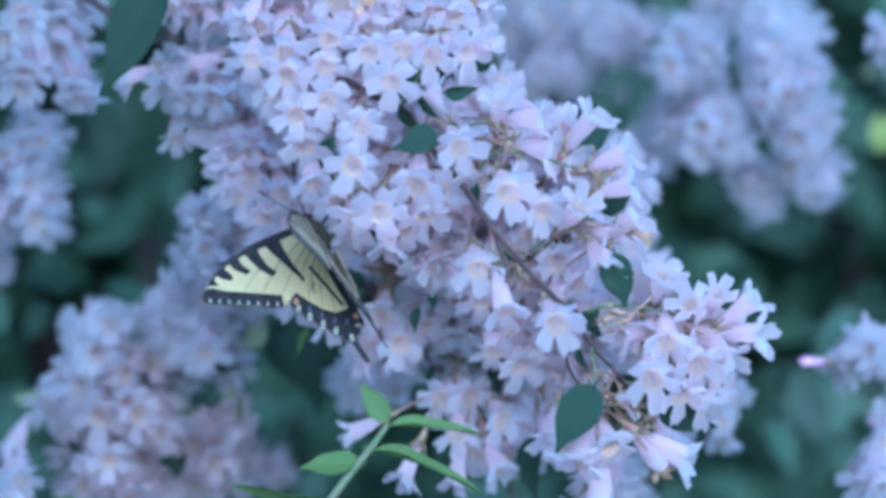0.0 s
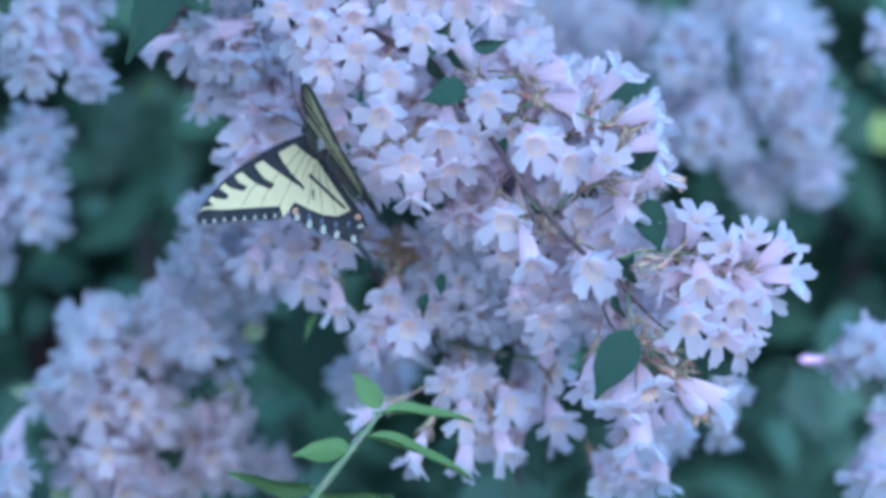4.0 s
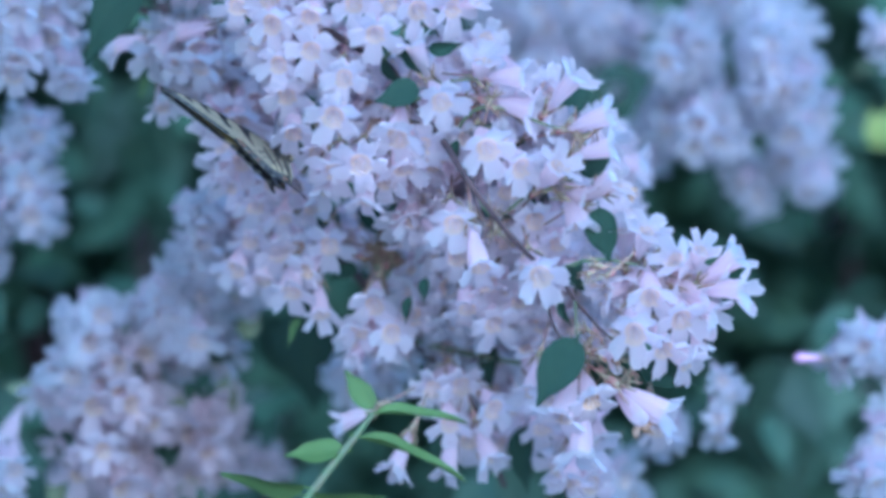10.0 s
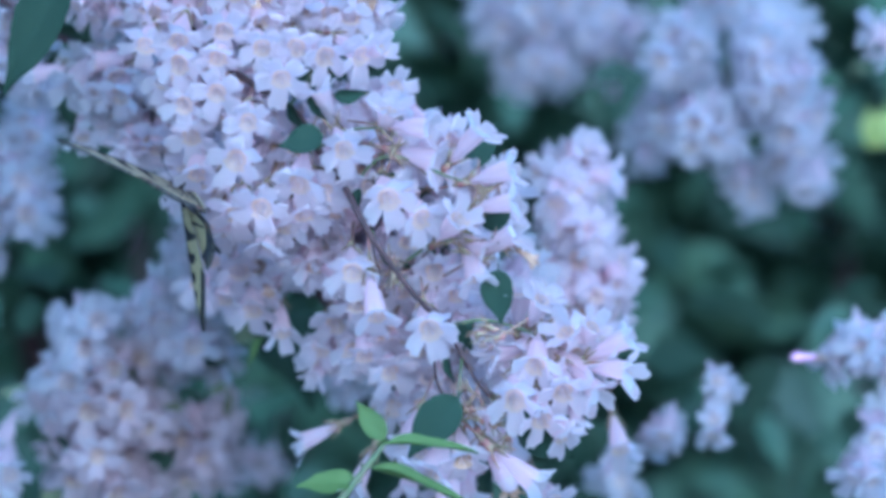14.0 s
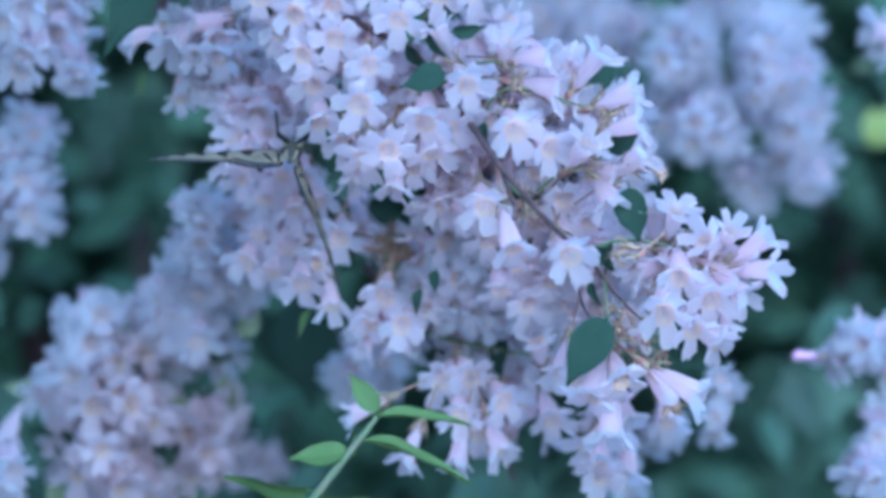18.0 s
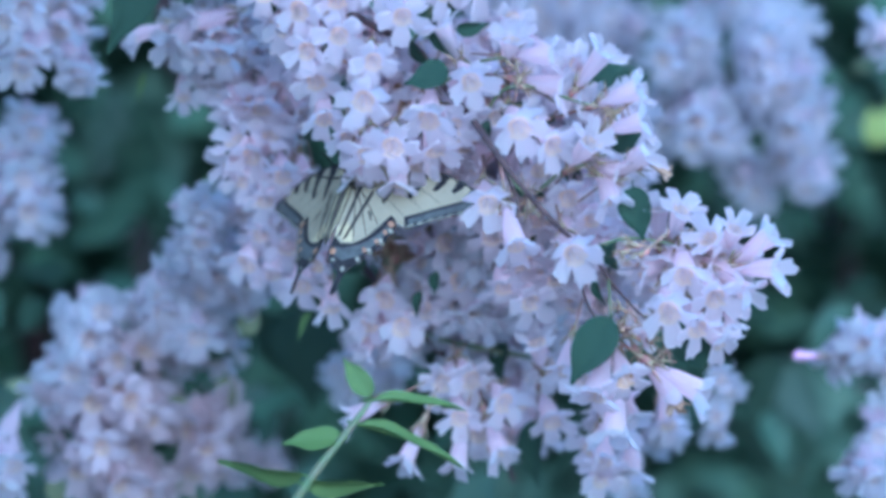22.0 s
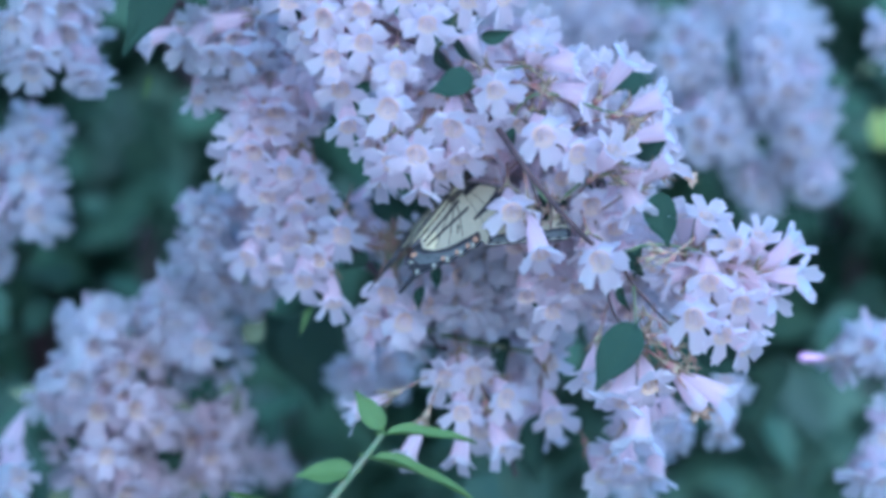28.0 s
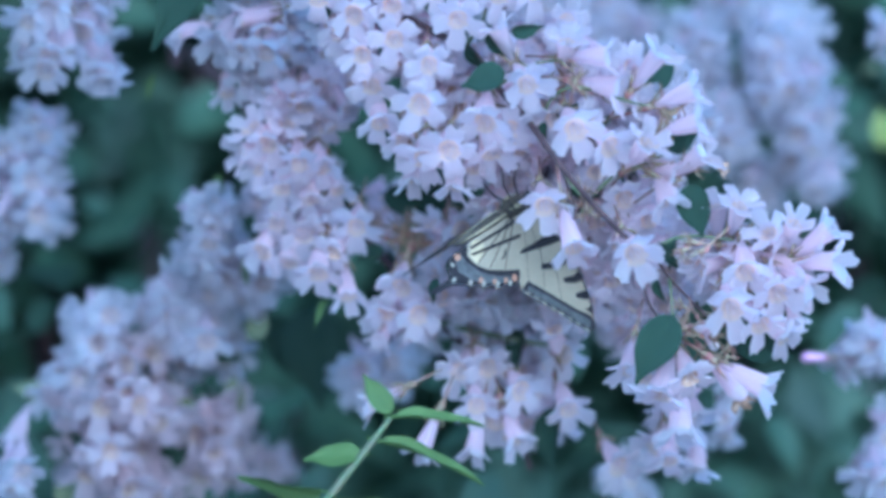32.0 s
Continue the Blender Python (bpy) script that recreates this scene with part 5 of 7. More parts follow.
def motions():
    walk(upper, [
        (0, pose(-0.0833, 1.27, 1.3004, 0, 0.00, 0)), (0.5, pose(-0.0854, 1.27, 1.3045, 0, 0.00, 0)), (1, pose(-0.0760, 1.27, 1.3113, 0, 0.00, 0)),
        (1.5, pose(-0.0815, 1.27, 1.3069, 0, 0.00, 0)), (2, pose(-0.0726, 1.27, 1.3116, 0, 0.00, 0)), (2.5, pose(-0.0807, 1.27, 1.3092, 0, 0.00, 0)),
        (3, pose(-0.0776, 1.27, 1.3095, 0, 0.00, 0)), (3.5, pose(-0.0739, 1.27, 1.3097, 0, 0.00, 0)), (5.5, pose(-0.0838, 1.27, 1.3090, 0, 0.00, 0)),
        (6, pose(-0.0760, 1.27, 1.3118, 0, 0.00, 0)), (6.5, pose(-0.0784, 1.27, 1.3116, 0, 0.00, 0)), (7, pose(-0.0794, 1.27, 1.3108, 0, 0.00, 0)),
        (7.5, pose(-0.0794, 1.27, 1.3113, 0, 0.00, 0)), (8, pose(-0.0812, 1.27, 1.3100, 0, 0.00, 0)), (8.5, pose(-0.0802, 1.27, 1.3103, 0, 0.00, 0)),
        (9, pose(-0.0841, 1.27, 1.3098, 0, 0.00, 0)), (9.5, pose(-0.0849, 1.27, 1.3085, 0, 0.00, 0)), (10, pose(-0.0862, 1.27, 1.3087, 0, 0.00, 0)),
        (10.5, pose(-0.0883, 1.27, 1.3097, 0, 0.00, 0)), (11, pose(-0.0859, 1.27, 1.3103, 0, 0.00, 0)), (11.5, pose(-0.0888, 1.27, 1.3090, 0, 0.00, 0)),
        (12, pose(-0.0898, 1.27, 1.3077, 0, 0.00, 0)), (12.5, pose(-0.0872, 1.27, 1.3066, 0, 0.00, 0)), (13, pose(-0.0964, 1.27, 1.3048, 0, 0.00, 0)),
        (13.5, pose(-0.1068, 1.27, 1.3043, 0, 0.00, 0)), (14, pose(-0.1097, 1.27, 1.2996, 0, 0.00, 0)), (14.5, pose(-0.1099, 1.27, 1.2998, 0, 0.00, 0)),
        (16.5, pose(-0.0825, 1.27, 1.3105, 0, 0.00, 0)), (17, pose(-0.0765, 1.27, 1.3118, 0, 0.00, 0)), (17.5, pose(-0.0793, 1.27, 1.3107, 0, 0.00, 0)),
        (18, pose(-0.0798, 1.27, 1.3108, 0, 0.00, 0)), (18.5, pose(-0.0809, 1.27, 1.3108, 0, 0.00, 0)), (19, pose(-0.0833, 1.27, 1.3098, 0, 0.00, 0)),
        (19.5, pose(-0.0769, 1.27, 1.3124, 0, 0.00, 0)), (20, pose(-0.0793, 1.27, 1.3124, 0, 0.00, 0)), (20.5, pose(-0.0790, 1.27, 1.3115, 0, 0.00, 0)),
        (21, pose(-0.0797, 1.27, 1.3120, 0, 0.00, 0)), (21.5, pose(-0.0803, 1.27, 1.3109, 0, 0.00, 0)), (22, pose(-0.0792, 1.27, 1.3113, 0, 0.00, 0)),
        (22.5, pose(-0.0819, 1.27, 1.3118, 0, 0.00, 0)), (23, pose(-0.0807, 1.27, 1.3124, 0, 0.00, 0)), (23.5, pose(-0.0807, 1.27, 1.3112, 0, 0.00, 0)),
        (24, pose(-0.0811, 1.27, 1.3115, 0, 0.00, 0)), (24.5, pose(-0.0807, 1.27, 1.3108, 0, 0.00, 0)), (25, pose(-0.0788, 1.27, 1.3108, 0, 0.00, 0)),
        (25.5, pose(-0.0841, 1.27, 1.3083, 0, 0.00, 0)), (27.5, pose(-0.0777, 1.27, 1.3100, 0, 0.00, 0)), (28, pose(-0.0763, 1.27, 1.3112, 0, 0.00, 0)),
        (28.5, pose(-0.0702, 1.27, 1.3150, 0, 0.00, 0)), (29, pose(-0.0709, 1.27, 1.3173, 0, 0.00, 0)), (29.5, pose(-0.0687, 1.27, 1.3169, 0, 0.00, 0)),
        (30, pose(-0.0711, 1.27, 1.3172, 0, 0.00, 0)), (30.5, pose(-0.0711, 1.27, 1.3173, 0, 0.00, 0)), (31, pose(-0.0687, 1.27, 1.3130, 0, 0.00, 0)),
        (31.5, pose(-0.0704, 1.27, 1.3114, 0, 0.00, 0)), (32, pose(-0.0683, 1.27, 1.3129, 0, 0.00, 0)),
    ])
    walk(bough, [
        (0, pose(-0.0357, 1.243, 1.2994, 0, -1.13, 0)), (0.5, pose(-0.0394, 1.243, 1.3040, 0, -1.84, 0)), (1, pose(-0.0281, 1.243, 1.3130, 0, -2.63, 0)),
        (1.5, pose(-0.0355, 1.243, 1.3082, 0, -1.56, 0)), (2, pose(-0.0255, 1.243, 1.3126, 0, -3.99, 0)), (2.5, pose(-0.0350, 1.243, 1.3103, 0, -2.65, 0)),
        (3, pose(-0.0308, 1.243, 1.3118, 0, -1.87, 0)), (3.5, pose(-0.0253, 1.243, 1.3132, 0, -1.11, 0)), (5.5, pose(-0.0368, 1.243, 1.3126, 0, 0.39, 0)),
        (6, pose(-0.0277, 1.243, 1.3158, 0, -0.56, 0)), (6.5, pose(-0.0312, 1.243, 1.3143, 0, -2.17, 0)), (7, pose(-0.0321, 1.243, 1.3141, 0, -2.32, 0)),
        (7.5, pose(-0.0321, 1.243, 1.3150, 0, -0.88, 0)), (8, pose(-0.0347, 1.243, 1.3129, 0, -0.90, 0)), (8.5, pose(-0.0328, 1.243, 1.3138, 0, -0.58, 0)),
        (9, pose(-0.0373, 1.243, 1.3135, 0, 0.00, 0)), (9.5, pose(-0.0376, 1.243, 1.3119, 0, 0.30, 0)), (10, pose(-0.0390, 1.243, 1.3129, 0, 1.14, 0)),
        (10.5, pose(-0.0414, 1.243, 1.3143, 0, 0.58, 0)), (11, pose(-0.0381, 1.243, 1.3142, 0, 0.33, 0)), (11.5, pose(-0.0418, 1.243, 1.3128, 0, 0.52, 0)),
        (12, pose(-0.0423, 1.243, 1.3111, 0, 0.84, 0)), (12.5, pose(-0.0396, 1.243, 1.3096, 0, 0.75, 0)), (13, pose(-0.0502, 1.243, 1.3079, 0, 2.28, 0)),
        (13.5, pose(-0.0632, 1.243, 1.3073, 0, 1.77, 0)), (14, pose(-0.0652, 1.243, 1.3004, 0, 3.53, 0)), (14.5, pose(-0.0643, 1.243, 1.3013, 0, 3.42, 0)),
        (16.5, pose(-0.0350, 1.243, 1.3157, 0, -0.95, 0)), (17, pose(-0.0280, 1.243, 1.3174, 0, -1.81, 0)), (17.5, pose(-0.0314, 1.243, 1.3158, 0, -0.71, 0)),
        (18, pose(-0.0315, 1.243, 1.3157, 0, -1.12, 0)), (18.5, pose(-0.0333, 1.243, 1.3166, 0, -1.20, 0)), (19, pose(-0.0354, 1.243, 1.3156, 0, -0.27, 0)),
        (19.5, pose(-0.0293, 1.243, 1.3185, 0, -1.81, 0)), (20, pose(-0.0327, 1.243, 1.3190, 0, -1.55, 0)), (20.5, pose(-0.0308, 1.243, 1.3171, 0, -0.71, 0)),
        (21, pose(-0.0321, 1.243, 1.3180, 0, -1.24, 0)), (21.5, pose(-0.0316, 1.243, 1.3168, 0, -0.66, 0)), (22, pose(-0.0305, 1.243, 1.3166, 0, -0.91, 0)),
        (22.5, pose(-0.0331, 1.243, 1.3175, 0, -0.79, 0)), (23, pose(-0.0317, 1.243, 1.3179, 0, -0.62, 0)), (23.5, pose(-0.0318, 1.243, 1.3163, 0, -0.64, 0)),
        (24, pose(-0.0316, 1.243, 1.3167, 0, -0.34, 0)), (24.5, pose(-0.0309, 1.243, 1.3155, 0, -0.07, 0)), (25, pose(-0.0294, 1.243, 1.3151, 0, -0.75, 0)),
        (25.5, pose(-0.0348, 1.243, 1.3123, 0, 0.53, 0)), (27.5, pose(-0.0259, 1.243, 1.3135, 0, -0.11, 0)), (28, pose(-0.0249, 1.243, 1.3151, 0, -0.64, 0)),
        (28.5, pose(-0.0179, 1.243, 1.3210, 0, -2.04, 0)), (29, pose(-0.0202, 1.243, 1.3227, 0, -2.35, 0)), (29.5, pose(-0.0175, 1.243, 1.3224, 0, -2.38, 0)),
        (30, pose(-0.0209, 1.243, 1.3229, 0, -1.91, 0)), (30.5, pose(-0.0203, 1.243, 1.3232, 0, -2.02, 0)), (31, pose(-0.0155, 1.243, 1.3165, 0, -0.64, 0)),
        (31.5, pose(-0.0187, 1.243, 1.3149, 0, -0.77, 0)), (32, pose(-0.0168, 1.243, 1.3161, 0, -1.43, 0)),
    ])
    walk(tip, [
        (0, pose(0.0619, 1.238, 1.2192, 0, -0.16, 0)), (0.5, pose(0.0592, 1.238, 1.2247, 0, 0.03, 0)), (1, pose(0.0733, 1.238, 1.2371, 0, -1.97, 0)),
        (1.5, pose(0.0629, 1.238, 1.2294, 0, 0.71, 0)), (2, pose(0.0766, 1.238, 1.2383, 0, -2.75, 0)), (2.5, pose(0.0650, 1.238, 1.2330, 0, -0.68, 0)),
        (3, pose(0.0690, 1.238, 1.2344, 0, -1.52, 0)), (3.5, pose(0.0747, 1.238, 1.2355, 0, -2.26, 0)), (5.5, pose(0.0611, 1.238, 1.2319, 0, 0.27, 0)),
        (6, pose(0.0720, 1.238, 1.2376, 0, -1.61, 0)), (6.5, pose(0.0683, 1.238, 1.2367, 0, -1.24, 0)), (7, pose(0.0672, 1.238, 1.2356, 0, -1.12, 0)),
        (7.5, pose(0.0671, 1.238, 1.2367, 0, -1.37, 0)), (8, pose(0.0644, 1.238, 1.2341, 0, -0.58, 0)), (8.5, pose(0.0665, 1.238, 1.2347, 0, -0.71, 0)),
        (9, pose(0.0607, 1.238, 1.2336, 0, 0.00, 0)), (9.5, pose(0.0602, 1.238, 1.2310, 0, 0.56, 0)), (10, pose(0.0582, 1.238, 1.2313, 0, 0.72, 0)),
        (10.5, pose(0.0561, 1.238, 1.2332, 0, 0.96, 0)), (11, pose(0.0599, 1.238, 1.2340, 0, 0.07, 0)), (11.5, pose(0.0550, 1.238, 1.2311, 0, 1.09, 0)),
        (12, pose(0.0545, 1.238, 1.2293, 0, 0.57, 0)), (12.5, pose(0.0573, 1.238, 1.2274, 0, 0.76, 0)), (13, pose(0.0435, 1.238, 1.2231, 0, 2.93, 0)),
        (13.5, pose(0.0303, 1.238, 1.2219, 0, 4.40, 0)), (14, pose(0.0254, 1.238, 1.2115, 0, 8.84, 0)), (14.5, pose(0.0278, 1.238, 1.2127, 0, 6.79, 0)),
        (16.5, pose(0.0641, 1.238, 1.2362, 0, 0.86, 0)), (17, pose(0.0729, 1.238, 1.2399, 0, -0.79, 0)), (17.5, pose(0.0678, 1.238, 1.2366, 0, 0.26, 0)),
        (18, pose(0.0676, 1.238, 1.2364, 0, 0.82, 0)), (18.5, pose(0.0658, 1.238, 1.2376, 0, 0.56, 0)), (19, pose(0.0630, 1.238, 1.2355, 0, 0.67, 0)),
        (19.5, pose(0.0710, 1.238, 1.2411, 0, -0.77, 0)), (20, pose(0.0671, 1.238, 1.2407, 0, 0.44, 0)), (20.5, pose(0.0681, 1.238, 1.2375, 0, 0.76, 0)),
        (21, pose(0.0673, 1.238, 1.2389, 0, 0.53, 0)), (21.5, pose(0.0673, 1.238, 1.2368, 0, 1.04, 0)), (22, pose(0.0686, 1.238, 1.2368, 0, 0.84, 0)),
        (22.5, pose(0.0659, 1.238, 1.2376, 0, 1.25, 0)), (23, pose(0.0675, 1.238, 1.2378, 0, 1.29, 0)), (23.5, pose(0.0669, 1.238, 1.2359, 0, 1.56, 0)),
        (24, pose(0.0671, 1.238, 1.2365, 0, 1.54, 0)), (24.5, pose(0.0678, 1.238, 1.2347, 0, 1.23, 0)), (25, pose(0.0698, 1.238, 1.2352, 0, 0.54, 0)),
        (25.5, pose(0.0627, 1.238, 1.2306, 0, 1.56, 0)), (27.5, pose(0.0726, 1.238, 1.2326, 0, 1.23, 0)), (28, pose(0.0743, 1.238, 1.2355, 0, 1.10, 0)),
        (28.5, pose(0.0830, 1.238, 1.2440, 0, -0.57, 0)), (29, pose(0.0808, 1.238, 1.2457, 0, -1.00, 0)), (29.5, pose(0.0839, 1.238, 1.2459, 0, -1.06, 0)),
        (30, pose(0.0797, 1.238, 1.2459, 0, -1.02, 0)), (30.5, pose(0.0807, 1.238, 1.2464, 0, -1.75, 0)), (31, pose(0.0840, 1.238, 1.2367, 0, -0.18, 0)),
        (31.5, pose(0.0809, 1.238, 1.2357, 0, -0.01, 0)), (32, pose(0.0841, 1.238, 1.2384, 0, -1.10, 0)),
    ])
    walk(lower, [
        (0, pose(-0.0039, 1.3, 1.2196, 0, 0.00, 0)), (0.5, pose(-0.0047, 1.3, 1.2198, 0, 0.00, 0)), (1, pose(-0.0033, 1.3, 1.2229, 0, 0.00, 0)),
        (1.5, pose(-0.0026, 1.3, 1.2224, 0, 0.00, 0)), (2, pose(-0.0014, 1.3, 1.2245, 0, 0.00, 0)), (2.5, pose(-0.0023, 1.3, 1.2233, 0, 0.00, 0)),
        (3, pose(-0.0018, 1.3, 1.2232, 0, 0.00, 0)), (3.5, pose(-0.0011, 1.3, 1.2235, 0, 0.00, 0)), (5.5, pose(-0.0033, 1.3, 1.2232, 0, 0.00, 0)),
        (6, pose(-0.0028, 1.3, 1.2232, 0, 0.00, 0)), (6.5, pose(-0.0030, 1.3, 1.2231, 0, 0.00, 0)), (7, pose(-0.0031, 1.3, 1.2231, 0, 0.00, 0)),
        (7.5, pose(-0.0031, 1.3, 1.2232, 0, 0.00, 0)), (8, pose(-0.0032, 1.3, 1.2227, 0, 0.00, 0)), (8.5, pose(-0.0030, 1.3, 1.2228, 0, 0.00, 0)),
        (9, pose(-0.0042, 1.3, 1.2223, 0, 0.00, 0)), (9.5, pose(-0.0055, 1.3, 1.2215, 0, 0.00, 0)), (10, pose(-0.0051, 1.3, 1.2216, 0, 0.00, 0)),
        (10.5, pose(-0.0060, 1.3, 1.2212, 0, 0.00, 0)), (11, pose(-0.0059, 1.3, 1.2212, 0, 0.00, 0)), (11.5, pose(-0.0064, 1.3, 1.2213, 0, 0.00, 0)),
        (12, pose(-0.0068, 1.3, 1.2204, 0, 0.00, 0)), (12.5, pose(-0.0058, 1.3, 1.2203, 0, 0.00, 0)), (13, pose(-0.0093, 1.3, 1.2180, 0, 0.00, 0)),
        (13.5, pose(-0.0146, 1.3, 1.2163, 0, 0.00, 0)), (14, pose(-0.0157, 1.3, 1.2157, 0, 0.00, 0)), (14.5, pose(-0.0125, 1.3, 1.2174, 0, 0.00, 0)),
        (16.5, pose(-0.0023, 1.3, 1.2234, 0, 0.00, 0)), (17, pose(-0.0013, 1.3, 1.2239, 0, 0.00, 0)), (17.5, pose(-0.0010, 1.3, 1.2234, 0, 0.00, 0)),
        (18, pose(-0.0013, 1.3, 1.2234, 0, 0.00, 0)), (18.5, pose(-0.0010, 1.3, 1.2225, 0, 0.00, 0)), (19, pose(-0.0007, 1.3, 1.2228, 0, 0.00, 0)),
        (19.5, pose(-0.0015, 1.3, 1.2231, 0, 0.00, 0)), (20, pose(-0.0015, 1.3, 1.2225, 0, 0.00, 0)), (20.5, pose(-0.0012, 1.3, 1.2234, 0, 0.00, 0)),
        (21, pose(-0.0012, 1.3, 1.2228, 0, 0.00, 0)), (21.5, pose(-0.0018, 1.3, 1.2228, 0, 0.00, 0)), (22, pose(-0.0015, 1.3, 1.2228, 0, 0.00, 0)),
        (22.5, pose(-0.0028, 1.3, 1.2228, 0, 0.00, 0)), (23, pose(-0.0028, 1.3, 1.2231, 0, 0.00, 0)), (23.5, pose(-0.0026, 1.3, 1.2228, 0, 0.00, 0)),
        (24, pose(-0.0026, 1.3, 1.2225, 0, 0.00, 0)), (24.5, pose(-0.0028, 1.3, 1.2228, 0, 0.00, 0)), (25, pose(-0.0023, 1.3, 1.2234, 0, 0.00, 0)),
        (25.5, pose(-0.0026, 1.3, 1.2231, 0, 0.00, 0)), (27.5, pose(-0.0018, 1.3, 1.2255, 0, 0.00, 0)), (28, pose(-0.0026, 1.3, 1.2249, 0, 0.00, 0)),
        (28.5, pose(-0.0009, 1.3, 1.2265, 0, 0.00, 0)), (29, pose(-0.0003, 1.3, 1.2275, 0, 0.00, 0)), (29.5, pose(-0.0001, 1.3, 1.2272, 0, 0.00, 0)),
        (30, pose(-0.0001, 1.3, 1.2282, 0, 0.00, 0)), (30.5, pose(0.0014, 1.3, 1.2292, 0, 0.00, 0)), (31, pose(0.0020, 1.3, 1.2286, 0, 0.00, 0)),
        (31.5, pose(0.0009, 1.3, 1.2269, 0, 0.00, 0)), (32, pose(0.0010, 1.3, 1.2271, 0, 0.00, 0)),
    ])
    walk(shoot, [
        (0, pose(-0.0269, 1.2, 1.1921, 0, 0.00, 0)), (0.5, pose(-0.0285, 1.2, 1.1930, 0, 0.00, 0)), (1, pose(-0.0299, 1.2, 1.1946, 0, 0.00, 0)),
        (1.5, pose(-0.0297, 1.2, 1.1955, 0, 0.00, 0)), (2, pose(-0.0290, 1.2, 1.1940, 0, 0.00, 0)), (2.5, pose(-0.0287, 1.2, 1.1940, 0, 0.00, 0)),
        (3, pose(-0.0291, 1.2, 1.1943, 0, 0.00, 0)), (3.5, pose(-0.0290, 1.2, 1.1950, 0, 0.00, 0)), (5.5, pose(-0.0294, 1.2, 1.1955, 0, 0.00, 0)),
        (6, pose(-0.0291, 1.2, 1.1959, 0, 0.00, 0)), (6.5, pose(-0.0291, 1.2, 1.1959, 0, 0.00, 0)), (7, pose(-0.0291, 1.2, 1.1959, 0, 0.00, 0)),
        (7.5, pose(-0.0296, 1.2, 1.1960, 0, 0.00, 0)), (8, pose(-0.0296, 1.2, 1.1960, 0, 0.00, 0)), (8.5, pose(-0.0294, 1.2, 1.1960, 0, 0.00, 0)),
        (9, pose(-0.0296, 1.2, 1.1955, 0, 0.00, 0)), (9.5, pose(-0.0299, 1.2, 1.1942, 0, 0.00, 0)), (10, pose(-0.0298, 1.2, 1.1945, 0, 0.00, 0)),
        (10.5, pose(-0.0306, 1.2, 1.1945, 0, 0.00, 0)), (11, pose(-0.0306, 1.2, 1.1962, 0, 0.00, 0)), (11.5, pose(-0.0311, 1.2, 1.1950, 0, 0.00, 0)),
        (12, pose(-0.0308, 1.2, 1.1947, 0, 0.00, 0)), (12.5, pose(-0.0244, 1.2, 1.1927, 0, 0.00, 0)), (13, pose(-0.0257, 1.2, 1.1876, 0, 0.00, 0)),
        (13.5, pose(-0.0267, 1.2, 1.1876, 0, 0.00, 0)), (14, pose(-0.0254, 1.2, 1.1856, 0, 0.00, 0)), (14.5, pose(-0.0257, 1.2, 1.1915, 0, 0.00, 0)),
        (16.5, pose(-0.0294, 1.2, 1.1969, 0, 0.00, 0)), (17, pose(-0.0296, 1.2, 1.1974, 0, 0.00, 0)), (17.5, pose(-0.0289, 1.2, 1.1957, 0, 0.00, 0)),
        (18, pose(-0.0279, 1.2, 1.1930, 0, 0.00, 0)), (18.5, pose(-0.0286, 1.2, 1.1952, 0, 0.00, 0)), (19, pose(-0.0291, 1.2, 1.1967, 0, 0.00, 0)),
        (19.5, pose(-0.0296, 1.2, 1.1969, 0, 0.00, 0)), (20, pose(-0.0306, 1.2, 1.1989, 0, 0.00, 0)), (20.5, pose(-0.0298, 1.2, 1.1977, 0, 0.00, 0)),
        (21, pose(-0.0296, 1.2, 1.1974, 0, 0.00, 0)), (21.5, pose(-0.0296, 1.2, 1.1972, 0, 0.00, 0)), (22, pose(-0.0299, 1.2, 1.1974, 0, 0.00, 0)),
        (22.5, pose(-0.0311, 1.2, 1.1982, 0, 0.00, 0)), (23, pose(-0.0311, 1.2, 1.1982, 0, 0.00, 0)), (23.5, pose(-0.0316, 1.2, 1.1984, 0, 0.00, 0)),
        (24, pose(-0.0306, 1.2, 1.1972, 0, 0.00, 0)), (24.5, pose(-0.0296, 1.2, 1.1955, 0, 0.00, 0)), (25, pose(-0.0291, 1.2, 1.1957, 0, 0.00, 0)),
        (25.5, pose(-0.0301, 1.2, 1.1959, 0, 0.00, 0)), (27.5, pose(-0.0281, 1.2, 1.1910, 0, 0.00, 0)), (28, pose(-0.0281, 1.2, 1.1886, 0, 0.00, 0)),
        (28.5, pose(-0.0276, 1.2, 1.1954, 0, 0.00, 0)), (29, pose(-0.0284, 1.2, 1.1982, 0, 0.00, 0)), (29.5, pose(-0.0294, 1.2, 1.2014, 0, 0.00, 0)),
        (30, pose(-0.0308, 1.2, 1.2043, 0, 0.00, 0)), (30.5, pose(-0.0289, 1.2, 1.2011, 0, 0.00, 0)), (31, pose(-0.0286, 1.2, 1.1964, 0, 0.00, 0)),
        (31.5, pose(-0.0235, 1.2, 1.1895, 0, 0.00, 0)), (32, pose(-0.0266, 1.2, 1.1932, 0, 0.00, 0)),
    ])
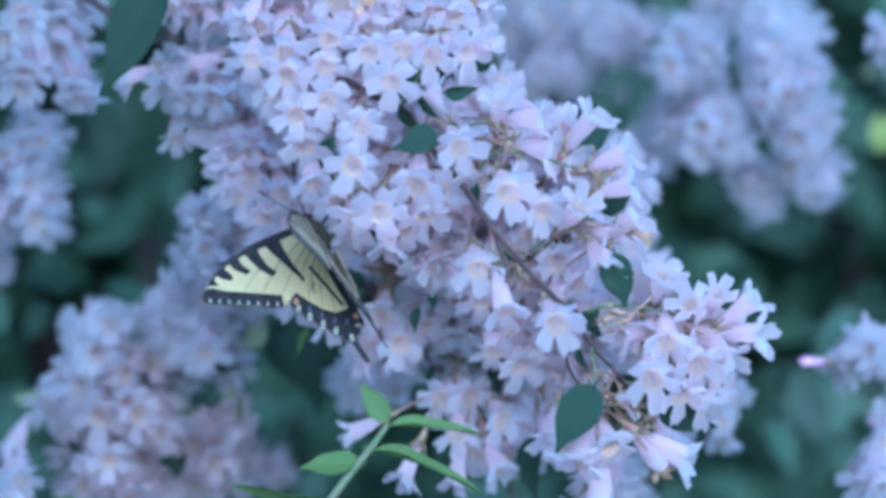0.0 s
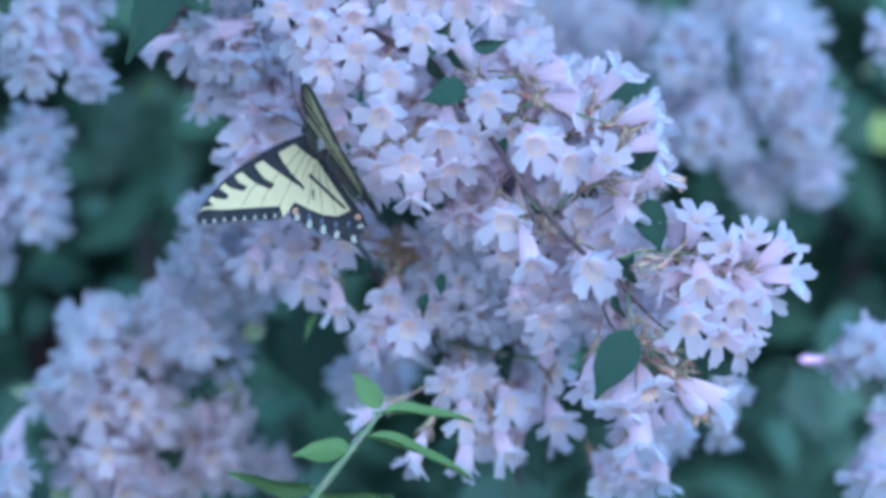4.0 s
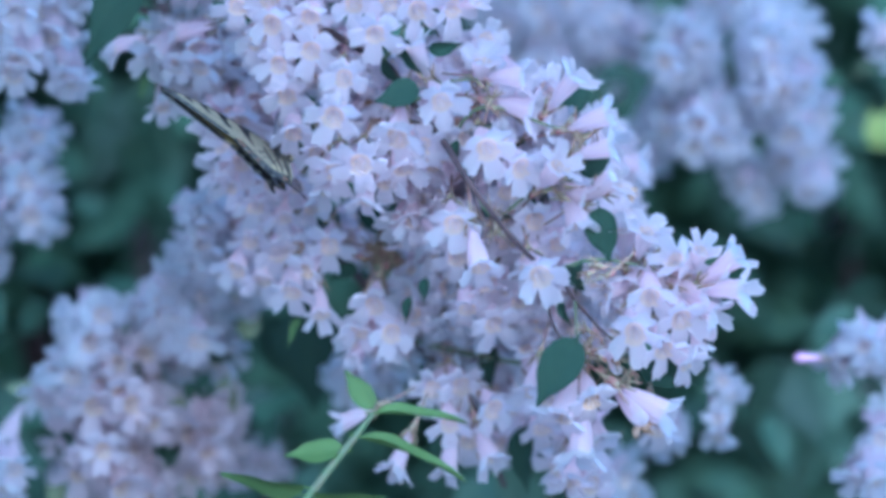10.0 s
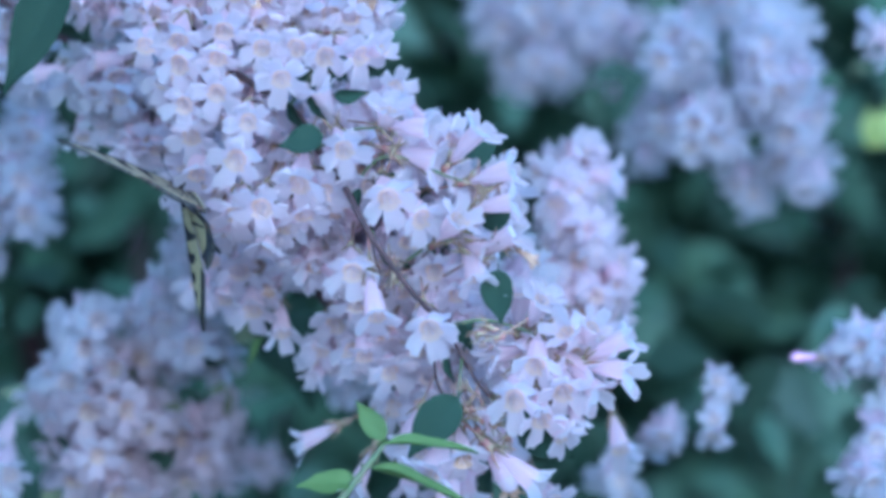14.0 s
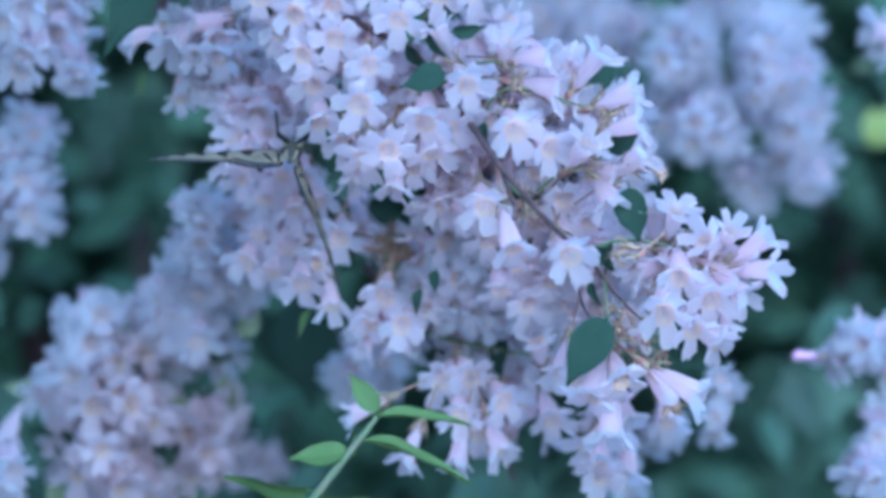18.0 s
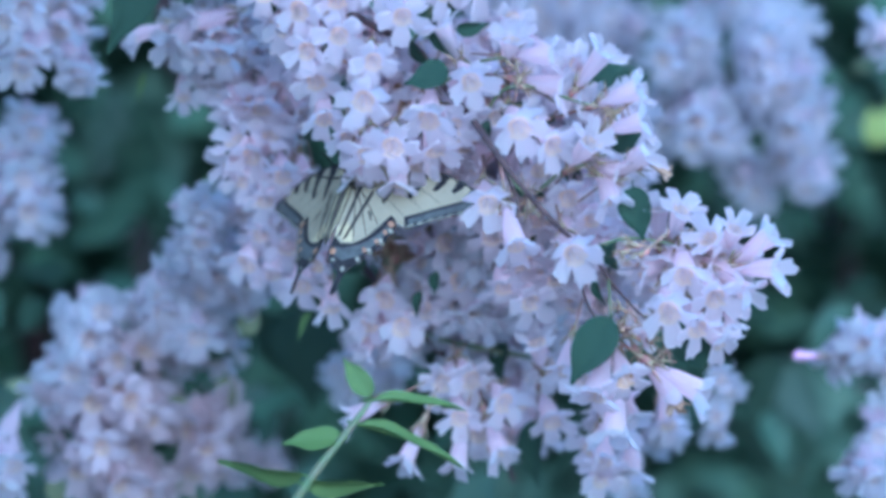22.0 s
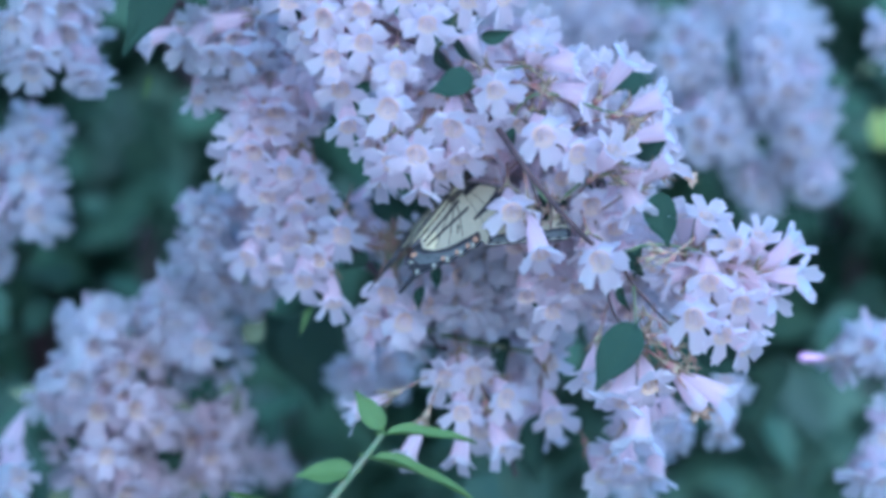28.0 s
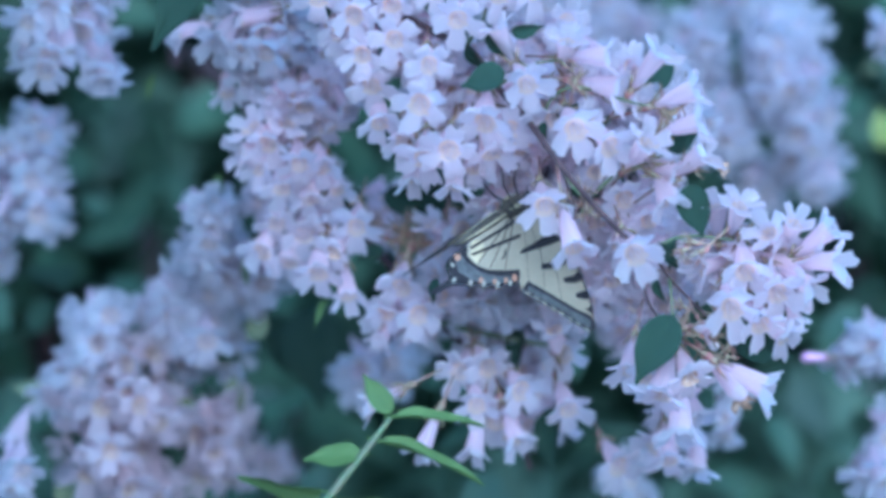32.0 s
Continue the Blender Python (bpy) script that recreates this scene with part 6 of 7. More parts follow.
    walk(truss_low, [
        (0, pose(-0.0968, 1.36, 1.2026, 0, 0.00, 0)), (0.5, pose(-0.0976, 1.36, 1.2032, 0, 0.00, 0)), (1, pose(-0.0979, 1.36, 1.2043, 0, 0.00, 0)),
        (1.5, pose(-0.0979, 1.36, 1.2046, 0, 0.00, 0)), (2, pose(-0.0974, 1.36, 1.2043, 0, 0.00, 0)), (2.5, pose(-0.0974, 1.36, 1.2040, 0, 0.00, 0)),
        (3, pose(-0.0974, 1.36, 1.2040, 0, 0.00, 0)), (3.5, pose(-0.0974, 1.36, 1.2040, 0, 0.00, 0)), (5.5, pose(-0.0979, 1.36, 1.2046, 0, 0.00, 0)),
        (6, pose(-0.0974, 1.36, 1.2046, 0, 0.00, 0)), (6.5, pose(-0.0974, 1.36, 1.2046, 0, 0.00, 0)), (7, pose(-0.0976, 1.36, 1.2049, 0, 0.00, 0)),
        (7.5, pose(-0.0976, 1.36, 1.2046, 0, 0.00, 0)), (8, pose(-0.0976, 1.36, 1.2046, 0, 0.00, 0)), (8.5, pose(-0.0974, 1.36, 1.2046, 0, 0.00, 0)),
        (9, pose(-0.0974, 1.36, 1.2046, 0, 0.00, 0)), (9.5, pose(-0.0974, 1.36, 1.2046, 0, 0.00, 0)), (10, pose(-0.0974, 1.36, 1.2046, 0, 0.00, 0)),
        (10.5, pose(-0.0976, 1.36, 1.2043, 0, 0.00, 0)), (11, pose(-0.0976, 1.36, 1.2046, 0, 0.00, 0)), (11.5, pose(-0.0976, 1.36, 1.2049, 0, 0.00, 0)),
        (12, pose(-0.0974, 1.36, 1.2046, 0, 0.00, 0)), (12.5, pose(-0.0971, 1.36, 1.2040, 0, 0.00, 0)), (13, pose(-0.0974, 1.36, 1.2032, 0, 0.00, 0)),
        (13.5, pose(-0.0979, 1.36, 1.2035, 0, 0.00, 0)), (14, pose(-0.0977, 1.36, 1.2029, 0, 0.00, 0)), (14.5, pose(-0.0977, 1.36, 1.2035, 0, 0.00, 0)),
        (16.5, pose(-0.0974, 1.36, 1.2046, 0, 0.00, 0)), (17, pose(-0.0971, 1.36, 1.2046, 0, 0.00, 0)), (17.5, pose(-0.0968, 1.36, 1.2040, 0, 0.00, 0)),
        (18, pose(-0.0968, 1.36, 1.2040, 0, 0.00, 0)), (18.5, pose(-0.0968, 1.36, 1.2040, 0, 0.00, 0)), (19, pose(-0.0968, 1.36, 1.2040, 0, 0.00, 0)),
        (19.5, pose(-0.0971, 1.36, 1.2046, 0, 0.00, 0)), (20, pose(-0.0974, 1.36, 1.2043, 0, 0.00, 0)), (20.5, pose(-0.0971, 1.36, 1.2049, 0, 0.00, 0)),
        (21, pose(-0.0974, 1.36, 1.2046, 0, 0.00, 0)), (21.5, pose(-0.0971, 1.36, 1.2049, 0, 0.00, 0)), (22, pose(-0.0971, 1.36, 1.2049, 0, 0.00, 0)),
        (22.5, pose(-0.0976, 1.36, 1.2049, 0, 0.00, 0)), (23, pose(-0.0976, 1.36, 1.2054, 0, 0.00, 0)), (23.5, pose(-0.0976, 1.36, 1.2052, 0, 0.00, 0)),
        (24, pose(-0.0974, 1.36, 1.2049, 0, 0.00, 0)), (24.5, pose(-0.0974, 1.36, 1.2043, 0, 0.00, 0)), (25, pose(-0.0974, 1.36, 1.2046, 0, 0.00, 0)),
        (25.5, pose(-0.0977, 1.36, 1.2046, 0, 0.00, 0)), (27.5, pose(-0.0971, 1.36, 1.2038, 0, 0.00, 0)), (28, pose(-0.0974, 1.36, 1.2029, 0, 0.00, 0)),
        (28.5, pose(-0.0971, 1.36, 1.2046, 0, 0.00, 0)), (29, pose(-0.0974, 1.36, 1.2049, 0, 0.00, 0)), (29.5, pose(-0.0971, 1.36, 1.2054, 0, 0.00, 0)),
        (30, pose(-0.0974, 1.36, 1.2063, 0, 0.00, 0)), (30.5, pose(-0.0974, 1.36, 1.2060, 0, 0.00, 0)), (31, pose(-0.0974, 1.36, 1.2052, 0, 0.00, 0)),
        (31.5, pose(-0.0974, 1.36, 1.2038, 0, 0.00, 0)), (32, pose(-0.0971, 1.36, 1.2043, 0, 0.00, 0)),
    ])
    walk(truss_behind, [
        (0, pose(0.0566, 1.37, 1.2555, 0, 0.00, 0)), (0.5, pose(0.0556, 1.37, 1.2568, 0, 0.00, 0)), (1, pose(0.0587, 1.37, 1.2592, 0, 0.00, 0)),
        (1.5, pose(0.0567, 1.37, 1.2579, 0, 0.00, 0)), (2, pose(0.0595, 1.37, 1.2591, 0, 0.00, 0)), (2.5, pose(0.0569, 1.37, 1.2585, 0, 0.00, 0)),
        (3, pose(0.0580, 1.37, 1.2589, 0, 0.00, 0)), (3.5, pose(0.0595, 1.37, 1.2593, 0, 0.00, 0)), (5.5, pose(0.0564, 1.37, 1.2591, 0, 0.00, 0)),
        (6, pose(0.0588, 1.37, 1.2600, 0, 0.00, 0)), (6.5, pose(0.0579, 1.37, 1.2596, 0, 0.00, 0)), (7, pose(0.0577, 1.37, 1.2595, 0, 0.00, 0)),
        (7.5, pose(0.0576, 1.37, 1.2598, 0, 0.00, 0)), (8, pose(0.0569, 1.37, 1.2592, 0, 0.00, 0)), (8.5, pose(0.0574, 1.37, 1.2595, 0, 0.00, 0)),
        (9, pose(0.0562, 1.37, 1.2594, 0, 0.00, 0)), (9.5, pose(0.0561, 1.37, 1.2589, 0, 0.00, 0)), (10, pose(0.0558, 1.37, 1.2592, 0, 0.00, 0)),
        (10.5, pose(0.0551, 1.37, 1.2596, 0, 0.00, 0)), (11, pose(0.0560, 1.37, 1.2596, 0, 0.00, 0)), (11.5, pose(0.0550, 1.37, 1.2592, 0, 0.00, 0)),
        (12, pose(0.0548, 1.37, 1.2587, 0, 0.00, 0)), (12.5, pose(0.0556, 1.37, 1.2583, 0, 0.00, 0)), (13, pose(0.0527, 1.37, 1.2578, 0, 0.00, 0)),
        (13.5, pose(0.0491, 1.37, 1.2577, 0, 0.00, 0)), (14, pose(0.0485, 1.37, 1.2557, 0, 0.00, 0)), (14.5, pose(0.0488, 1.37, 1.2560, 0, 0.00, 0)),
        (16.5, pose(0.0569, 1.37, 1.2600, 0, 0.00, 0)), (17, pose(0.0588, 1.37, 1.2604, 0, 0.00, 0)), (17.5, pose(0.0578, 1.37, 1.2600, 0, 0.00, 0)),
        (18, pose(0.0578, 1.37, 1.2600, 0, 0.00, 0)), (18.5, pose(0.0573, 1.37, 1.2602, 0, 0.00, 0)), (19, pose(0.0567, 1.37, 1.2599, 0, 0.00, 0)),
        (19.5, pose(0.0584, 1.37, 1.2608, 0, 0.00, 0)), (20, pose(0.0575, 1.37, 1.2609, 0, 0.00, 0)), (20.5, pose(0.0580, 1.37, 1.2604, 0, 0.00, 0)),
        (21, pose(0.0576, 1.37, 1.2606, 0, 0.00, 0)), (21.5, pose(0.0578, 1.37, 1.2603, 0, 0.00, 0)), (22, pose(0.0581, 1.37, 1.2602, 0, 0.00, 0)),
        (22.5, pose(0.0574, 1.37, 1.2605, 0, 0.00, 0)), (23, pose(0.0578, 1.37, 1.2606, 0, 0.00, 0)), (23.5, pose(0.0577, 1.37, 1.2601, 0, 0.00, 0)),
        (24, pose(0.0578, 1.37, 1.2603, 0, 0.00, 0)), (24.5, pose(0.0580, 1.37, 1.2599, 0, 0.00, 0)), (25, pose(0.0584, 1.37, 1.2598, 0, 0.00, 0)),
        (25.5, pose(0.0569, 1.37, 1.2590, 0, 0.00, 0)), (27.5, pose(0.0594, 1.37, 1.2594, 0, 0.00, 0)), (28, pose(0.0596, 1.37, 1.2598, 0, 0.00, 0)),
        (28.5, pose(0.0615, 1.37, 1.2614, 0, 0.00, 0)), (29, pose(0.0609, 1.37, 1.2619, 0, 0.00, 0)), (29.5, pose(0.0617, 1.37, 1.2618, 0, 0.00, 0)),
        (30, pose(0.0607, 1.37, 1.2620, 0, 0.00, 0)), (30.5, pose(0.0609, 1.37, 1.2621, 0, 0.00, 0)), (31, pose(0.0622, 1.37, 1.2602, 0, 0.00, 0)),
        (31.5, pose(0.0613, 1.37, 1.2598, 0, 0.00, 0)), (32, pose(0.0619, 1.37, 1.2601, 0, 0.00, 0)),
    ])
    walk(truss_corner, [
        (0, pose(-0.1288, 1.33, 1.3150, 0, 0.00, 0)), (0.5, pose(-0.1297, 1.33, 1.3163, 0, 0.00, 0)), (1, pose(-0.1255, 1.33, 1.3184, 0, 0.00, 0)),
        (1.5, pose(-0.1279, 1.33, 1.3170, 0, 0.00, 0)), (2, pose(-0.1240, 1.33, 1.3185, 0, 0.00, 0)), (2.5, pose(-0.1276, 1.33, 1.3178, 0, 0.00, 0)),
        (3, pose(-0.1262, 1.33, 1.3178, 0, 0.00, 0)), (3.5, pose(-0.1246, 1.33, 1.3179, 0, 0.00, 0)), (5.5, pose(-0.1290, 1.33, 1.3177, 0, 0.00, 0)),
        (6, pose(-0.1255, 1.33, 1.3186, 0, 0.00, 0)), (6.5, pose(-0.1266, 1.33, 1.3185, 0, 0.00, 0)), (7, pose(-0.1270, 1.33, 1.3183, 0, 0.00, 0)),
        (7.5, pose(-0.1270, 1.33, 1.3184, 0, 0.00, 0)), (8, pose(-0.1278, 1.33, 1.3180, 0, 0.00, 0)), (8.5, pose(-0.1274, 1.33, 1.3181, 0, 0.00, 0)),
        (9, pose(-0.1291, 1.33, 1.3179, 0, 0.00, 0)), (9.5, pose(-0.1294, 1.33, 1.3175, 0, 0.00, 0)), (10, pose(-0.1300, 1.33, 1.3176, 0, 0.00, 0)),
        (10.5, pose(-0.1309, 1.33, 1.3179, 0, 0.00, 0)), (11, pose(-0.1299, 1.33, 1.3181, 0, 0.00, 0)), (11.5, pose(-0.1311, 1.33, 1.3177, 0, 0.00, 0)),
        (12, pose(-0.1316, 1.33, 1.3173, 0, 0.00, 0)), (12.5, pose(-0.1305, 1.33, 1.3169, 0, 0.00, 0)), (13, pose(-0.1345, 1.33, 1.3164, 0, 0.00, 0)),
        (13.5, pose(-0.1391, 1.33, 1.3162, 0, 0.00, 0)), (14, pose(-0.1403, 1.33, 1.3147, 0, 0.00, 0)), (14.5, pose(-0.1404, 1.33, 1.3148, 0, 0.00, 0)),
        (16.5, pose(-0.1284, 1.33, 1.3182, 0, 0.00, 0)), (17, pose(-0.1258, 1.33, 1.3186, 0, 0.00, 0)), (17.5, pose(-0.1270, 1.33, 1.3182, 0, 0.00, 0)),
        (18, pose(-0.1272, 1.33, 1.3183, 0, 0.00, 0)), (18.5, pose(-0.1277, 1.33, 1.3183, 0, 0.00, 0)), (19, pose(-0.1288, 1.33, 1.3179, 0, 0.00, 0)),
        (19.5, pose(-0.1259, 1.33, 1.3187, 0, 0.00, 0)), (20, pose(-0.1270, 1.33, 1.3188, 0, 0.00, 0)), (20.5, pose(-0.1269, 1.33, 1.3185, 0, 0.00, 0)),
        (21, pose(-0.1271, 1.33, 1.3186, 0, 0.00, 0)), (21.5, pose(-0.1274, 1.33, 1.3183, 0, 0.00, 0)), (22, pose(-0.1269, 1.33, 1.3184, 0, 0.00, 0)),
        (22.5, pose(-0.1281, 1.33, 1.3186, 0, 0.00, 0)), (23, pose(-0.1276, 1.33, 1.3188, 0, 0.00, 0)), (23.5, pose(-0.1276, 1.33, 1.3184, 0, 0.00, 0)),
        (24, pose(-0.1278, 1.33, 1.3185, 0, 0.00, 0)), (24.5, pose(-0.1276, 1.33, 1.3183, 0, 0.00, 0)), (25, pose(-0.1267, 1.33, 1.3183, 0, 0.00, 0)),
        (25.5, pose(-0.1291, 1.33, 1.3175, 0, 0.00, 0)), (27.5, pose(-0.1263, 1.33, 1.3180, 0, 0.00, 0)), (28, pose(-0.1257, 1.33, 1.3184, 0, 0.00, 0)),
        (28.5, pose(-0.1230, 1.33, 1.3196, 0, 0.00, 0)), (29, pose(-0.1233, 1.33, 1.3203, 0, 0.00, 0)), (29.5, pose(-0.1223, 1.33, 1.3202, 0, 0.00, 0)),
        (30, pose(-0.1234, 1.33, 1.3203, 0, 0.00, 0)), (30.5, pose(-0.1234, 1.33, 1.3203, 0, 0.00, 0)), (31, pose(-0.1223, 1.33, 1.3190, 0, 0.00, 0)),
        (31.5, pose(-0.1231, 1.33, 1.3185, 0, 0.00, 0)), (32, pose(-0.1222, 1.33, 1.3189, 0, 0.00, 0)),
    ])
    walk(butterfly, [
        (0, pose(-0.0370, 1.2523, 1.2531, 102.5, -30.9, -38.1)), (0.5, pose(-0.0393, 1.2523, 1.2588, 95.3, -27.6, -34.4)),
        (1, pose(-0.0265, 1.2523, 1.2690, 88.7, -23.9, -31.3)), (1.5, pose(-0.0339, 1.2523, 1.2632, 87.8, -28.6, -28.3)),
        (2, pose(-0.0239, 1.2523, 1.2667, 86.7, -33.3, -25.1)), (2.5, pose(-0.0393, 1.2523, 1.2702, 87.3, -34.9, -26.5)),
        (3, pose(-0.0410, 1.2523, 1.2774, 87.9, -36.6, -28.0)), (3.5, pose(-0.0344, 1.2523, 1.2791, 88.3, -37.4, -23.2)),
        (4.5, pose(-0.0420, 1.2523, 1.2824, 106.3, -43.5, -66.6)), (5.5, pose(-0.0496, 1.2523, 1.2857, 125.0, -38.3, -110.5)),
        (6, pose(-0.0381, 1.2523, 1.2809, 65.4, -51.6, -25.8)), (6.5, pose(-0.0418, 1.2523, 1.2793, 78.0, -61.6, -47.0)),
        (7, pose(-0.0428, 1.2523, 1.2791, 103.4, -67.5, -80.5)), (7.5, pose(-0.0446, 1.2523, 1.2834, 102.2, -57.1, -61.9)),
        (8, pose(-0.0491, 1.2523, 1.2848, 106.1, -46.9, -47.5)), (8.5, pose(-0.0484, 1.2523, 1.2883, 105.7, -43.4, -67.8)),
        (9, pose(-0.0541, 1.2523, 1.2907, 103.6, -40.1, -87.1)), (9.5, pose(-0.0502, 1.2523, 1.2820, 77.3, -54.4, -62.4)),
        (10, pose(-0.0475, 1.2523, 1.2760, 36.8, -57.0, -23.3)), (10.5, pose(-0.0478, 1.2523, 1.2775, 77.1, -70.8, -62.8)),
        (11, pose(-0.0424, 1.2523, 1.2776, 136.4, -65.4, -121.1)), (11.5, pose(-0.0471, 1.2523, 1.2775, 120.0, -66.1, -92.4)),
        (12, pose(-0.0486, 1.2523, 1.2772, 105.3, -63.6, -65.2)), (12.5, pose(-0.0482, 1.2523, 1.2786, 78.0, -63.5, -46.5)),
        (13, pose(-0.0612, 1.2523, 1.2760, 59.6, -63.7, -37.5)), (13.5, pose(-0.0737, 1.2523, 1.2729, 111.6, -76.2, -85.3)),
        (14, pose(-0.0742, 1.2523, 1.2660, 116.2, -73.7, -100.6)), (14.5, pose(-0.0798, 1.2523, 1.2616, 106.8, -64.0, -74.7)),
        (15.5, pose(-0.0620, 1.2523, 1.2704, 160.6, -37.7, -144.0)), (16.5, pose(-0.0441, 1.2523, 1.2791, 157.3, 1.9, -168.6)),
        (17, pose(-0.0383, 1.2523, 1.2806, 154.4, 4.3, -170.1)), (17.5, pose(-0.0427, 1.2523, 1.2787, 162.2, 0.2, -174.4)),
        (18, pose(-0.0438, 1.2523, 1.2783, 170.3, -3.3, -179.3)), (18.5, pose(-0.0449, 1.2523, 1.2761, 160.3, -6.5, -179.9)),
        (19, pose(-0.0463, 1.2523, 1.2719, 150.2, -9.9, -180.0)), (19.5, pose(-0.0351, 1.2523, 1.2741, 162.1, -4.4, 178.4)),
        (20, pose(-0.0334, 1.2523, 1.2738, 173.8, 1.4, 177.9)), (20.5, pose(-0.0300, 1.2523, 1.2687, 165.8, 1.3, 167.9)),
        (21, pose(-0.0298, 1.2523, 1.2665, 157.8, -0.1, 157.9)), (21.5, pose(-0.0285, 1.2523, 1.2676, 139.9, -0.2, 151.4)),
        (22, pose(-0.0265, 1.2523, 1.2697, 122.2, -2.3, 145.3)), (22.5, pose(-0.0272, 1.2523, 1.2723, 113.6, -1.3, 150.0)),
        (23, pose(-0.0239, 1.2523, 1.2744, 105.1, 0.5, 154.6)), (23.5, pose(-0.0250, 1.2523, 1.2716, 112.5, -6.6, 157.3)),
        (24, pose(-0.0257, 1.2523, 1.2709, 119.8, -14.0, 159.2)), (24.5, pose(-0.0244, 1.2453, 1.2712, 108.2, -13.0, 160.2)),
        (25, pose(-0.0223, 1.2383, 1.2724, 96.8, -11.9, 161.0)), (25.5, pose(-0.0257, 1.2383, 1.2604, 151.2, -33.6, 149.3)),
        (26.5, pose(-0.0175, 1.2523, 1.2619, 150.7, -23.1, 139.8)), (27.5, pose(-0.0089, 1.2523, 1.2632, 148.5, -12.8, 130.9)),
        (28, pose(0.0014, 1.2523, 1.2660, 134.9, -9.1, 138.1)), (28.5, pose(0.0093, 1.2523, 1.2693, 137.5, -12.5, 139.3)),
        (29, pose(0.0079, 1.2523, 1.2684, 140.1, -16.0, 140.4)), (29.5, pose(0.0108, 1.2523, 1.2688, 140.3, -12.4, 139.2)),
        (30, pose(0.0076, 1.2523, 1.2701, 140.4, -8.9, 138.1)), (30.5, pose(0.0087, 1.2523, 1.2702, 142.4, -13.5, 137.8)),
        (31, pose(0.0139, 1.2523, 1.2634, 144.4, -18.2, 137.4)), (31.5, pose(0.0135, 1.2523, 1.2611, 145.9, -22.4, 138.7)),
        (32, pose(0.0182, 1.2523, 1.2616, 147.4, -26.7, 140.0)),
    ])
    for wing, hinge in right_wings:
        walk(wing, [
            (0, pose(*hinge, 0, -62.8, 0)), (0.5, pose(*hinge, 0, -58.6, 0)), (1, pose(*hinge, 0, -54.3, 0)), (1.5, pose(*hinge, 0, -52.1, 0)),
            (2, pose(*hinge, 0, -50.0, 0)), (2.5, pose(*hinge, 0, -48.9, 0)), (3, pose(*hinge, 0, -47.8, 0)), (3.5, pose(*hinge, 0, -47.0, 0)),
            (4.5, pose(*hinge, 0, -52.2, 0)), (5.5, pose(*hinge, 0, -57.3, 0)), (6, pose(*hinge, 0, -86.2, 0)), (6.5, pose(*hinge, 0, -89.1, 0)),
            (7, pose(*hinge, 0, -92.1, 0)), (7.5, pose(*hinge, 0, -89.2, 0)), (8, pose(*hinge, 0, -86.4, 0)), (8.5, pose(*hinge, 0, -79.0, 0)),
            (9, pose(*hinge, 0, -71.7, 0)), (9.5, pose(*hinge, 0, -78.5, 0)), (10, pose(*hinge, 0, -85.3, 0)), (10.5, pose(*hinge, 0, -72.3, 0)),
            (11, pose(*hinge, 0, -59.3, 0)), (11.5, pose(*hinge, 0, -59.9, 0)), (12, pose(*hinge, 0, -60.5, 0)), (12.5, pose(*hinge, 0, -60.7, 0)),
            (13, pose(*hinge, 0, -73.9, 0)), (13.5, pose(*hinge, 0, -62.8, 0)), (14, pose(*hinge, 0, -59.5, 0)), (14.5, pose(*hinge, 0, -57.7, 0)),
            (15.5, pose(*hinge, 0, -42.3, 0)), (16.5, pose(*hinge, 0, -26.9, 0)), (17, pose(*hinge, 0, -24.6, 0)), (17.5, pose(*hinge, 0, -14.3, 0)),
            (18, pose(*hinge, 0, -4.0, 0)), (18.5, pose(*hinge, 0, -0.4, 0)), (19, pose(*hinge, 0, 3.1, 0)), (19.5, pose(*hinge, 0, 6.7, 0)),
            (20, pose(*hinge, 0, 10.4, 0)), (20.5, pose(*hinge, 0, 4.3, 0)), (21, pose(*hinge, 0, -1.8, 0)), (21.5, pose(*hinge, 0, -12.1, 0)),
            (22, pose(*hinge, 0, -22.3, 0)), (22.5, pose(*hinge, 0, -23.9, 0)), (23, pose(*hinge, 0, -25.4, 0)), (23.5, pose(*hinge, 0, -21.1, 0)),
            (24, pose(*hinge, 0, -16.8, 0)), (24.5, pose(*hinge, 0, -33.0, 0)), (25, pose(*hinge, 0, -49.1, 0)), (25.5, pose(*hinge, 0, -1.6, 0)),
            (26.5, pose(*hinge, 0, -19.9, 0)), (27.5, pose(*hinge, 0, -38.2, 0)), (28, pose(*hinge, 0, -35.2, 0)), (28.5, pose(*hinge, 0, -38.0, 0)),
            (29, pose(*hinge, 0, -40.8, 0)), (29.5, pose(*hinge, 0, -38.2, 0)), (30, pose(*hinge, 0, -35.5, 0)), (30.5, pose(*hinge, 0, -38.1, 0)),
            (31, pose(*hinge, 0, -40.7, 0)), (31.5, pose(*hinge, 0, -42.4, 0)), (32, pose(*hinge, 0, -44.2, 0)),
        ])
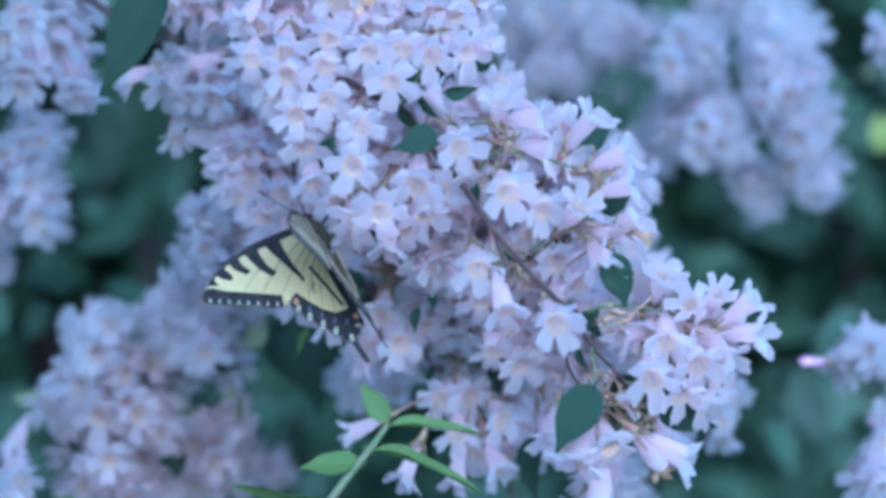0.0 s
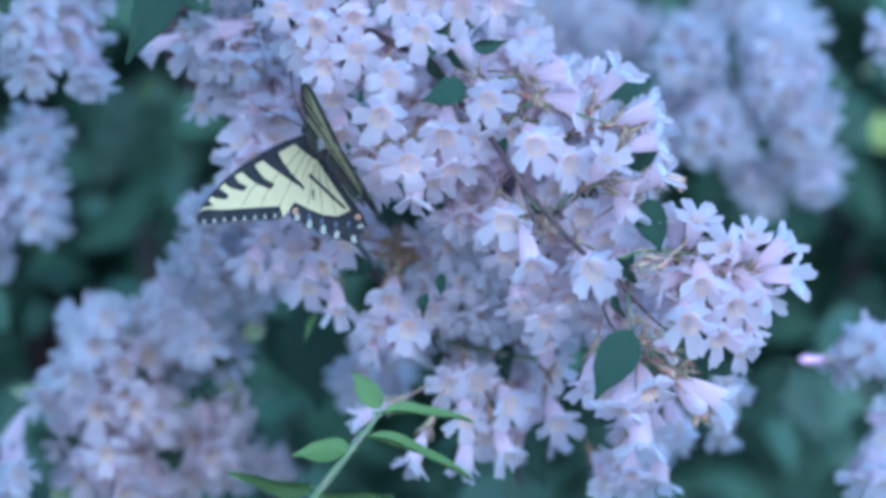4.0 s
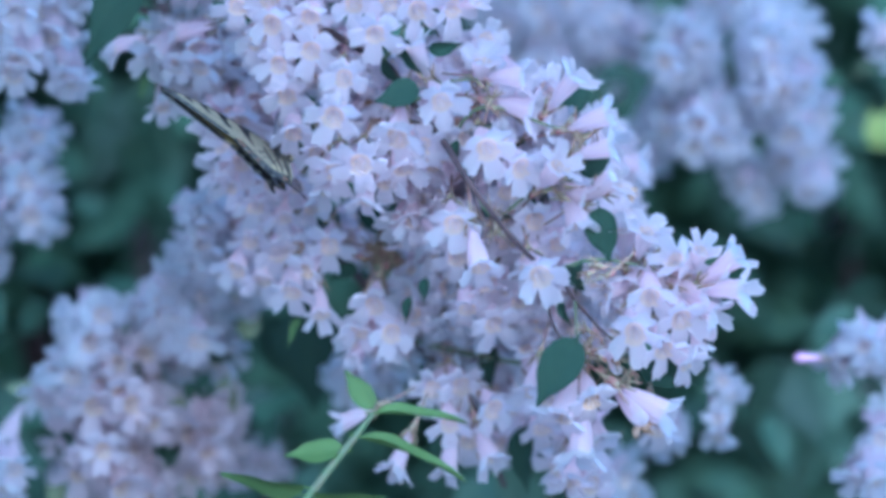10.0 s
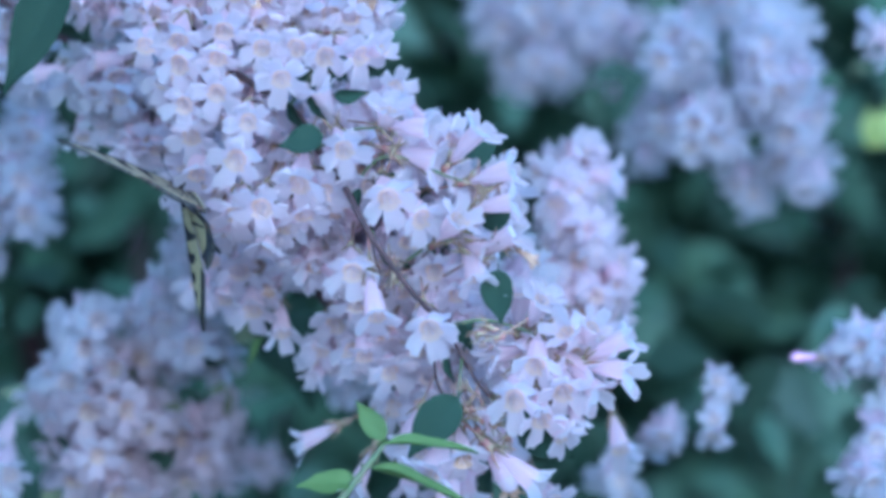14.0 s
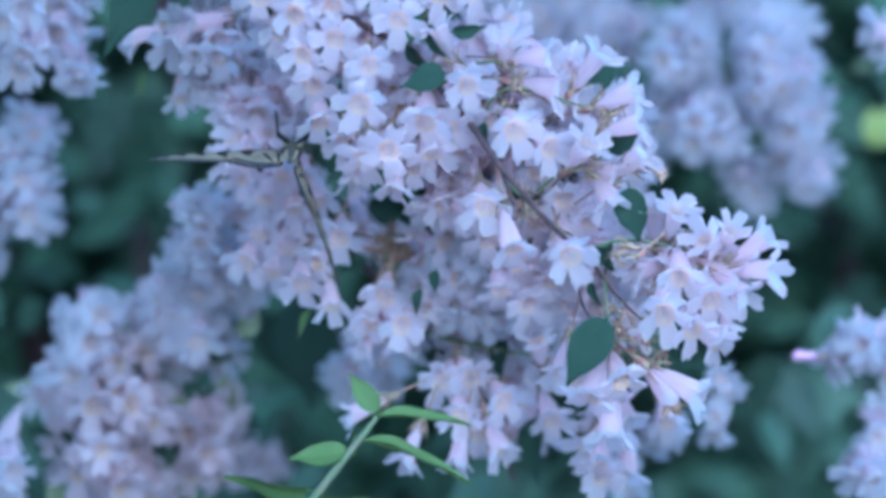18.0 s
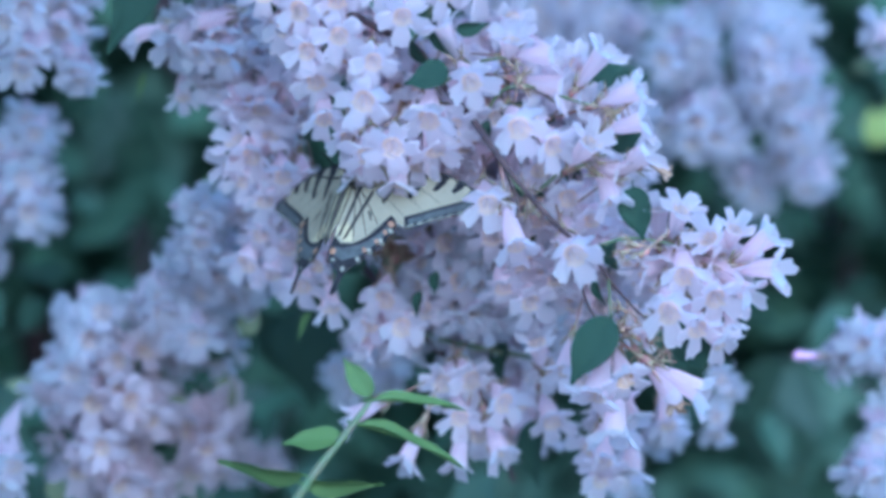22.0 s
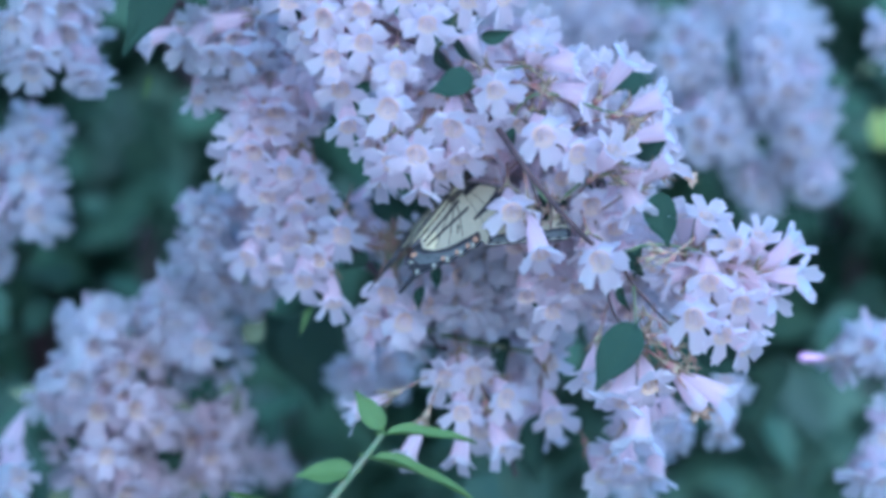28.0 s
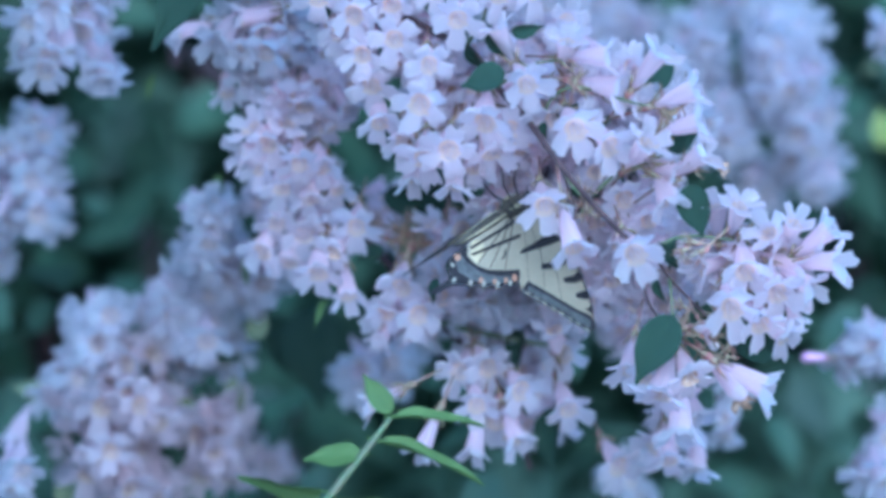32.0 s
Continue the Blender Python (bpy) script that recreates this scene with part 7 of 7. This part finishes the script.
    for wing, hinge in left_wings:
        walk(wing, [
            (0, pose(*hinge, 0, 61.0, 0)), (0.5, pose(*hinge, 0, 52.6, 0)), (1, pose(*hinge, 0, 44.3, 0)), (1.5, pose(*hinge, 0, 43.0, 0)),
            (2, pose(*hinge, 0, 41.7, 0)), (2.5, pose(*hinge, 0, 35.9, 0)), (3, pose(*hinge, 0, 30.1, 0)), (3.5, pose(*hinge, 0, 36.7, 0)),
            (4.5, pose(*hinge, 0, 40.8, 0)), (5.5, pose(*hinge, 0, 44.9, 0)), (6, pose(*hinge, 0, 92.9, 0)), (6.5, pose(*hinge, 0, 89.7, 0)),
            (7, pose(*hinge, 0, 86.5, 0)), (7.5, pose(*hinge, 0, 89.4, 0)), (8, pose(*hinge, 0, 92.3, 0)), (8.5, pose(*hinge, 0, 65.8, 0)),
            (9, pose(*hinge, 0, 39.4, 0)), (9.5, pose(*hinge, 0, 66.1, 0)), (10, pose(*hinge, 0, 92.9, 0)), (10.5, pose(*hinge, 0, 42.1, 0)),
            (11, pose(*hinge, 0, -8.8, 0)), (11.5, pose(*hinge, 0, -9.0, 0)), (12, pose(*hinge, 0, -9.2, 0)), (12.5, pose(*hinge, 0, 0.3, 0)),
            (13, pose(*hinge, 0, 27.6, 0)), (13.5, pose(*hinge, 0, 9.5, 0)), (14, pose(*hinge, 0, -5.7, 0)), (14.5, pose(*hinge, 0, -2.7, 0)),
            (15.5, pose(*hinge, 0, 27.7, 0)), (16.5, pose(*hinge, 0, 58.2, 0)), (17, pose(*hinge, 0, 53.8, 0)), (17.5, pose(*hinge, 0, 60.2, 0)),
            (18, pose(*hinge, 0, 66.7, 0)), (18.5, pose(*hinge, 0, 57.7, 0)), (19, pose(*hinge, 0, 48.6, 0)), (19.5, pose(*hinge, 0, 48.0, 0)),
            (20, pose(*hinge, 0, 47.4, 0)), (20.5, pose(*hinge, 0, 30.2, 0)), (21, pose(*hinge, 0, 13.0, 0)), (21.5, pose(*hinge, 0, 13.1, 0)),
            (22, pose(*hinge, 0, 13.3, 0)), (22.5, pose(*hinge, 0, 11.6, 0)), (23, pose(*hinge, 0, 10.0, 0)), (23.5, pose(*hinge, 0, 14.7, 0)),
            (24, pose(*hinge, 0, 19.5, 0)), (24.5, pose(*hinge, 0, 30.3, 0)), (25, pose(*hinge, 0, 41.1, 0)), (25.5, pose(*hinge, 0, -4.8, 0)),
            (26.5, pose(*hinge, 0, 11.0, 0)), (27.5, pose(*hinge, 0, 26.8, 0)), (28, pose(*hinge, 0, 9.1, 0)), (28.5, pose(*hinge, 0, 18.4, 0)),
            (29, pose(*hinge, 0, 27.7, 0)), (29.5, pose(*hinge, 0, 23.2, 0)), (30, pose(*hinge, 0, 18.7, 0)), (30.5, pose(*hinge, 0, 23.8, 0)),
            (31, pose(*hinge, 0, 28.9, 0)), (31.5, pose(*hinge, 0, 34.1, 0)), (32, pose(*hinge, 0, 39.3, 0)),
        ])


motions()
